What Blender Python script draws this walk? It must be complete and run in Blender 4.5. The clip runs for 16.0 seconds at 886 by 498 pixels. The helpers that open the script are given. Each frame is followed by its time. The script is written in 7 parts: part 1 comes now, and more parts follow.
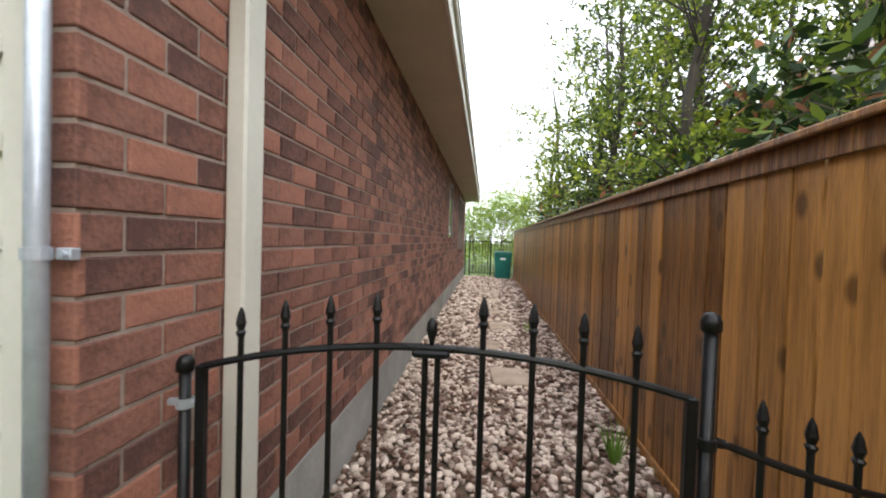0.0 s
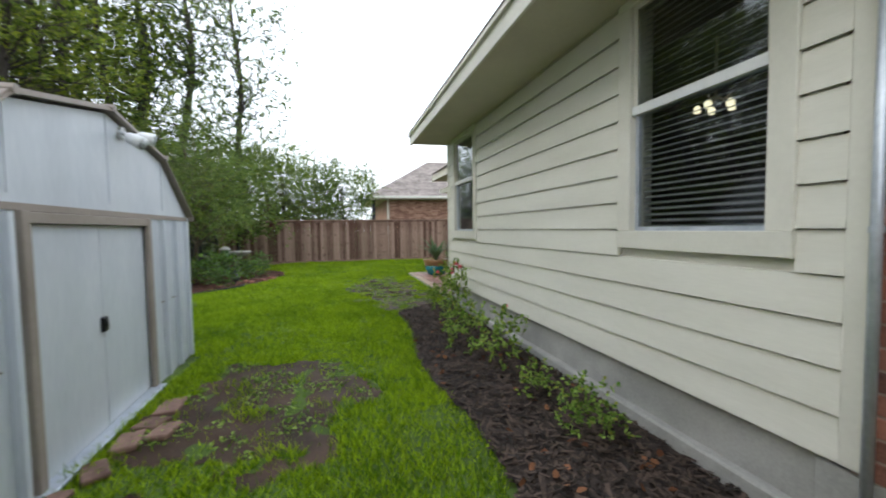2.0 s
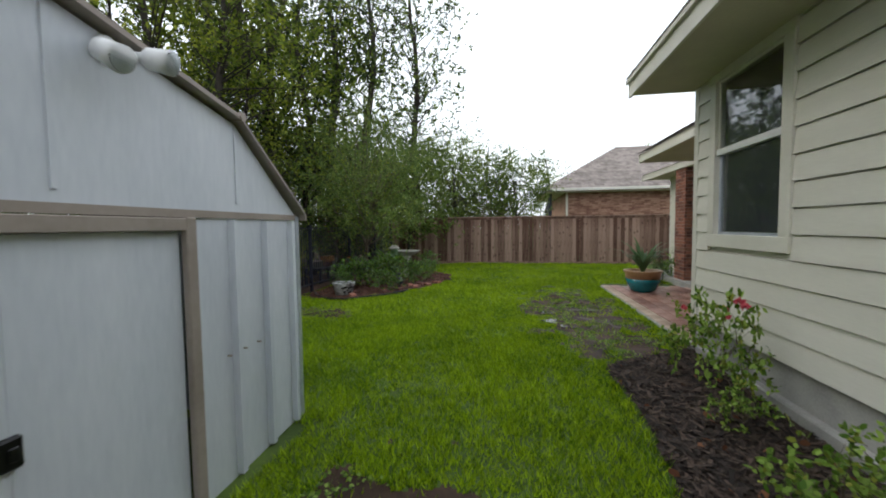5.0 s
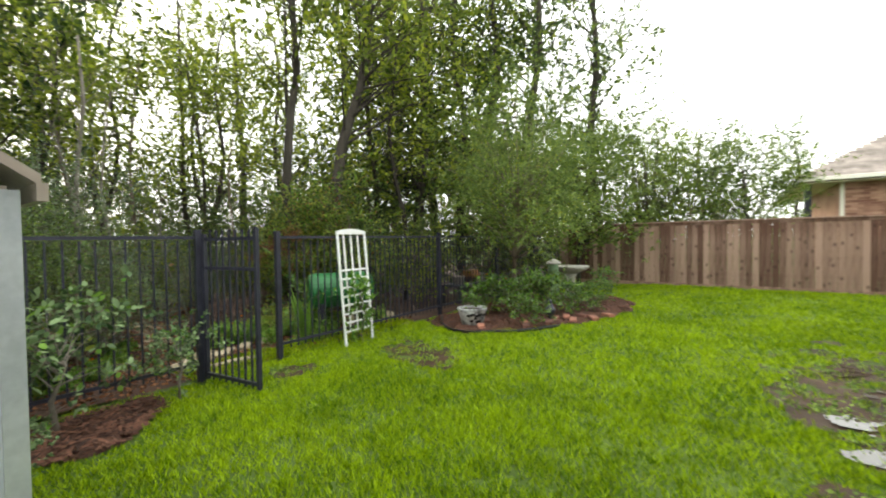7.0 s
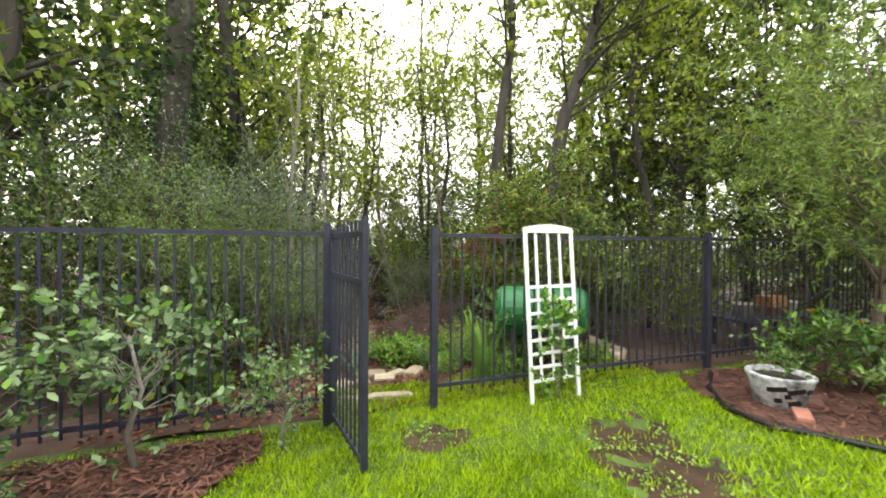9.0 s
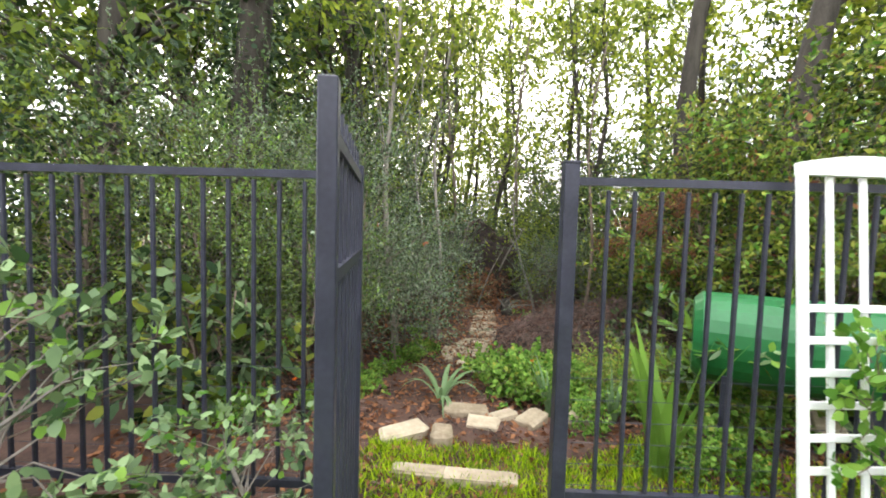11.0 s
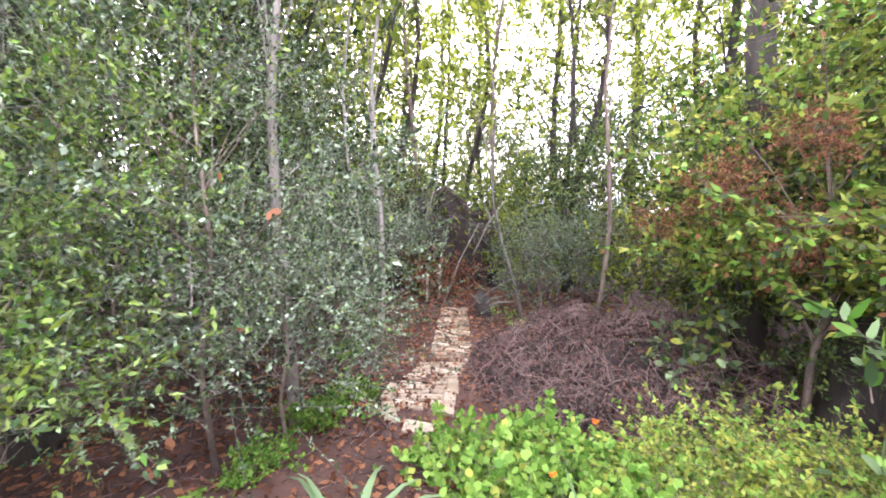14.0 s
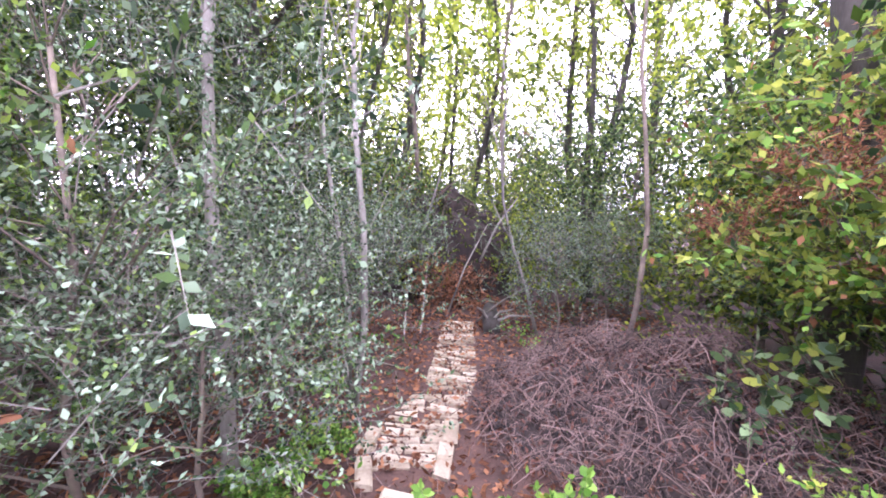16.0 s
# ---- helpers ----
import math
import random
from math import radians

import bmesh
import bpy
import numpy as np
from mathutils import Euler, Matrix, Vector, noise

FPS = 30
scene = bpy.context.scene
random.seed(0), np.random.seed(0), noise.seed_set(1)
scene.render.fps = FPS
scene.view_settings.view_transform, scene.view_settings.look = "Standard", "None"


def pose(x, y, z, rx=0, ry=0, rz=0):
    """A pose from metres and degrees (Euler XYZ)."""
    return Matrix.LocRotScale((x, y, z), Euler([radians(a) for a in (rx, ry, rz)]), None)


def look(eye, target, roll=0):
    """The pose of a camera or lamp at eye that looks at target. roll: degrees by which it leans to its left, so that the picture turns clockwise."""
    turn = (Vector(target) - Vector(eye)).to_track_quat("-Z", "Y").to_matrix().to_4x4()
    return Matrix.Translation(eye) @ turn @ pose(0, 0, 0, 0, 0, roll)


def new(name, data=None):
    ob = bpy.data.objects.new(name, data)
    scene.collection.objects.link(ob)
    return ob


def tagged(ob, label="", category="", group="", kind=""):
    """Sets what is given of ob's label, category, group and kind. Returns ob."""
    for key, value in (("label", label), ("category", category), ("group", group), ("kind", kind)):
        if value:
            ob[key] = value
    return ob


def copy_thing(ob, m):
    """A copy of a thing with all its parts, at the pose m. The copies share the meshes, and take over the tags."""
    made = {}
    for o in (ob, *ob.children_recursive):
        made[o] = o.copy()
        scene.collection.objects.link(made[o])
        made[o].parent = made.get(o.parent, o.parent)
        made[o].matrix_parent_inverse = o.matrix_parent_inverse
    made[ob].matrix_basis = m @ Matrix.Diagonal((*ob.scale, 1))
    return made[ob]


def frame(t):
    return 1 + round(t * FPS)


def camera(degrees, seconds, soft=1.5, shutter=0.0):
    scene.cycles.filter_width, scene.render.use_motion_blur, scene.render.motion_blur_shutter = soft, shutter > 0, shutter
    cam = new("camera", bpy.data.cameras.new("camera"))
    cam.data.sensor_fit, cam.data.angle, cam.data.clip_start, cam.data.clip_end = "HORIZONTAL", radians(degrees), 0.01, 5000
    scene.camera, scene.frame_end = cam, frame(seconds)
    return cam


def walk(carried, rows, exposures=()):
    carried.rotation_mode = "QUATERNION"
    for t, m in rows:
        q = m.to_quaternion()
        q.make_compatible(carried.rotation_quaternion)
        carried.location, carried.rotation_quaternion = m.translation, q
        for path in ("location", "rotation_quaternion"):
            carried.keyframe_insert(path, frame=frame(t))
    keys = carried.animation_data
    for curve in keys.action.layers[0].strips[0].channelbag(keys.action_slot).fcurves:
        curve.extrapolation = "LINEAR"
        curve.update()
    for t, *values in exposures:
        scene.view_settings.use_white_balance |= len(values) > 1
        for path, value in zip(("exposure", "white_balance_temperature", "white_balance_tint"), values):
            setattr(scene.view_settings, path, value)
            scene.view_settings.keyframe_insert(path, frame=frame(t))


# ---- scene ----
cam = camera(96.1, 16.0, soft=1.9, shutter=0.18)
# seconds, place in metres, yaw, pitch and roll in degrees
PATH = [
    (0.0, 0.020, 0.020, 1.489, 6.09, -1.32, -1.69),
    (0.5, 0.104, -0.346, 1.450, 16.26, -1.86, -1.29),
    (1.0, 0.132, -0.810, 1.449, 34.63, -2.11, -1.40),
    (1.5, 0.136, -1.199, 1.457, 53.63, -3.26, -0.22),
    (2.0, 0.215, -1.315, 1.469, 75.46, -2.99, 0.88),
    (2.5, 0.300, -1.215, 1.464, 92.32, -2.47, 1.14),
    (3.0, 0.266, -1.204, 1.445, 98.15, -2.63, 0.78),
    (3.5, -0.080, -1.381, 1.451, 98.92, -3.13, 0.57),
    (6.0, -3.790, -1.373, 1.569, 101.42, -2.80, 1.37),
    (6.5, -4.465, -1.318, 1.523, 110.95, -1.95, 1.03),
    (7.0, -4.986, -1.499, 1.478, 125.93, -1.32, 0.84),
    (7.5, -5.479, -1.741, 1.444, 142.58, -0.97, 0.54),
    (8.0, -5.972, -2.067, 1.441, 152.36, -1.04, -0.02),
    (8.5, -6.420, -2.420, 1.441, 154.66, -0.67, -0.04),
    (9.0, -6.773, -2.808, 1.453, 160.28, -0.59, -0.33),
    (9.5, -7.055, -3.245, 1.452, 165.50, -0.64, -0.66),
    (10.0, -7.306, -3.668, 1.438, 173.80, -0.49, -0.64),
    (12.3, -7.524, -5.740, 1.211, 183.08, -7.06, -1.58),
    (12.5, -7.552, -5.886, 1.221, 183.11, -7.12, -1.49),
    (13.0, -7.567, -6.187, 1.210, 182.48, -6.90, -1.61),
    (13.5, -7.609, -6.417, 1.213, 177.75, -6.36, -1.30),
    (14.0, -7.660, -6.637, 1.222, 177.16, -6.31, -1.28),
    (14.5, -7.708, -6.872, 1.149, 177.27, -6.33, -1.39),
    (15.0, -7.728, -7.100, 1.156, 177.41, -6.12, -1.29),
    (15.5, -7.762, -7.255, 1.150, 177.93, -6.31, -1.40),
    (16.0, -7.784, -7.350, 1.163, 178.53, -5.79, -1.36),
]
walk(cam, [(t, pose(x, y, z, 90 + p, r, w)) for t, x, y, z, w, p, r in PATH],
     exposures=[(0.0, 1.0, 6300, 10), (0.7, 1.0, 6150, 9), (1.5, 0.7, 6150, 8), (2.5, 0.06, 5980, 8), (3.5, -0.2, 6080, 8), (6.0, 0.17, 6600, 8), (7.0, 0.95, 7050, 3), (8.0, 1.55, 6900, 9), (9.0, 1.65, 6900, 9), (10.0, 1.65, 6700, 10), (12.4, 2.53, 6500, 14), (14.0, 2.8, 6080, 30), (16.0, 2.92, 5700, 40)])


# ---- world, sun, exposure ----
SUN_AZ, SUN_EL = 190.0, 34.0          # heading of the sun (yaw) and height, degrees
world = bpy.data.worlds.new("overcast_sky")
scene.world = world
world.use_nodes = True
wn, wl = world.node_tree.nodes, world.node_tree.links
wn.clear()
sky = wn.new("ShaderNodeTexSky")
sky.sky_type = "NISHITA"
sky.sun_disc = False
sky.sun_elevation = radians(SUN_EL)
sky.sun_rotation = radians(-SUN_AZ)
sky.dust_density = 6.0
sky.ozone_density = 1.0
cloud = wn.new("ShaderNodeMixRGB")
cloud.inputs["Fac"].default_value = 0.8
cloud.inputs["Color2"].default_value = (9.7, 9.9, 10.2, 1)
wl.new(sky.outputs[0], cloud.inputs["Color1"])
back = wn.new("ShaderNodeBackground")
back.inputs["Strength"].default_value = 0.2
wl.new(cloud.outputs[0], back.inputs["Color"])
wout = wn.new("ShaderNodeOutputWorld")
wl.new(back.outputs[0], wout.inputs["Surface"])
sun = new("sun", bpy.data.lights.new("sun", "SUN"))
sun.data.energy, sun.data.angle, sun.data.color = 1.0, radians(12), (1.0, 0.95, 0.86)
_e, _a = radians(SUN_EL), radians(SUN_AZ)
sun.matrix_world = look((0, 0, 30), (30 * math.sin(_a) * math.cos(_e), -30 * math.cos(_a) * math.cos(_e), 30 - 30 * math.sin(_e)))

# ---- materials ----
def material(name, dark, light, scale=6.0, rough=0.7, metal=0.0, bump=0.3, fine=40.0, stains=0.0, stain=(0.1, 0.08, 0.06), vary=0.0, island=0.0, stretch=(1, 1, 1), spec=0.4, through_light=0.0, coat=0.0, world_space=False, knots=0.0):
    m = bpy.data.materials.new(name)
    m.use_nodes = True
    n, l = m.node_tree.nodes, m.node_tree.links
    bsdf = n["Principled BSDF"]
    co = n.new("ShaderNodeTexCoord")
    mp = n.new("ShaderNodeMapping")
    mp.inputs["Scale"].default_value = stretch
    if world_space:
        geo = n.new("ShaderNodeNewGeometry")
        l.new(geo.outputs["Position"], mp.inputs["Vector"])
    else:
        l.new(co.outputs["Object"], mp.inputs["Vector"])
    big = n.new("ShaderNodeTexNoise")
    big.inputs["Scale"].default_value, big.inputs["Detail"].default_value = scale, 5
    small = n.new("ShaderNodeTexNoise")
    small.inputs["Scale"].default_value, small.inputs["Detail"].default_value = fine, 6
    for t in (big, small):
        l.new(mp.outputs[0], t.inputs["Vector"])
    add = n.new("ShaderNodeMath")
    add.operation = "MULTIPLY_ADD"
    l.new(small.outputs["Fac"], add.inputs[0])
    add.inputs[1].default_value = 0.45
    l.new(big.outputs["Fac"], add.inputs[2])
    fac = add.outputs[0]
    if vary or island:
        src = n.new("ShaderNodeObjectInfo").outputs["Random"] if vary else n.new("ShaderNodeNewGeometry").outputs["Random Per Island"]
        k = n.new("ShaderNodeMath")
        k.operation = "MULTIPLY_ADD"
        l.new(src, k.inputs[0])
        k.inputs[1].default_value = (vary or island)
        l.new(fac, k.inputs[2])
        off = n.new("ShaderNodeMath")
        off.operation = "SUBTRACT"
        l.new(k.outputs[0], off.inputs[0])
        off.inputs[1].default_value = (vary or island) / 2
        fac = off.outputs[0]
    ramp = n.new("ShaderNodeValToRGB")
    ramp.color_ramp.elements[0].position, ramp.color_ramp.elements[0].color = 0.42, (*dark, 1)
    ramp.color_ramp.elements[1].position, ramp.color_ramp.elements[1].color = 1.0, (*light, 1)
    l.new(fac, ramp.inputs["Fac"])
    col = ramp.outputs["Color"]
    if stains:
        st = n.new("ShaderNodeTexNoise")
        st.inputs["Scale"].default_value, st.inputs["Detail"].default_value = scale * 0.35, 8
        l.new(mp.outputs[0], st.inputs["Vector"])
        sr = n.new("ShaderNodeValToRGB")
        sr.color_ramp.elements[0].position, sr.color_ramp.elements[1].position = 0.5, 0.72
        l.new(st.outputs["Fac"], sr.inputs["Fac"])
        sm = n.new("ShaderNodeMath")
        sm.operation = "MULTIPLY"
        l.new(sr.outputs["Color"], sm.inputs[0])
        sm.inputs[1].default_value = stains
        mx = n.new("ShaderNodeMixRGB")
        l.new(sm.outputs[0], mx.inputs["Fac"])
        l.new(col, mx.inputs["Color1"])
        mx.inputs["Color2"].default_value = (*stain, 1)
        col = mx.outputs["Color"]
    if knots:
        vo = n.new("ShaderNodeTexVoronoi")
        vo.voronoi_dimensions = "2D"
        vo.inputs["Scale"].default_value = 3.6
        kp = n.new("ShaderNodeMapping")
        kp.inputs["Rotation"].default_value = (radians(90), 0, 0)
        kp.inputs["Scale"].default_value = (1.0, 1.0, 0.6)
        info = n.new("ShaderNodeObjectInfo")
        sh = n.new("ShaderNodeMath")
        sh.operation = "MULTIPLY"
        sh.inputs[1].default_value = 40.0
        l.new(info.outputs["Random"], sh.inputs[0])
        ad = n.new("ShaderNodeVectorMath")
        ad.operation = "ADD"
        l.new(co.outputs["Object"], ad.inputs[0])
        l.new(sh.outputs[0], ad.inputs[1])
        l.new(ad.outputs[0], kp.inputs["Vector"])
        l.new(kp.outputs[0], vo.inputs["Vector"])
        kr = n.new("ShaderNodeValToRGB")
        kr.color_ramp.elements[0].position, kr.color_ramp.elements[0].color = 0.07, (knots, knots, knots, 1)
        kr.color_ramp.elements[1].position, kr.color_ramp.elements[1].color = 0.14, (0, 0, 0, 1)
        l.new(vo.outputs["Distance"], kr.inputs["Fac"])
        km = n.new("ShaderNodeMixRGB")
        l.new(kr.outputs["Color"], km.inputs["Fac"])
        l.new(col, km.inputs["Color1"])
        km.inputs["Color2"].default_value = (dark[0] * 0.35, dark[1] * 0.3, dark[2] * 0.3, 1)
        col = km.outputs["Color"]
    l.new(col, bsdf.inputs["Base Color"])
    bsdf.inputs["Roughness"].default_value = rough
    bsdf.inputs["Metallic"].default_value = metal
    bsdf.inputs["Specular IOR Level"].default_value = spec
    bsdf.inputs["Coat Weight"].default_value = coat
    if bump:
        b = n.new("ShaderNodeBump")
        b.inputs["Strength"].default_value, b.inputs["Distance"].default_value = bump, 0.01
        l.new(add.outputs[0], b.inputs["Height"])
        l.new(b.outputs["Normal"], bsdf.inputs["Normal"])
    if through_light:
        tr = n.new("ShaderNodeBsdfTranslucent")
        l.new(col, tr.inputs["Color"])
        ms = n.new("ShaderNodeMixShader")
        ms.inputs["Fac"].default_value = through_light
        l.new(bsdf.outputs[0], ms.inputs[1])
        l.new(tr.outputs[0], ms.inputs[2])
        l.new(ms.outputs[0], n["Material Output"].inputs["Surface"])
    return m


def leaf_material(name, dark, light, rough=0.5, through_light=0.35):
    return material(name, dark, light, scale=0.8, rough=rough, bump=0, fine=3.0, island=0.85, through_light=through_light, spec=0.18, world_space=True)


BRICK = material("red_brick", (0.105, 0.05, 0.042), (0.37, 0.16, 0.11), scale=9, fine=70, rough=0.85, bump=1.0, vary=0.6, stains=0.5, stain=(0.1, 0.066, 0.06))
BRICK_FAR = material("red_brick_joined", (0.1, 0.052, 0.043), (0.38, 0.175, 0.125), scale=9, fine=90, rough=0.85, bump=0.8, island=0.65, stains=0.45, stain=(0.13, 0.075, 0.065))
TAN_BRICK = material("tan_brick", (0.2, 0.1, 0.07), (0.42, 0.25, 0.18), scale=3, fine=60, rough=0.9, island=0.8)
MORTAR = material("mortar", (0.24, 0.18, 0.15), (0.42, 0.335, 0.285), scale=12, fine=150, rough=0.95, bump=0.4)
SIDING = material("cream_siding", (0.62, 0.6, 0.525), (0.73, 0.71, 0.63), scale=1.5, fine=30, rough=0.5, bump=0.05, stains=0.12, stain=(0.55, 0.5, 0.38), stretch=(0.4, 1, 3))
TRIM = material("cream_trim", (0.61, 0.59, 0.52), (0.71, 0.69, 0.61), scale=2, fine=40, rough=0.5, bump=0.04)
SOFFIT = material("soffit_paint", (0.5, 0.46, 0.36), (0.6, 0.55, 0.43), scale=2, fine=30, rough=0.6, bump=0.05)
CONCRETE = material("concrete", (0.24, 0.24, 0.23), (0.45, 0.44, 0.41), scale=2.5, fine=50, rough=0.9, bump=0.25, stains=0.5, stain=(0.2, 0.19, 0.17))
SHINGLE = material("roof_shingle", (0.14, 0.12, 0.11), (0.3, 0.26, 0.24), scale=4, fine=70, rough=0.95, bump=0.6, island=0.4, stretch=(1, 1, 1))
DARK_METAL = material("dark_blue_black_steel", (0.012, 0.013, 0.022), (0.036, 0.037, 0.056), scale=8, fine=60, rough=0.42, metal=0.0, bump=0.06, spec=0.35)
BLACK_METAL = material("black_steel", (0.003, 0.003, 0.0035), (0.01, 0.01, 0.011), scale=10, fine=80, rough=0.4, bump=0.08, spec=0.3)
GALV = material("galvanised_steel", (0.4, 0.44, 0.5), (0.62, 0.66, 0.72), scale=5, fine=40, rough=0.4, metal=0.55, bump=0.04)
SHED_WHITE = material("shed_white_sheet_metal", (0.5, 0.54, 0.6), (0.68, 0.71, 0.76), scale=1.3, fine=18, rough=0.38, bump=0.05, stains=0.25, stain=(0.42, 0.44, 0.46), stretch=(2, 2, 0.5))
SHED_TAN = material("shed_tan_sheet_metal", (0.24, 0.2, 0.17), (0.36, 0.31, 0.27), scale=2, fine=25, rough=0.5, bump=0.06, stains=0.3, stain=(0.2, 0.16, 0.13))
# shade on the east-facing side is put into this darker colour
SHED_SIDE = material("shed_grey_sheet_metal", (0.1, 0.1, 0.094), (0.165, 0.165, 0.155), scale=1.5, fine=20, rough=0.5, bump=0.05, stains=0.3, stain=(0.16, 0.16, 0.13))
CEDAR = material("stained_cedar", (0.1, 0.038, 0.01), (0.52, 0.25, 0.068), scale=4.0, fine=22, rough=0.36, bump=0.5, vary=0.5, knots=0.72, stretch=(9, 9, 0.6), stains=0.7, stain=(0.09, 0.036, 0.013))
OLD_CEDAR = material("weathered_cedar", (0.09, 0.044, 0.03), (0.34, 0.225, 0.175), scale=1.6, fine=20, rough=0.85, bump=0.3, vary=0.7, knots=0.6, stretch=(6, 6, 0.6), stains=0.35, stain=(0.2, 0.08, 0.04))
GLASS_DARK = material("window_glass", (0.012, 0.014, 0.016), (0.02, 0.022, 0.024), rough=0.03, bump=0, spec=0.9)
WHITE_PAINT = material("white_paint", (0.68, 0.69, 0.7), (0.8, 0.8, 0.8), scale=6, fine=50, rough=0.45, bump=0.08, stains=0.15, stain=(0.5, 0.5, 0.46))
BLIND = material("dark_blind_slat", (0.16, 0.165, 0.17), (0.26, 0.265, 0.27), scale=4, rough=0.4, bump=0.02)
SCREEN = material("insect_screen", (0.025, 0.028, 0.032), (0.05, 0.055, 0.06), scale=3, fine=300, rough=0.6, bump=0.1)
SOIL = material("lawn_soil", (0.03, 0.055, 0.008), (0.09, 0.14, 0.02), scale=1.2, fine=25, rough=0.95, bump=0.6, world_space=True)
MULCH = material("dark_mulch", (0.012, 0.009, 0.008), (0.06, 0.042, 0.034), scale=6, fine=70, rough=0.95, bump=1.0, world_space=True)
CHIP = material("mulch_chip", (0.014, 0.01, 0.008), (0.09, 0.062, 0.048), scale=5, fine=40, rough=0.9, bump=0.3, island=0.8)
RED_MULCH = material("reddish_mulch", (0.03, 0.013, 0.009), (0.12, 0.052, 0.034), scale=6, fine=60, rough=0.95, bump=1.0, world_space=True)
RED_CHIP = material("reddish_chip", (0.032, 0.014, 0.009), (0.16, 0.07, 0.045), scale=5, fine=40, rough=0.9, bump=0.3, island=0.8)
MUD = material("wet_mud", (0.016, 0.01, 0.007), (0.085, 0.052, 0.034), scale=2.2, fine=28, spec=0.12, rough=0.6, bump=0.7, stains=0.45, stain=(0.045, 0.035, 0.025), world_space=True)
LITTER = material("forest_litter", (0.025, 0.014, 0.01), (0.115, 0.062, 0.045), scale=3, fine=45, rough=0.95, bump=0.9, world_space=True)
GRAVEL_BASE = material("gravel_bed", (0.06, 0.04, 0.03), (0.2, 0.14, 0.1), scale=14, fine=60, rough=0.95, bump=0.8, world_space=True)
PATIO = material("red_stamped_concrete", (0.17, 0.075, 0.055), (0.4, 0.22, 0.17), scale=2.4, fine=30, rough=0.32, bump=0.3, vary=0.6, stains=0.45, stain=(0.5, 0.42, 0.38))
PAVER = material("concrete_paver", (0.26, 0.19, 0.14), (0.45, 0.36, 0.28), scale=5, fine=60, rough=0.9, bump=0.4, vary=0.4)
RUBBER_GREEN = material("dark_green_plastic", (0.005, 0.09, 0.075), (0.012, 0.16, 0.135), scale=3, fine=30, rough=0.4, bump=0.05)
GREEN_PLASTIC = material("green_plastic", (0.008, 0.085, 0.022), (0.018, 0.15, 0.045), scale=3, fine=30, rough=0.4, bump=0.05)
BARK = material("dark_bark", (0.014, 0.012, 0.009), (0.062, 0.052, 0.042), scale=4, fine=30, rough=0.95, bump=1.0, stretch=(3, 3, 0.7), stains=0.3, stain=(0.11, 0.1, 0.08), world_space=True)
PALE_BARK = material("pale_bark", (0.09, 0.078, 0.066), (0.28, 0.25, 0.215), scale=4, fine=30, rough=0.9, bump=0.7, stretch=(3, 3, 0.8), world_space=True)
TWIG = material("twig_bark", (0.06, 0.045, 0.035), (0.22, 0.17, 0.13), scale=5, fine=40, rough=0.9, bump=0.4, world_space=True)
GRASS = leaf_material("lawn_blade", (0.085, 0.175, 0.004), (0.39, 0.54, 0.014), rough=0.5)
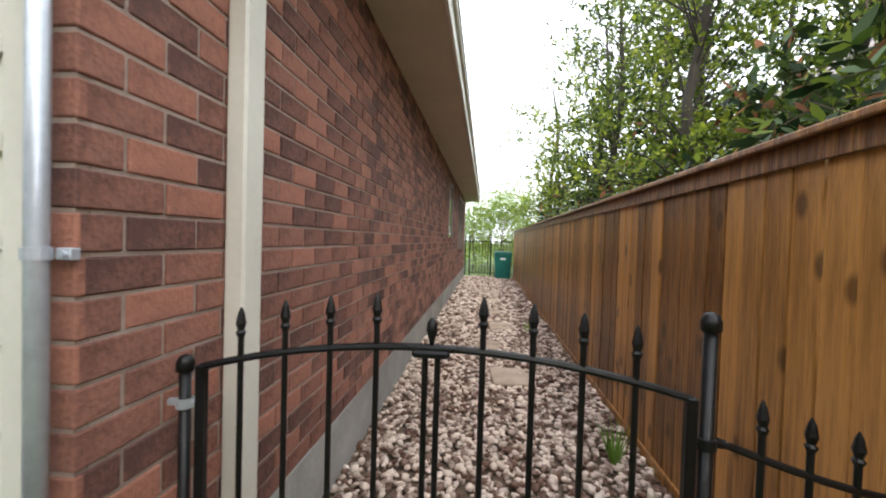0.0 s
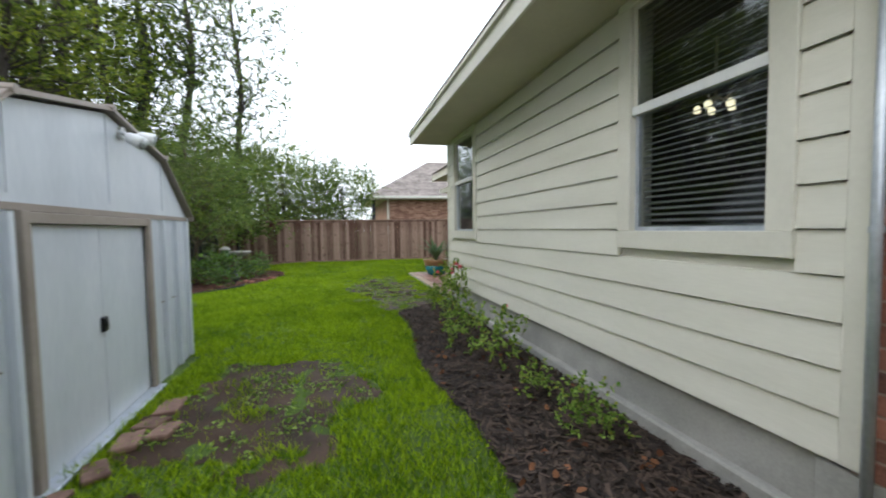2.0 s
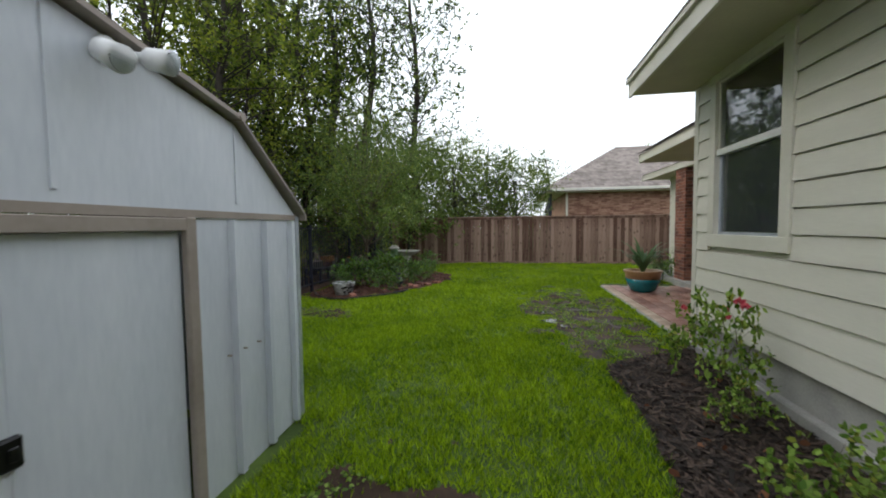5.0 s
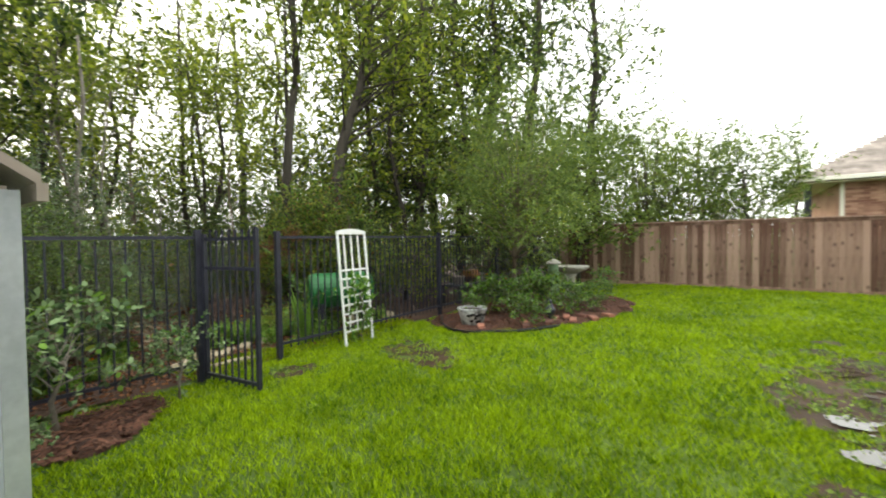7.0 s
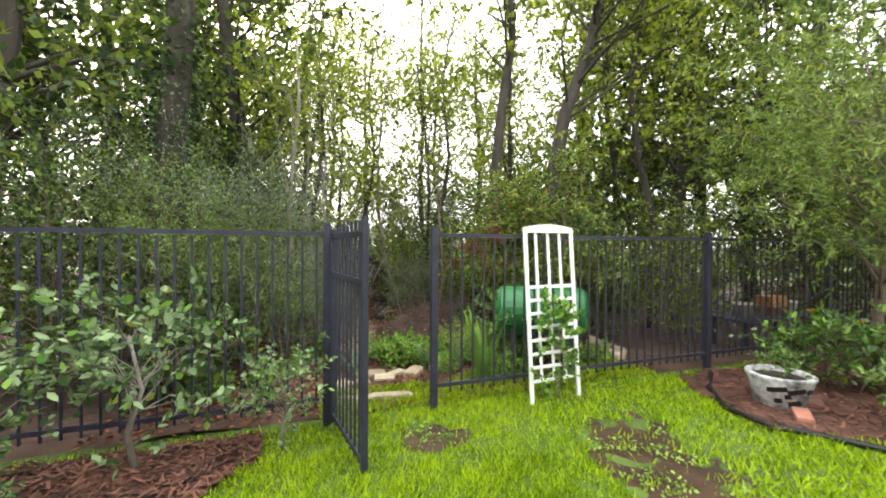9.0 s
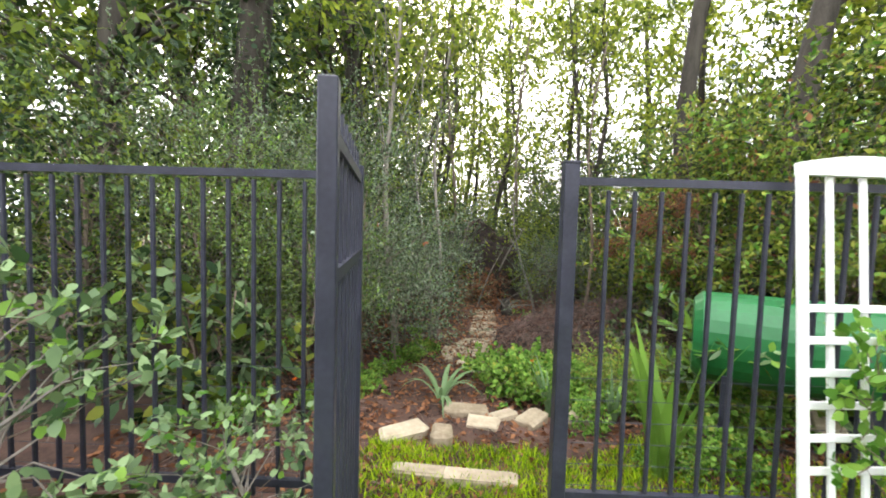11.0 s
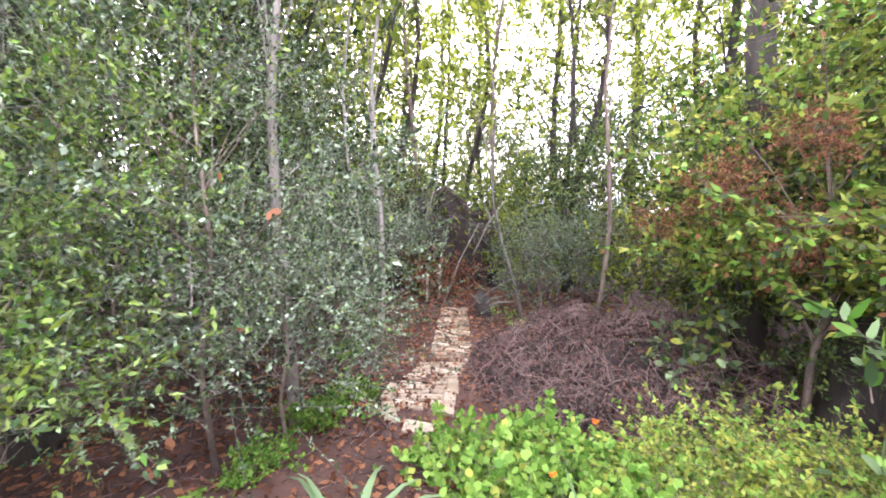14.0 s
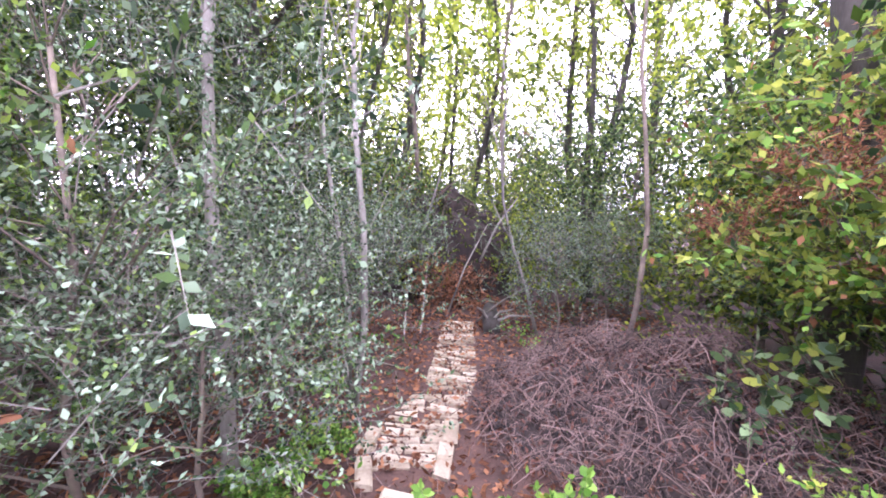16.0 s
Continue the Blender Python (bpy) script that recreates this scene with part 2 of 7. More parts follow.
# ---- builders ----
class Shape:
    """Collects boxes, tubes and faces into one mesh."""

    def __init__(self):
        self.v, self.f = [], []

    def add(self, verts, faces):
        k = len(self.v)
        self.v.extend(tuple(p) for p in verts)
        self.f.extend(tuple(i + k for i in q) for q in faces)
        return self

    def box(self, x0, y0, z0, x1, y1, z1, bevel=0.0, m=None):
        x0, x1, y0, y1, z0, z1 = min(x0, x1), max(x0, x1), min(y0, y1), max(y0, y1), min(z0, z1), max(z0, z1)
        if bevel:
            b = min(bevel, 0.45 * min(x1 - x0, y1 - y0, z1 - z0))
            vs = []
            for sx in (0, 1):
                for sy in (0, 1):
                    for sz in (0, 1):
                        cx, cy, cz = (x0, x1)[sx], (y0, y1)[sy], (z0, z1)[sz]
                        ox, oy, oz = (b, -b)[sx], (b, -b)[sy], (b, -b)[sz]
                        vs += [(cx, cy + oy, cz + oz), (cx + ox, cy, cz + oz), (cx + ox, cy + oy, cz)]
            def i(sx, sy, sz, a):
                return ((sx * 2 + sy) * 2 + sz) * 3 + a
            fs = []
            for s in (0, 1):
                q = [i(s, 0, 0, 0), i(s, 1, 0, 0), i(s, 1, 1, 0), i(s, 0, 1, 0)]
                fs.append(q if s else q[::-1])
                q = [i(0, s, 0, 1), i(0, s, 1, 1), i(1, s, 1, 1), i(1, s, 0, 1)]
                fs.append(q if s else q[::-1])
                q = [i(0, 0, s, 2), i(1, 0, s, 2), i(1, 1, s, 2), i(0, 1, s, 2)]
                fs.append(q if s else q[::-1])
            for a in (0, 1):
                for c in (0, 1):
                    q = [i(0, a, c, 1), i(1, a, c, 1), i(1, a, c, 2), i(0, a, c, 2)]
                    fs.append(q if a != c else q[::-1])
                    q = [i(a, 0, c, 0), i(a, 1, c, 0), i(a, 1, c, 2), i(a, 0, c, 2)]
                    fs.append(q if a == c else q[::-1])
                    q = [i(a, c, 0, 0), i(a, c, 1, 0), i(a, c, 1, 1), i(a, c, 0, 1)]
                    fs.append(q if a != c else q[::-1])
            for sx in (0, 1):
                for sy in (0, 1):
                    for sz in (0, 1):
                        q = [i(sx, sy, sz, 0), i(sx, sy, sz, 1), i(sx, sy, sz, 2)]
                        fs.append(q if (sx + sy + sz) % 2 else q[::-1])
        else:
            vs = [(x, y, z) for x in (x0, x1) for y in (y0, y1) for z in (z0, z1)]
            fs = [(0, 1, 3, 2), (4, 6, 7, 5), (0, 4, 5, 1), (2, 3, 7, 6), (0, 2, 6, 4), (1, 5, 7, 3)]
        if m is not None:
            vs = [m @ Vector(p) for p in vs]
        return self.add(vs, fs)

    def tube(self, pts, radii, n=8, caps=True):
        pts = [Vector(p) for p in pts]
        if not isinstance(radii, (list, tuple)):
            radii = [radii] * len(pts)
        k = len(self.v)
        for j, p in enumerate(pts):
            d = (pts[min(j + 1, len(pts) - 1)] - pts[max(j - 1, 0)]).normalized()
            a = Vector((0, 0, 1)) if abs(d.z) < 0.9 else Vector((0, 1, 0))
            u = d.cross(a).normalized()
            w = d.cross(u)
            for i in range(n):
                an = 2 * math.pi * i / n
                self.v.append(tuple(p + radii[j] * (math.cos(an) * u + math.sin(an) * w)))
        for j in range(len(pts) - 1):
            for i in range(n):
                a, b = k + j * n + i, k + j * n + (i + 1) % n
                self.f.append((a, a + n, b + n, b))
        if caps:
            self.f.append(tuple(k + i for i in range(n)))
            self.f.append(tuple(k + (len(pts) - 1) * n + i for i in reversed(range(n))))
        return self

    def lathe(self, cx, cy, rings, n=20, wobble=0.0):
        """rings: (radius, height) from bottom to top."""
        k = len(self.v)
        for r, z in rings:
            for i in range(n):
                an = 2 * math.pi * i / n
                rr = r * (1 + wobble * math.sin(3 * an + z * 9))
                self.v.append((cx + rr * math.cos(an), cy + rr * math.sin(an), z))
        for j in range(len(rings) - 1):
            for i in range(n):
                a, b = k + j * n + i, k + j * n + (i + 1) % n
                self.f.append((a, b, b + n, a + n))
        self.f.append(tuple(k + i for i in reversed(range(n))))
        self.f.append(tuple(k + (len(rings) - 1) * n + i for i in range(n)))
        return self

    def prism(self, outline, axis, a, b):
        """A flat outline (2D) pushed along an axis from a to b."""
        def p3(q, c):
            return (c, q[0], q[1]) if axis == "x" else (q[0], c, q[1]) if axis == "y" else (q[0], q[1], c)
        n = len(outline)
        vs = [p3(q, a) for q in outline] + [p3(q, b) for q in outline]
        fs = [tuple(range(n)), tuple(range(2 * n - 1, n - 1, -1))] + [(i, i + n, (i + 1) % n + n, (i + 1) % n) for i in range(n)]
        return self.add(vs, fs)

    def mesh(self, name, mat, smooth=False):
        me = bpy.data.meshes.new(name)
        me.from_pydata(self.v, [], self.f)
        if smooth:
            me.polygons.foreach_set("use_smooth", [True] * len(me.polygons))
        me.materials.append(mat)
        me.update()
        return me


def fix(me):
    bm = bmesh.new()
    bm.from_mesh(me)
    bmesh.ops.recalc_face_normals(bm, faces=bm.faces)
    bm.to_mesh(me)
    bm.free()
    return me


def part(name, shape, mat, parent=None, label="", smooth=False, kind=""):
    ob = new(name, fix(shape.mesh(name, mat, smooth)) if isinstance(shape, Shape) else shape)
    if parent is not None:
        ob.parent = parent
    return tagged(ob, label=label, kind=kind)


def thing(name, label, category, at=(0, 0, 0), group="", kind=""):
    ob = new(name)
    ob.empty_display_size = 0.1
    ob.location = at
    return tagged(ob, label, category, group, kind)


def under(ob, parent):
    ob.parent = parent
    return ob


def smoothstep(a, b, x):
    t = min(max((x - a) / (b - a), 0.0), 1.0)
    return t * t * (3 - 2 * t)


def ground_z(x, y):
    """Height of the ground: a level yard that falls a little to the woods."""
    return -0.1 * smoothstep(-3.0, -6.4, y) - 0.2 * smoothstep(-6.4, -9.5, y) + 0.012 * math.sin(1.7 * x + 0.6 * y) * math.cos(1.3 * y)


def sheet(name, inside, x0, x1, y0, y1, step, lift, mat, kind="structure", rough=0.0, seed=0, label=""):
    """A ground patch over the cells whose middle passes inside(x, y), laid over the ground."""
    nx, ny = max(1, round((x1 - x0) / step)), max(1, round((y1 - y0) / step))
    idx, s = {}, Shape()
    def vid(i, j):
        if (i, j) not in idx:
            x, y = x0 + (x1 - x0) * i / nx, y0 + (y1 - y0) * j / ny
            idx[i, j] = len(s.v)
            s.v.append((x, y, ground_z(x, y) + lift + rough * noise.noise((x * 5, y * 5, seed))))
        return idx[i, j]
    for i in range(nx):
        for j in range(ny):
            x, y = x0 + (x1 - x0) * (i + 0.5) / nx, y0 + (y1 - y0) * (j + 0.5) / ny
            if inside(x, y):
                s.f.append((vid(i, j), vid(i + 1, j), vid(i + 1, j + 1), vid(i, j + 1)))
    ob = new(name, s.mesh(name, mat, True))
    return tagged(ob, label=label, kind=kind)


# ---- the plan ----
BX, SY = -0.83, 0.77          # face of the brick wall (x) and of the siding (y)
HWX = -7.35                    # end of the siding wall
MFY = -6.36                   # the steel fence
GATE_H, GATE_L = -6.99, -7.96  # gate posts
FAR_X = -18.7                 # the far wooden fence


def in_bed(x, y):
    """The mulch bed along the siding."""
    edge = -0.45 + 0.06 * math.sin(2.1 * x) + 0.1 * smoothstep(-4.5, -6.5, x)
    end = smoothstep(-6.2, -7.3, x)
    return -7.35 < x < -0.6 and edge + 0.95 * end * end < y < SY + 0.05 and not (x > -0.86 and y > 0.7)


def in_round_bed(x, y):
    ring = ((-11.0, -6.4), (-10.6, -5.6), (-10.45, -5.0), (-10.75, -4.6), (-11.3, -4.1), (-11.9, -3.6), (-12.7, -3.3), (-13.6, -3.1), (-14.6, -3.25), (-15.4, -3.9), (-15.8, -4.8), (-15.8, -6.4))
    x, y = x + 0.05 * math.sin(9 * y), y + 0.05 * math.sin(8 * x)
    hit = False
    for (x0, y0), (x1, y1) in zip(ring, ring[1:] + ring[:1]):
        if (y0 > y) != (y1 > y) and x < (x1 - x0) * (y - y0) / (y1 - y0) + x0:
            hit = not hit
    return hit and y > MFY + 0.06


def in_shrub_bed(x, y):
    return -6.5 < x < -4.5 and MFY + 0.05 < y < -5.35 + 0.25 * noise.noise((x * 1.4, y, 3)) - 0.5 * smoothstep(-5.9, -6.6, x)


def in_mud(x, y):
    def blob(cx, cy, rx, ry, seed, turn=0.0, full=0.8):
        c, q = math.cos(turn), math.sin(turn)
        u, v = (x - cx) * c + (y - cy) * q, (y - cy) * c - (x - cx) * q
        return (u / rx) ** 2 + (v / ry) ** 2 < full + 0.9 * noise.noise((x * 2.3, y * 2.3, seed)) + 0.5 * noise.noise((x * 7, y * 7, seed + 3))
    return blob(-3.4, -1.98, 1.3, 0.85, 5) or blob(-9.9, -0.25, 2.5, 0.95, 6, 0, 0.7) or blob(-7.9, -0.05, 1.7, 0.75, 9, 0, 0.7) or blob(-9.15, -4.95, 0.85, 0.42, 7, 1.1, 0.9) or blob(-7.75, -5.85, 0.35, 0.3, 8)


def in_patio(x, y):
    return -12.4 < x < -7.2 and y > 0.82


def in_alley(x, y):
    return BX < x < 1.16 and 0.75 < y < 16.6


def in_shed(x, y):
    return -5.02 < x < -1.66 and -6.2 < y < -2.95


def is_lawn(x, y):
    return (MFY < y or (-10.8 < x < -6.95 and y > -7.1 + 0.3 * noise.noise((x * 2, y, 40)))) and x > FAR_X and x < 2.5 and not (in_bed(x, y) or in_round_bed(x, y) or in_shrub_bed(x, y) or in_patio(x, y) or in_alley(x, y) or in_shed(x, y) or (x > HWX and y > SY))


# ---- ground ----
s = Shape()
xs = [-300, -120, -60, -40] + [-28 + i * 0.5 for i in range(97)] + [30, 60, 120, 300]
ys = [-300, -120, -60, -40] + [-28 + i * 0.5 for i in range(113)] + [40, 60, 120, 300]
for x in xs:
    for y in ys:
        s.v.append((x, y, ground_z(x, y) - (0.09 if -34 < y < MFY - 0.6 and -30 < x < 20 else 0)))
ny = len(ys)
for i in range(len(xs) - 1):
    for j in range(ny - 1):
        s.f.append((i * ny + j, (i + 1) * ny + j, (i + 1) * ny + j + 1, i * ny + j + 1))
tagged(new("ground", s.mesh("ground", SOIL, True)), label="soil under a green lawn, falling gently to the woods", kind="structure")
sheet("mulch_bed", in_bed, -7.4, -0.6, -0.7, 0.85, 0.05, 0.03, MULCH, rough=0.025, label="dark shredded bark mulch bed along the house")
sheet("round_bed", in_round_bed, -16, -10, -6.36, -2.6, 0.07, 0.03, RED_MULCH, rough=0.03, label="reddish mulch of a rounded planting bed")
sheet("shrub_bed", in_shrub_bed, -6.6, -4.4, -6.36, -5, 0.06, 0.02, RED_MULCH, rough=0.03, label="reddish mulch under the shrubs by the fence")
sheet("mud", lambda x, y: in_mud(x, y) and is_lawn(x, y), -12.5, -1.6, -6.3, 0.9, 0.035, 0.006, MUD, rough=0.02, label="bare wet mud patches in the lawn")
WATER = material("puddle_water", (0.03, 0.025, 0.02), (0.07, 0.06, 0.05), scale=3, rough=0.04, bump=0.0, spec=0.6)
sheet("puddle", lambda x, y: in_mud(x, y) and is_lawn(x, y) and -11.2 < x < -8.0 and y > -0.9 and noise.noise((x * 3.4, y * 3.4, 14)) + 0.6 * noise.noise((x * 11, y * 11, 3)) > 0.28, -11.2, -8.3, -0.9, 0.75, 0.03, 0.02, WATER, label="shallow puddle of rain water on mud")
sheet("gravel_bed", in_alley, BX, 1.16, 0.75, 16.6, 0.2, 0.012, GRAVEL_BASE, label="bed of river gravel in the side passage")
sheet("forest_floor", lambda x, y: y < MFY - 0.12, -30, 20, -34, MFY - 0.12, 0.35, 0.012, LITTER, rough=0.05, label="brown leaf litter of the woods")

# ---- the house ----
def brick_run(parent, u0, u1, z0, z1, place, near=lambda u, z: False, course=0.094, length=0.235, depth=0.02, joint=0.011):
    """Running-bond bricks on a wall; place(u, z, w) gives the pose of a brick's middle. Near ones are objects of their own."""
    protos = {}
    rest = Shape()
    row, z = 0, z0
    while z + course * 0.5 < z1:
        h = min(course, z1 - z) - joint
        u = u0 - (length / 2 if row % 2 else 0)
        while u < u1 - 0.02:
            a, b = max(u, u0), min(u + length, u1)
            w = b - a - joint
            if w > 0.02:
                m = place((a + b) / 2, z + h / 2 + joint / 2, random.uniform(-0.0015, 0.0025))
                if near((a + b) / 2, z):
                    key = (round(w, 3), round(h, 3))
                    if key not in protos:
                        protos[key] = fix(Shape().box(-w / 2, -depth, -h / 2, w / 2, depth, h / 2, 0.004).mesh("brick", BRICK))
                    o = new("brick", protos[key])
                    o.parent = parent
                    o.matrix_basis = m
                else:
                    rest.box(-w / 2, -depth, -h / 2, w / 2, depth, h / 2, m=m)
            u += length
        z += course
        row += 1
    if rest.f:
        part("brickwork", rest, BRICK_FAR, parent, kind="stuff")


PLINTH = 0.4
wall_e = thing("wall_east", "long red brick side wall on a grey concrete plinth", "wall", kind="structure")
part("backing", Shape().box(BX - 0.2, 0.8, PLINTH, BX - 0.006, 16.3, 3.15), MORTAR, wall_e)
part("backing", Shape().box(BX - 0.12, 0.77, PLINTH, BX - 0.008, 0.8, 3.15), MORTAR, wall_e)
part("plinth", Shape().box(BX - 0.25, 0.77, -0.2, BX - 0.002, 16.3, PLINTH - 0.003, 0.006), CONCRETE, wall_e, "weathered grey concrete plinth")
wall_s = thing("wall_south", "cream fibre-cement lap siding wall on a concrete plinth", "wall", kind="structure")
part("plinth", Shape().box(HWX, SY + 0.03, -0.2, BX - 0.04, SY + 0.2, PLINTH + 0.02, 0.006), CONCRETE, wall_s, "weathered grey concrete plinth")
part("plinth_ledge", Shape().box(HWX - 0.02, SY - 0.05, -0.2, BX - 0.05, SY + 0.03, 0.13, 0.012), CONCRETE, wall_s)
WINDOWS = ((-2.27, -1.31, 1.43, 3.02), (-6.84, -5.80, 1.42, 3.0))
edges = [HWX + 0.02] + [v for w in sorted(WINDOWS) for v in (w[0], w[1])] + [BX - 0.2]
for a, b in zip(edges[::2], edges[1::2]):
    part("backing", Shape().box(a, SY + 0.021, PLINTH, b, SY + 0.16, 3.1), TRIM, wall_s)
for a, b, c, d in WINDOWS:
    part("backing", Shape().box(a, SY + 0.021, PLINTH, b, SY + 0.16, c), TRIM, wall_s)
    part("backing", Shape().box(a, SY + 0.021, d, b, SY + 0.16, 3.1), TRIM, wall_s)
def lap_boards(parent, x0, x1, z0, z1, face, holes=(), step=0.2, mat=SIDING, flip=1):
    """Lap siding facing -y (flip=1): each board a wedge with its lower edge proud; holes are (x0, x1, z0, z1)."""
    z = z0
    while z < z1 - 0.01:
        top = min(z + step, z1)
        spans = [(x0, x1)]
        for h0, h1, g0, g1 in holes:
            if g0 < top - 0.03 and g1 > z + 0.03:
                spans = [q for a, b in spans for q in ((a, min(b, h0)), (max(a, h1), b)) if q[1] - q[0] > 0.01]
        for a, b in spans:
            s = Shape()
            out = [(face - 0.023, z + 0.006), (face + 0.02, z + 0.016), (face + 0.02, top), (face - 0.002, top - 0.001), (face - 0.005, top - 0.004)]
            s.prism(out, "x", a, b)
            part("siding_board", s, mat, parent)
        z += step


holes = [(a - 0.13, b + 0.13, c - 0.14, d + 0.13) for a, b, c, d in WINDOWS]
lap_boards(wall_s, HWX + 0.1, BX - 0.155, PLINTH + 0.02, 3.1, SY, holes, 0.2035)
part("corner_board", Shape().box(BX - 0.155, SY - 0.022, PLINTH + 0.02, BX - 0.07, SY + 0.02, 3.1, 0.004), TRIM, wall_s, "cream corner trim board")
part("corner_board", Shape().box(HWX, SY - 0.022, PLINTH + 0.02, HWX + 0.1, SY + 0.1, 3.1, 0.004), TRIM, wall_s, "cream corner trim board")
wall_w = thing("wall_west", "cream siding wall of the house end beside the patio", "wall", kind="structure")
part("backing", Shape().box(HWX + 0.02, SY + 0.161, 0.0, HWX + 0.16, 5.2, 3.1), SIDING, wall_w)


def window(name, x0, x1, z0, z1, label, blinds=True):
    w = thing(name, label, "window", kind="structure")
    y = SY
    for a, b, c, d in ((x0 - 0.13, x0, z0, z1), (x1, x1 + 0.13, z0, z1), (x0 - 0.13, x1 + 0.13, z1, z1 + 0.1)):
        part("window_frame", Shape().box(a, y - 0.035, c, b, y + 0.04, d, 0.004), TRIM, w)
    part("window_sill", Shape().box(x0 - 0.13, y - 0.04, z0 - 0.13, x1 + 0.13, y + 0.04, z0, 0.004), TRIM, w)
    mid = z0 + (z1 - z0) * 0.535
    for lo, hi, dy in ((z0, mid, 0.03), (mid, z1, 0.012)):
        f = 0.028
        part("sash", Shape().box(x0, y + dy - 0.012, lo, x0 + f, y + dy + 0.02, hi).box(x1 - f, y + dy - 0.012, lo, x1, y + dy + 0.02, hi)
             .box(x0 + f, y + dy - 0.012, lo, x1 - f, y + dy + 0.02, lo + f).box(x0 + f, y + dy - 0.012, hi - f, x1 - f, y + dy + 0.02, hi), GALV if lo == z0 else TRIM, w)
        p = part("pane", Shape().box(x0 + f, y + dy, lo + f, x1 - f, y + dy + 0.005, hi - f), PANE, w)
        p.visible_shadow = False
    part("meeting_rail", Shape().box(x0, y - 0.018, mid - 0.03, x1, y + 0.01, mid + 0.035, 0.004), WHITE_PAINT, w)
    return w


PANE = bpy.data.materials.new("clear_glass")
PANE.use_nodes = True
_b = PANE.node_tree.nodes["Principled BSDF"]
_b.inputs["Base Color"].default_value = (0.85, 0.9, 0.9, 1)
_b.inputs["Roughness"].default_value = 0.02
_b.inputs["Transmission Weight"].default_value = 1.0
_b.inputs["IOR"].default_value = 1.45
# near-black on every room surface, so the unlit interior is in the colour
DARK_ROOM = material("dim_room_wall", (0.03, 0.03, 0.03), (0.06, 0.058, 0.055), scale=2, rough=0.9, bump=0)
win_a = window("window_1", *WINDOWS[0], "tall double-hung window with dark slatted blinds and cream trim")
win_b = window("window_2", *WINDOWS[1], "tall double-hung window with insect screens and cream trim")
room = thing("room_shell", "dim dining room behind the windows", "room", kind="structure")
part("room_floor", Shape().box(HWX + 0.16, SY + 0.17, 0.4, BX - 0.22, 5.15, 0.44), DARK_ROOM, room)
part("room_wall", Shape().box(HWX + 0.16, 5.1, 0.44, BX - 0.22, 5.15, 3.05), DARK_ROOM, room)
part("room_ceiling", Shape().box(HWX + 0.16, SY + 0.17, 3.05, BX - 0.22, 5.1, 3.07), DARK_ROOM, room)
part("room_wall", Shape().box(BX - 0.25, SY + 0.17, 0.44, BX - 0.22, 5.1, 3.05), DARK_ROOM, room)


def blinds(x0, x1, z0, z1):
    b = thing("window_blind", "dark horizontal slatted blind hanging behind the window", "blind", at=(0, 0, 0))
    z, first = z0 + 0.03, fix(Shape().box(-(x1 - x0) / 2 + 0.03, -0.02, -0.0015, (x1 - x0) / 2 - 0.03, 0.02, 0.0015).mesh("slat", BLIND))
    while z < z1:
        o = new("slat", first)
        o.parent = b
        o.matrix_basis = pose((x0 + x1) / 2, SY + 0.085, z, 25)
        z += 0.042
    part("head_rail", Shape().box(x0 + 0.02, SY + 0.06, z1 - 0.01, x1 - 0.02, SY + 0.11, z1 + 0.03), BLIND, b)
    return b


blinds(*WINDOWS[0])
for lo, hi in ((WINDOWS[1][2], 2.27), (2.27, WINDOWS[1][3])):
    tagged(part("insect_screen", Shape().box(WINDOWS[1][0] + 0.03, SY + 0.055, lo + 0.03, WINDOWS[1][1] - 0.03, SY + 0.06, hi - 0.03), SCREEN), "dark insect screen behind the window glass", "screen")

# eaves and roof: a soffit round the two sides, fascia with gutter, shingle planes
SZ = 3.08
RX, RY = -0.27, 0.03          # outer faces of the fascias
soffit = thing("soffit", "cream painted soffit and fascia under the eaves", "eaves", kind="structure")
part("soffit_board", Shape().box(HWX - 0.05, RY + 0.03, SZ, RX - 0.03, SY + 0.1, SZ + 0.02), SOFFIT, soffit)
part("soffit_board", Shape().box(BX - 0.1, SY + 0.1, SZ, RX - 0.03, 16.5, SZ + 0.02), SOFFIT, soffit)
part("fascia", Shape().box(HWX - 0.05, RY, SZ - 0.03, RX, RY + 0.03, SZ + 0.16, 0.004), TRIM, soffit)
part("fascia", Shape().box(RX - 0.03, RY + 0.03, SZ - 0.03, RX, 16.5, SZ + 0.16, 0.004), TRIM, soffit)
part("drip_edge", Shape().box(HWX - 0.07, RY - 0.03, SZ + 0.13, RX + 0.03, RY, SZ + 0.18, 0.004).box(RX, RY - 0.03, SZ + 0.13, RX + 0.03, 16.52, SZ + 0.18, 0.004), TRIM, soffit)
part("end_board", Shape().box(HWX - 0.05, RY + 0.03, SZ + 0.02, HWX - 0.02, SY + 0.3, SZ + 0.3), TRIM, soffit)
roof = thing("roof", "grey-brown shingle roof of the house", "roof", kind="structure")
part("shingles", Shape().add([(HWX - 0.08, RY - 0.04, SZ + 0.19), (RX + 0.04, RY - 0.04, SZ + 0.19), (-4.3, 4.0, 5.6), (HWX - 0.08, 4.0, 5.6), (RX + 0.04, 16.6, SZ + 0.19), (-4.3, 16.6, 5.6)], [(0, 1, 2, 3), (1, 4, 5, 2)]), SHINGLE, roof)

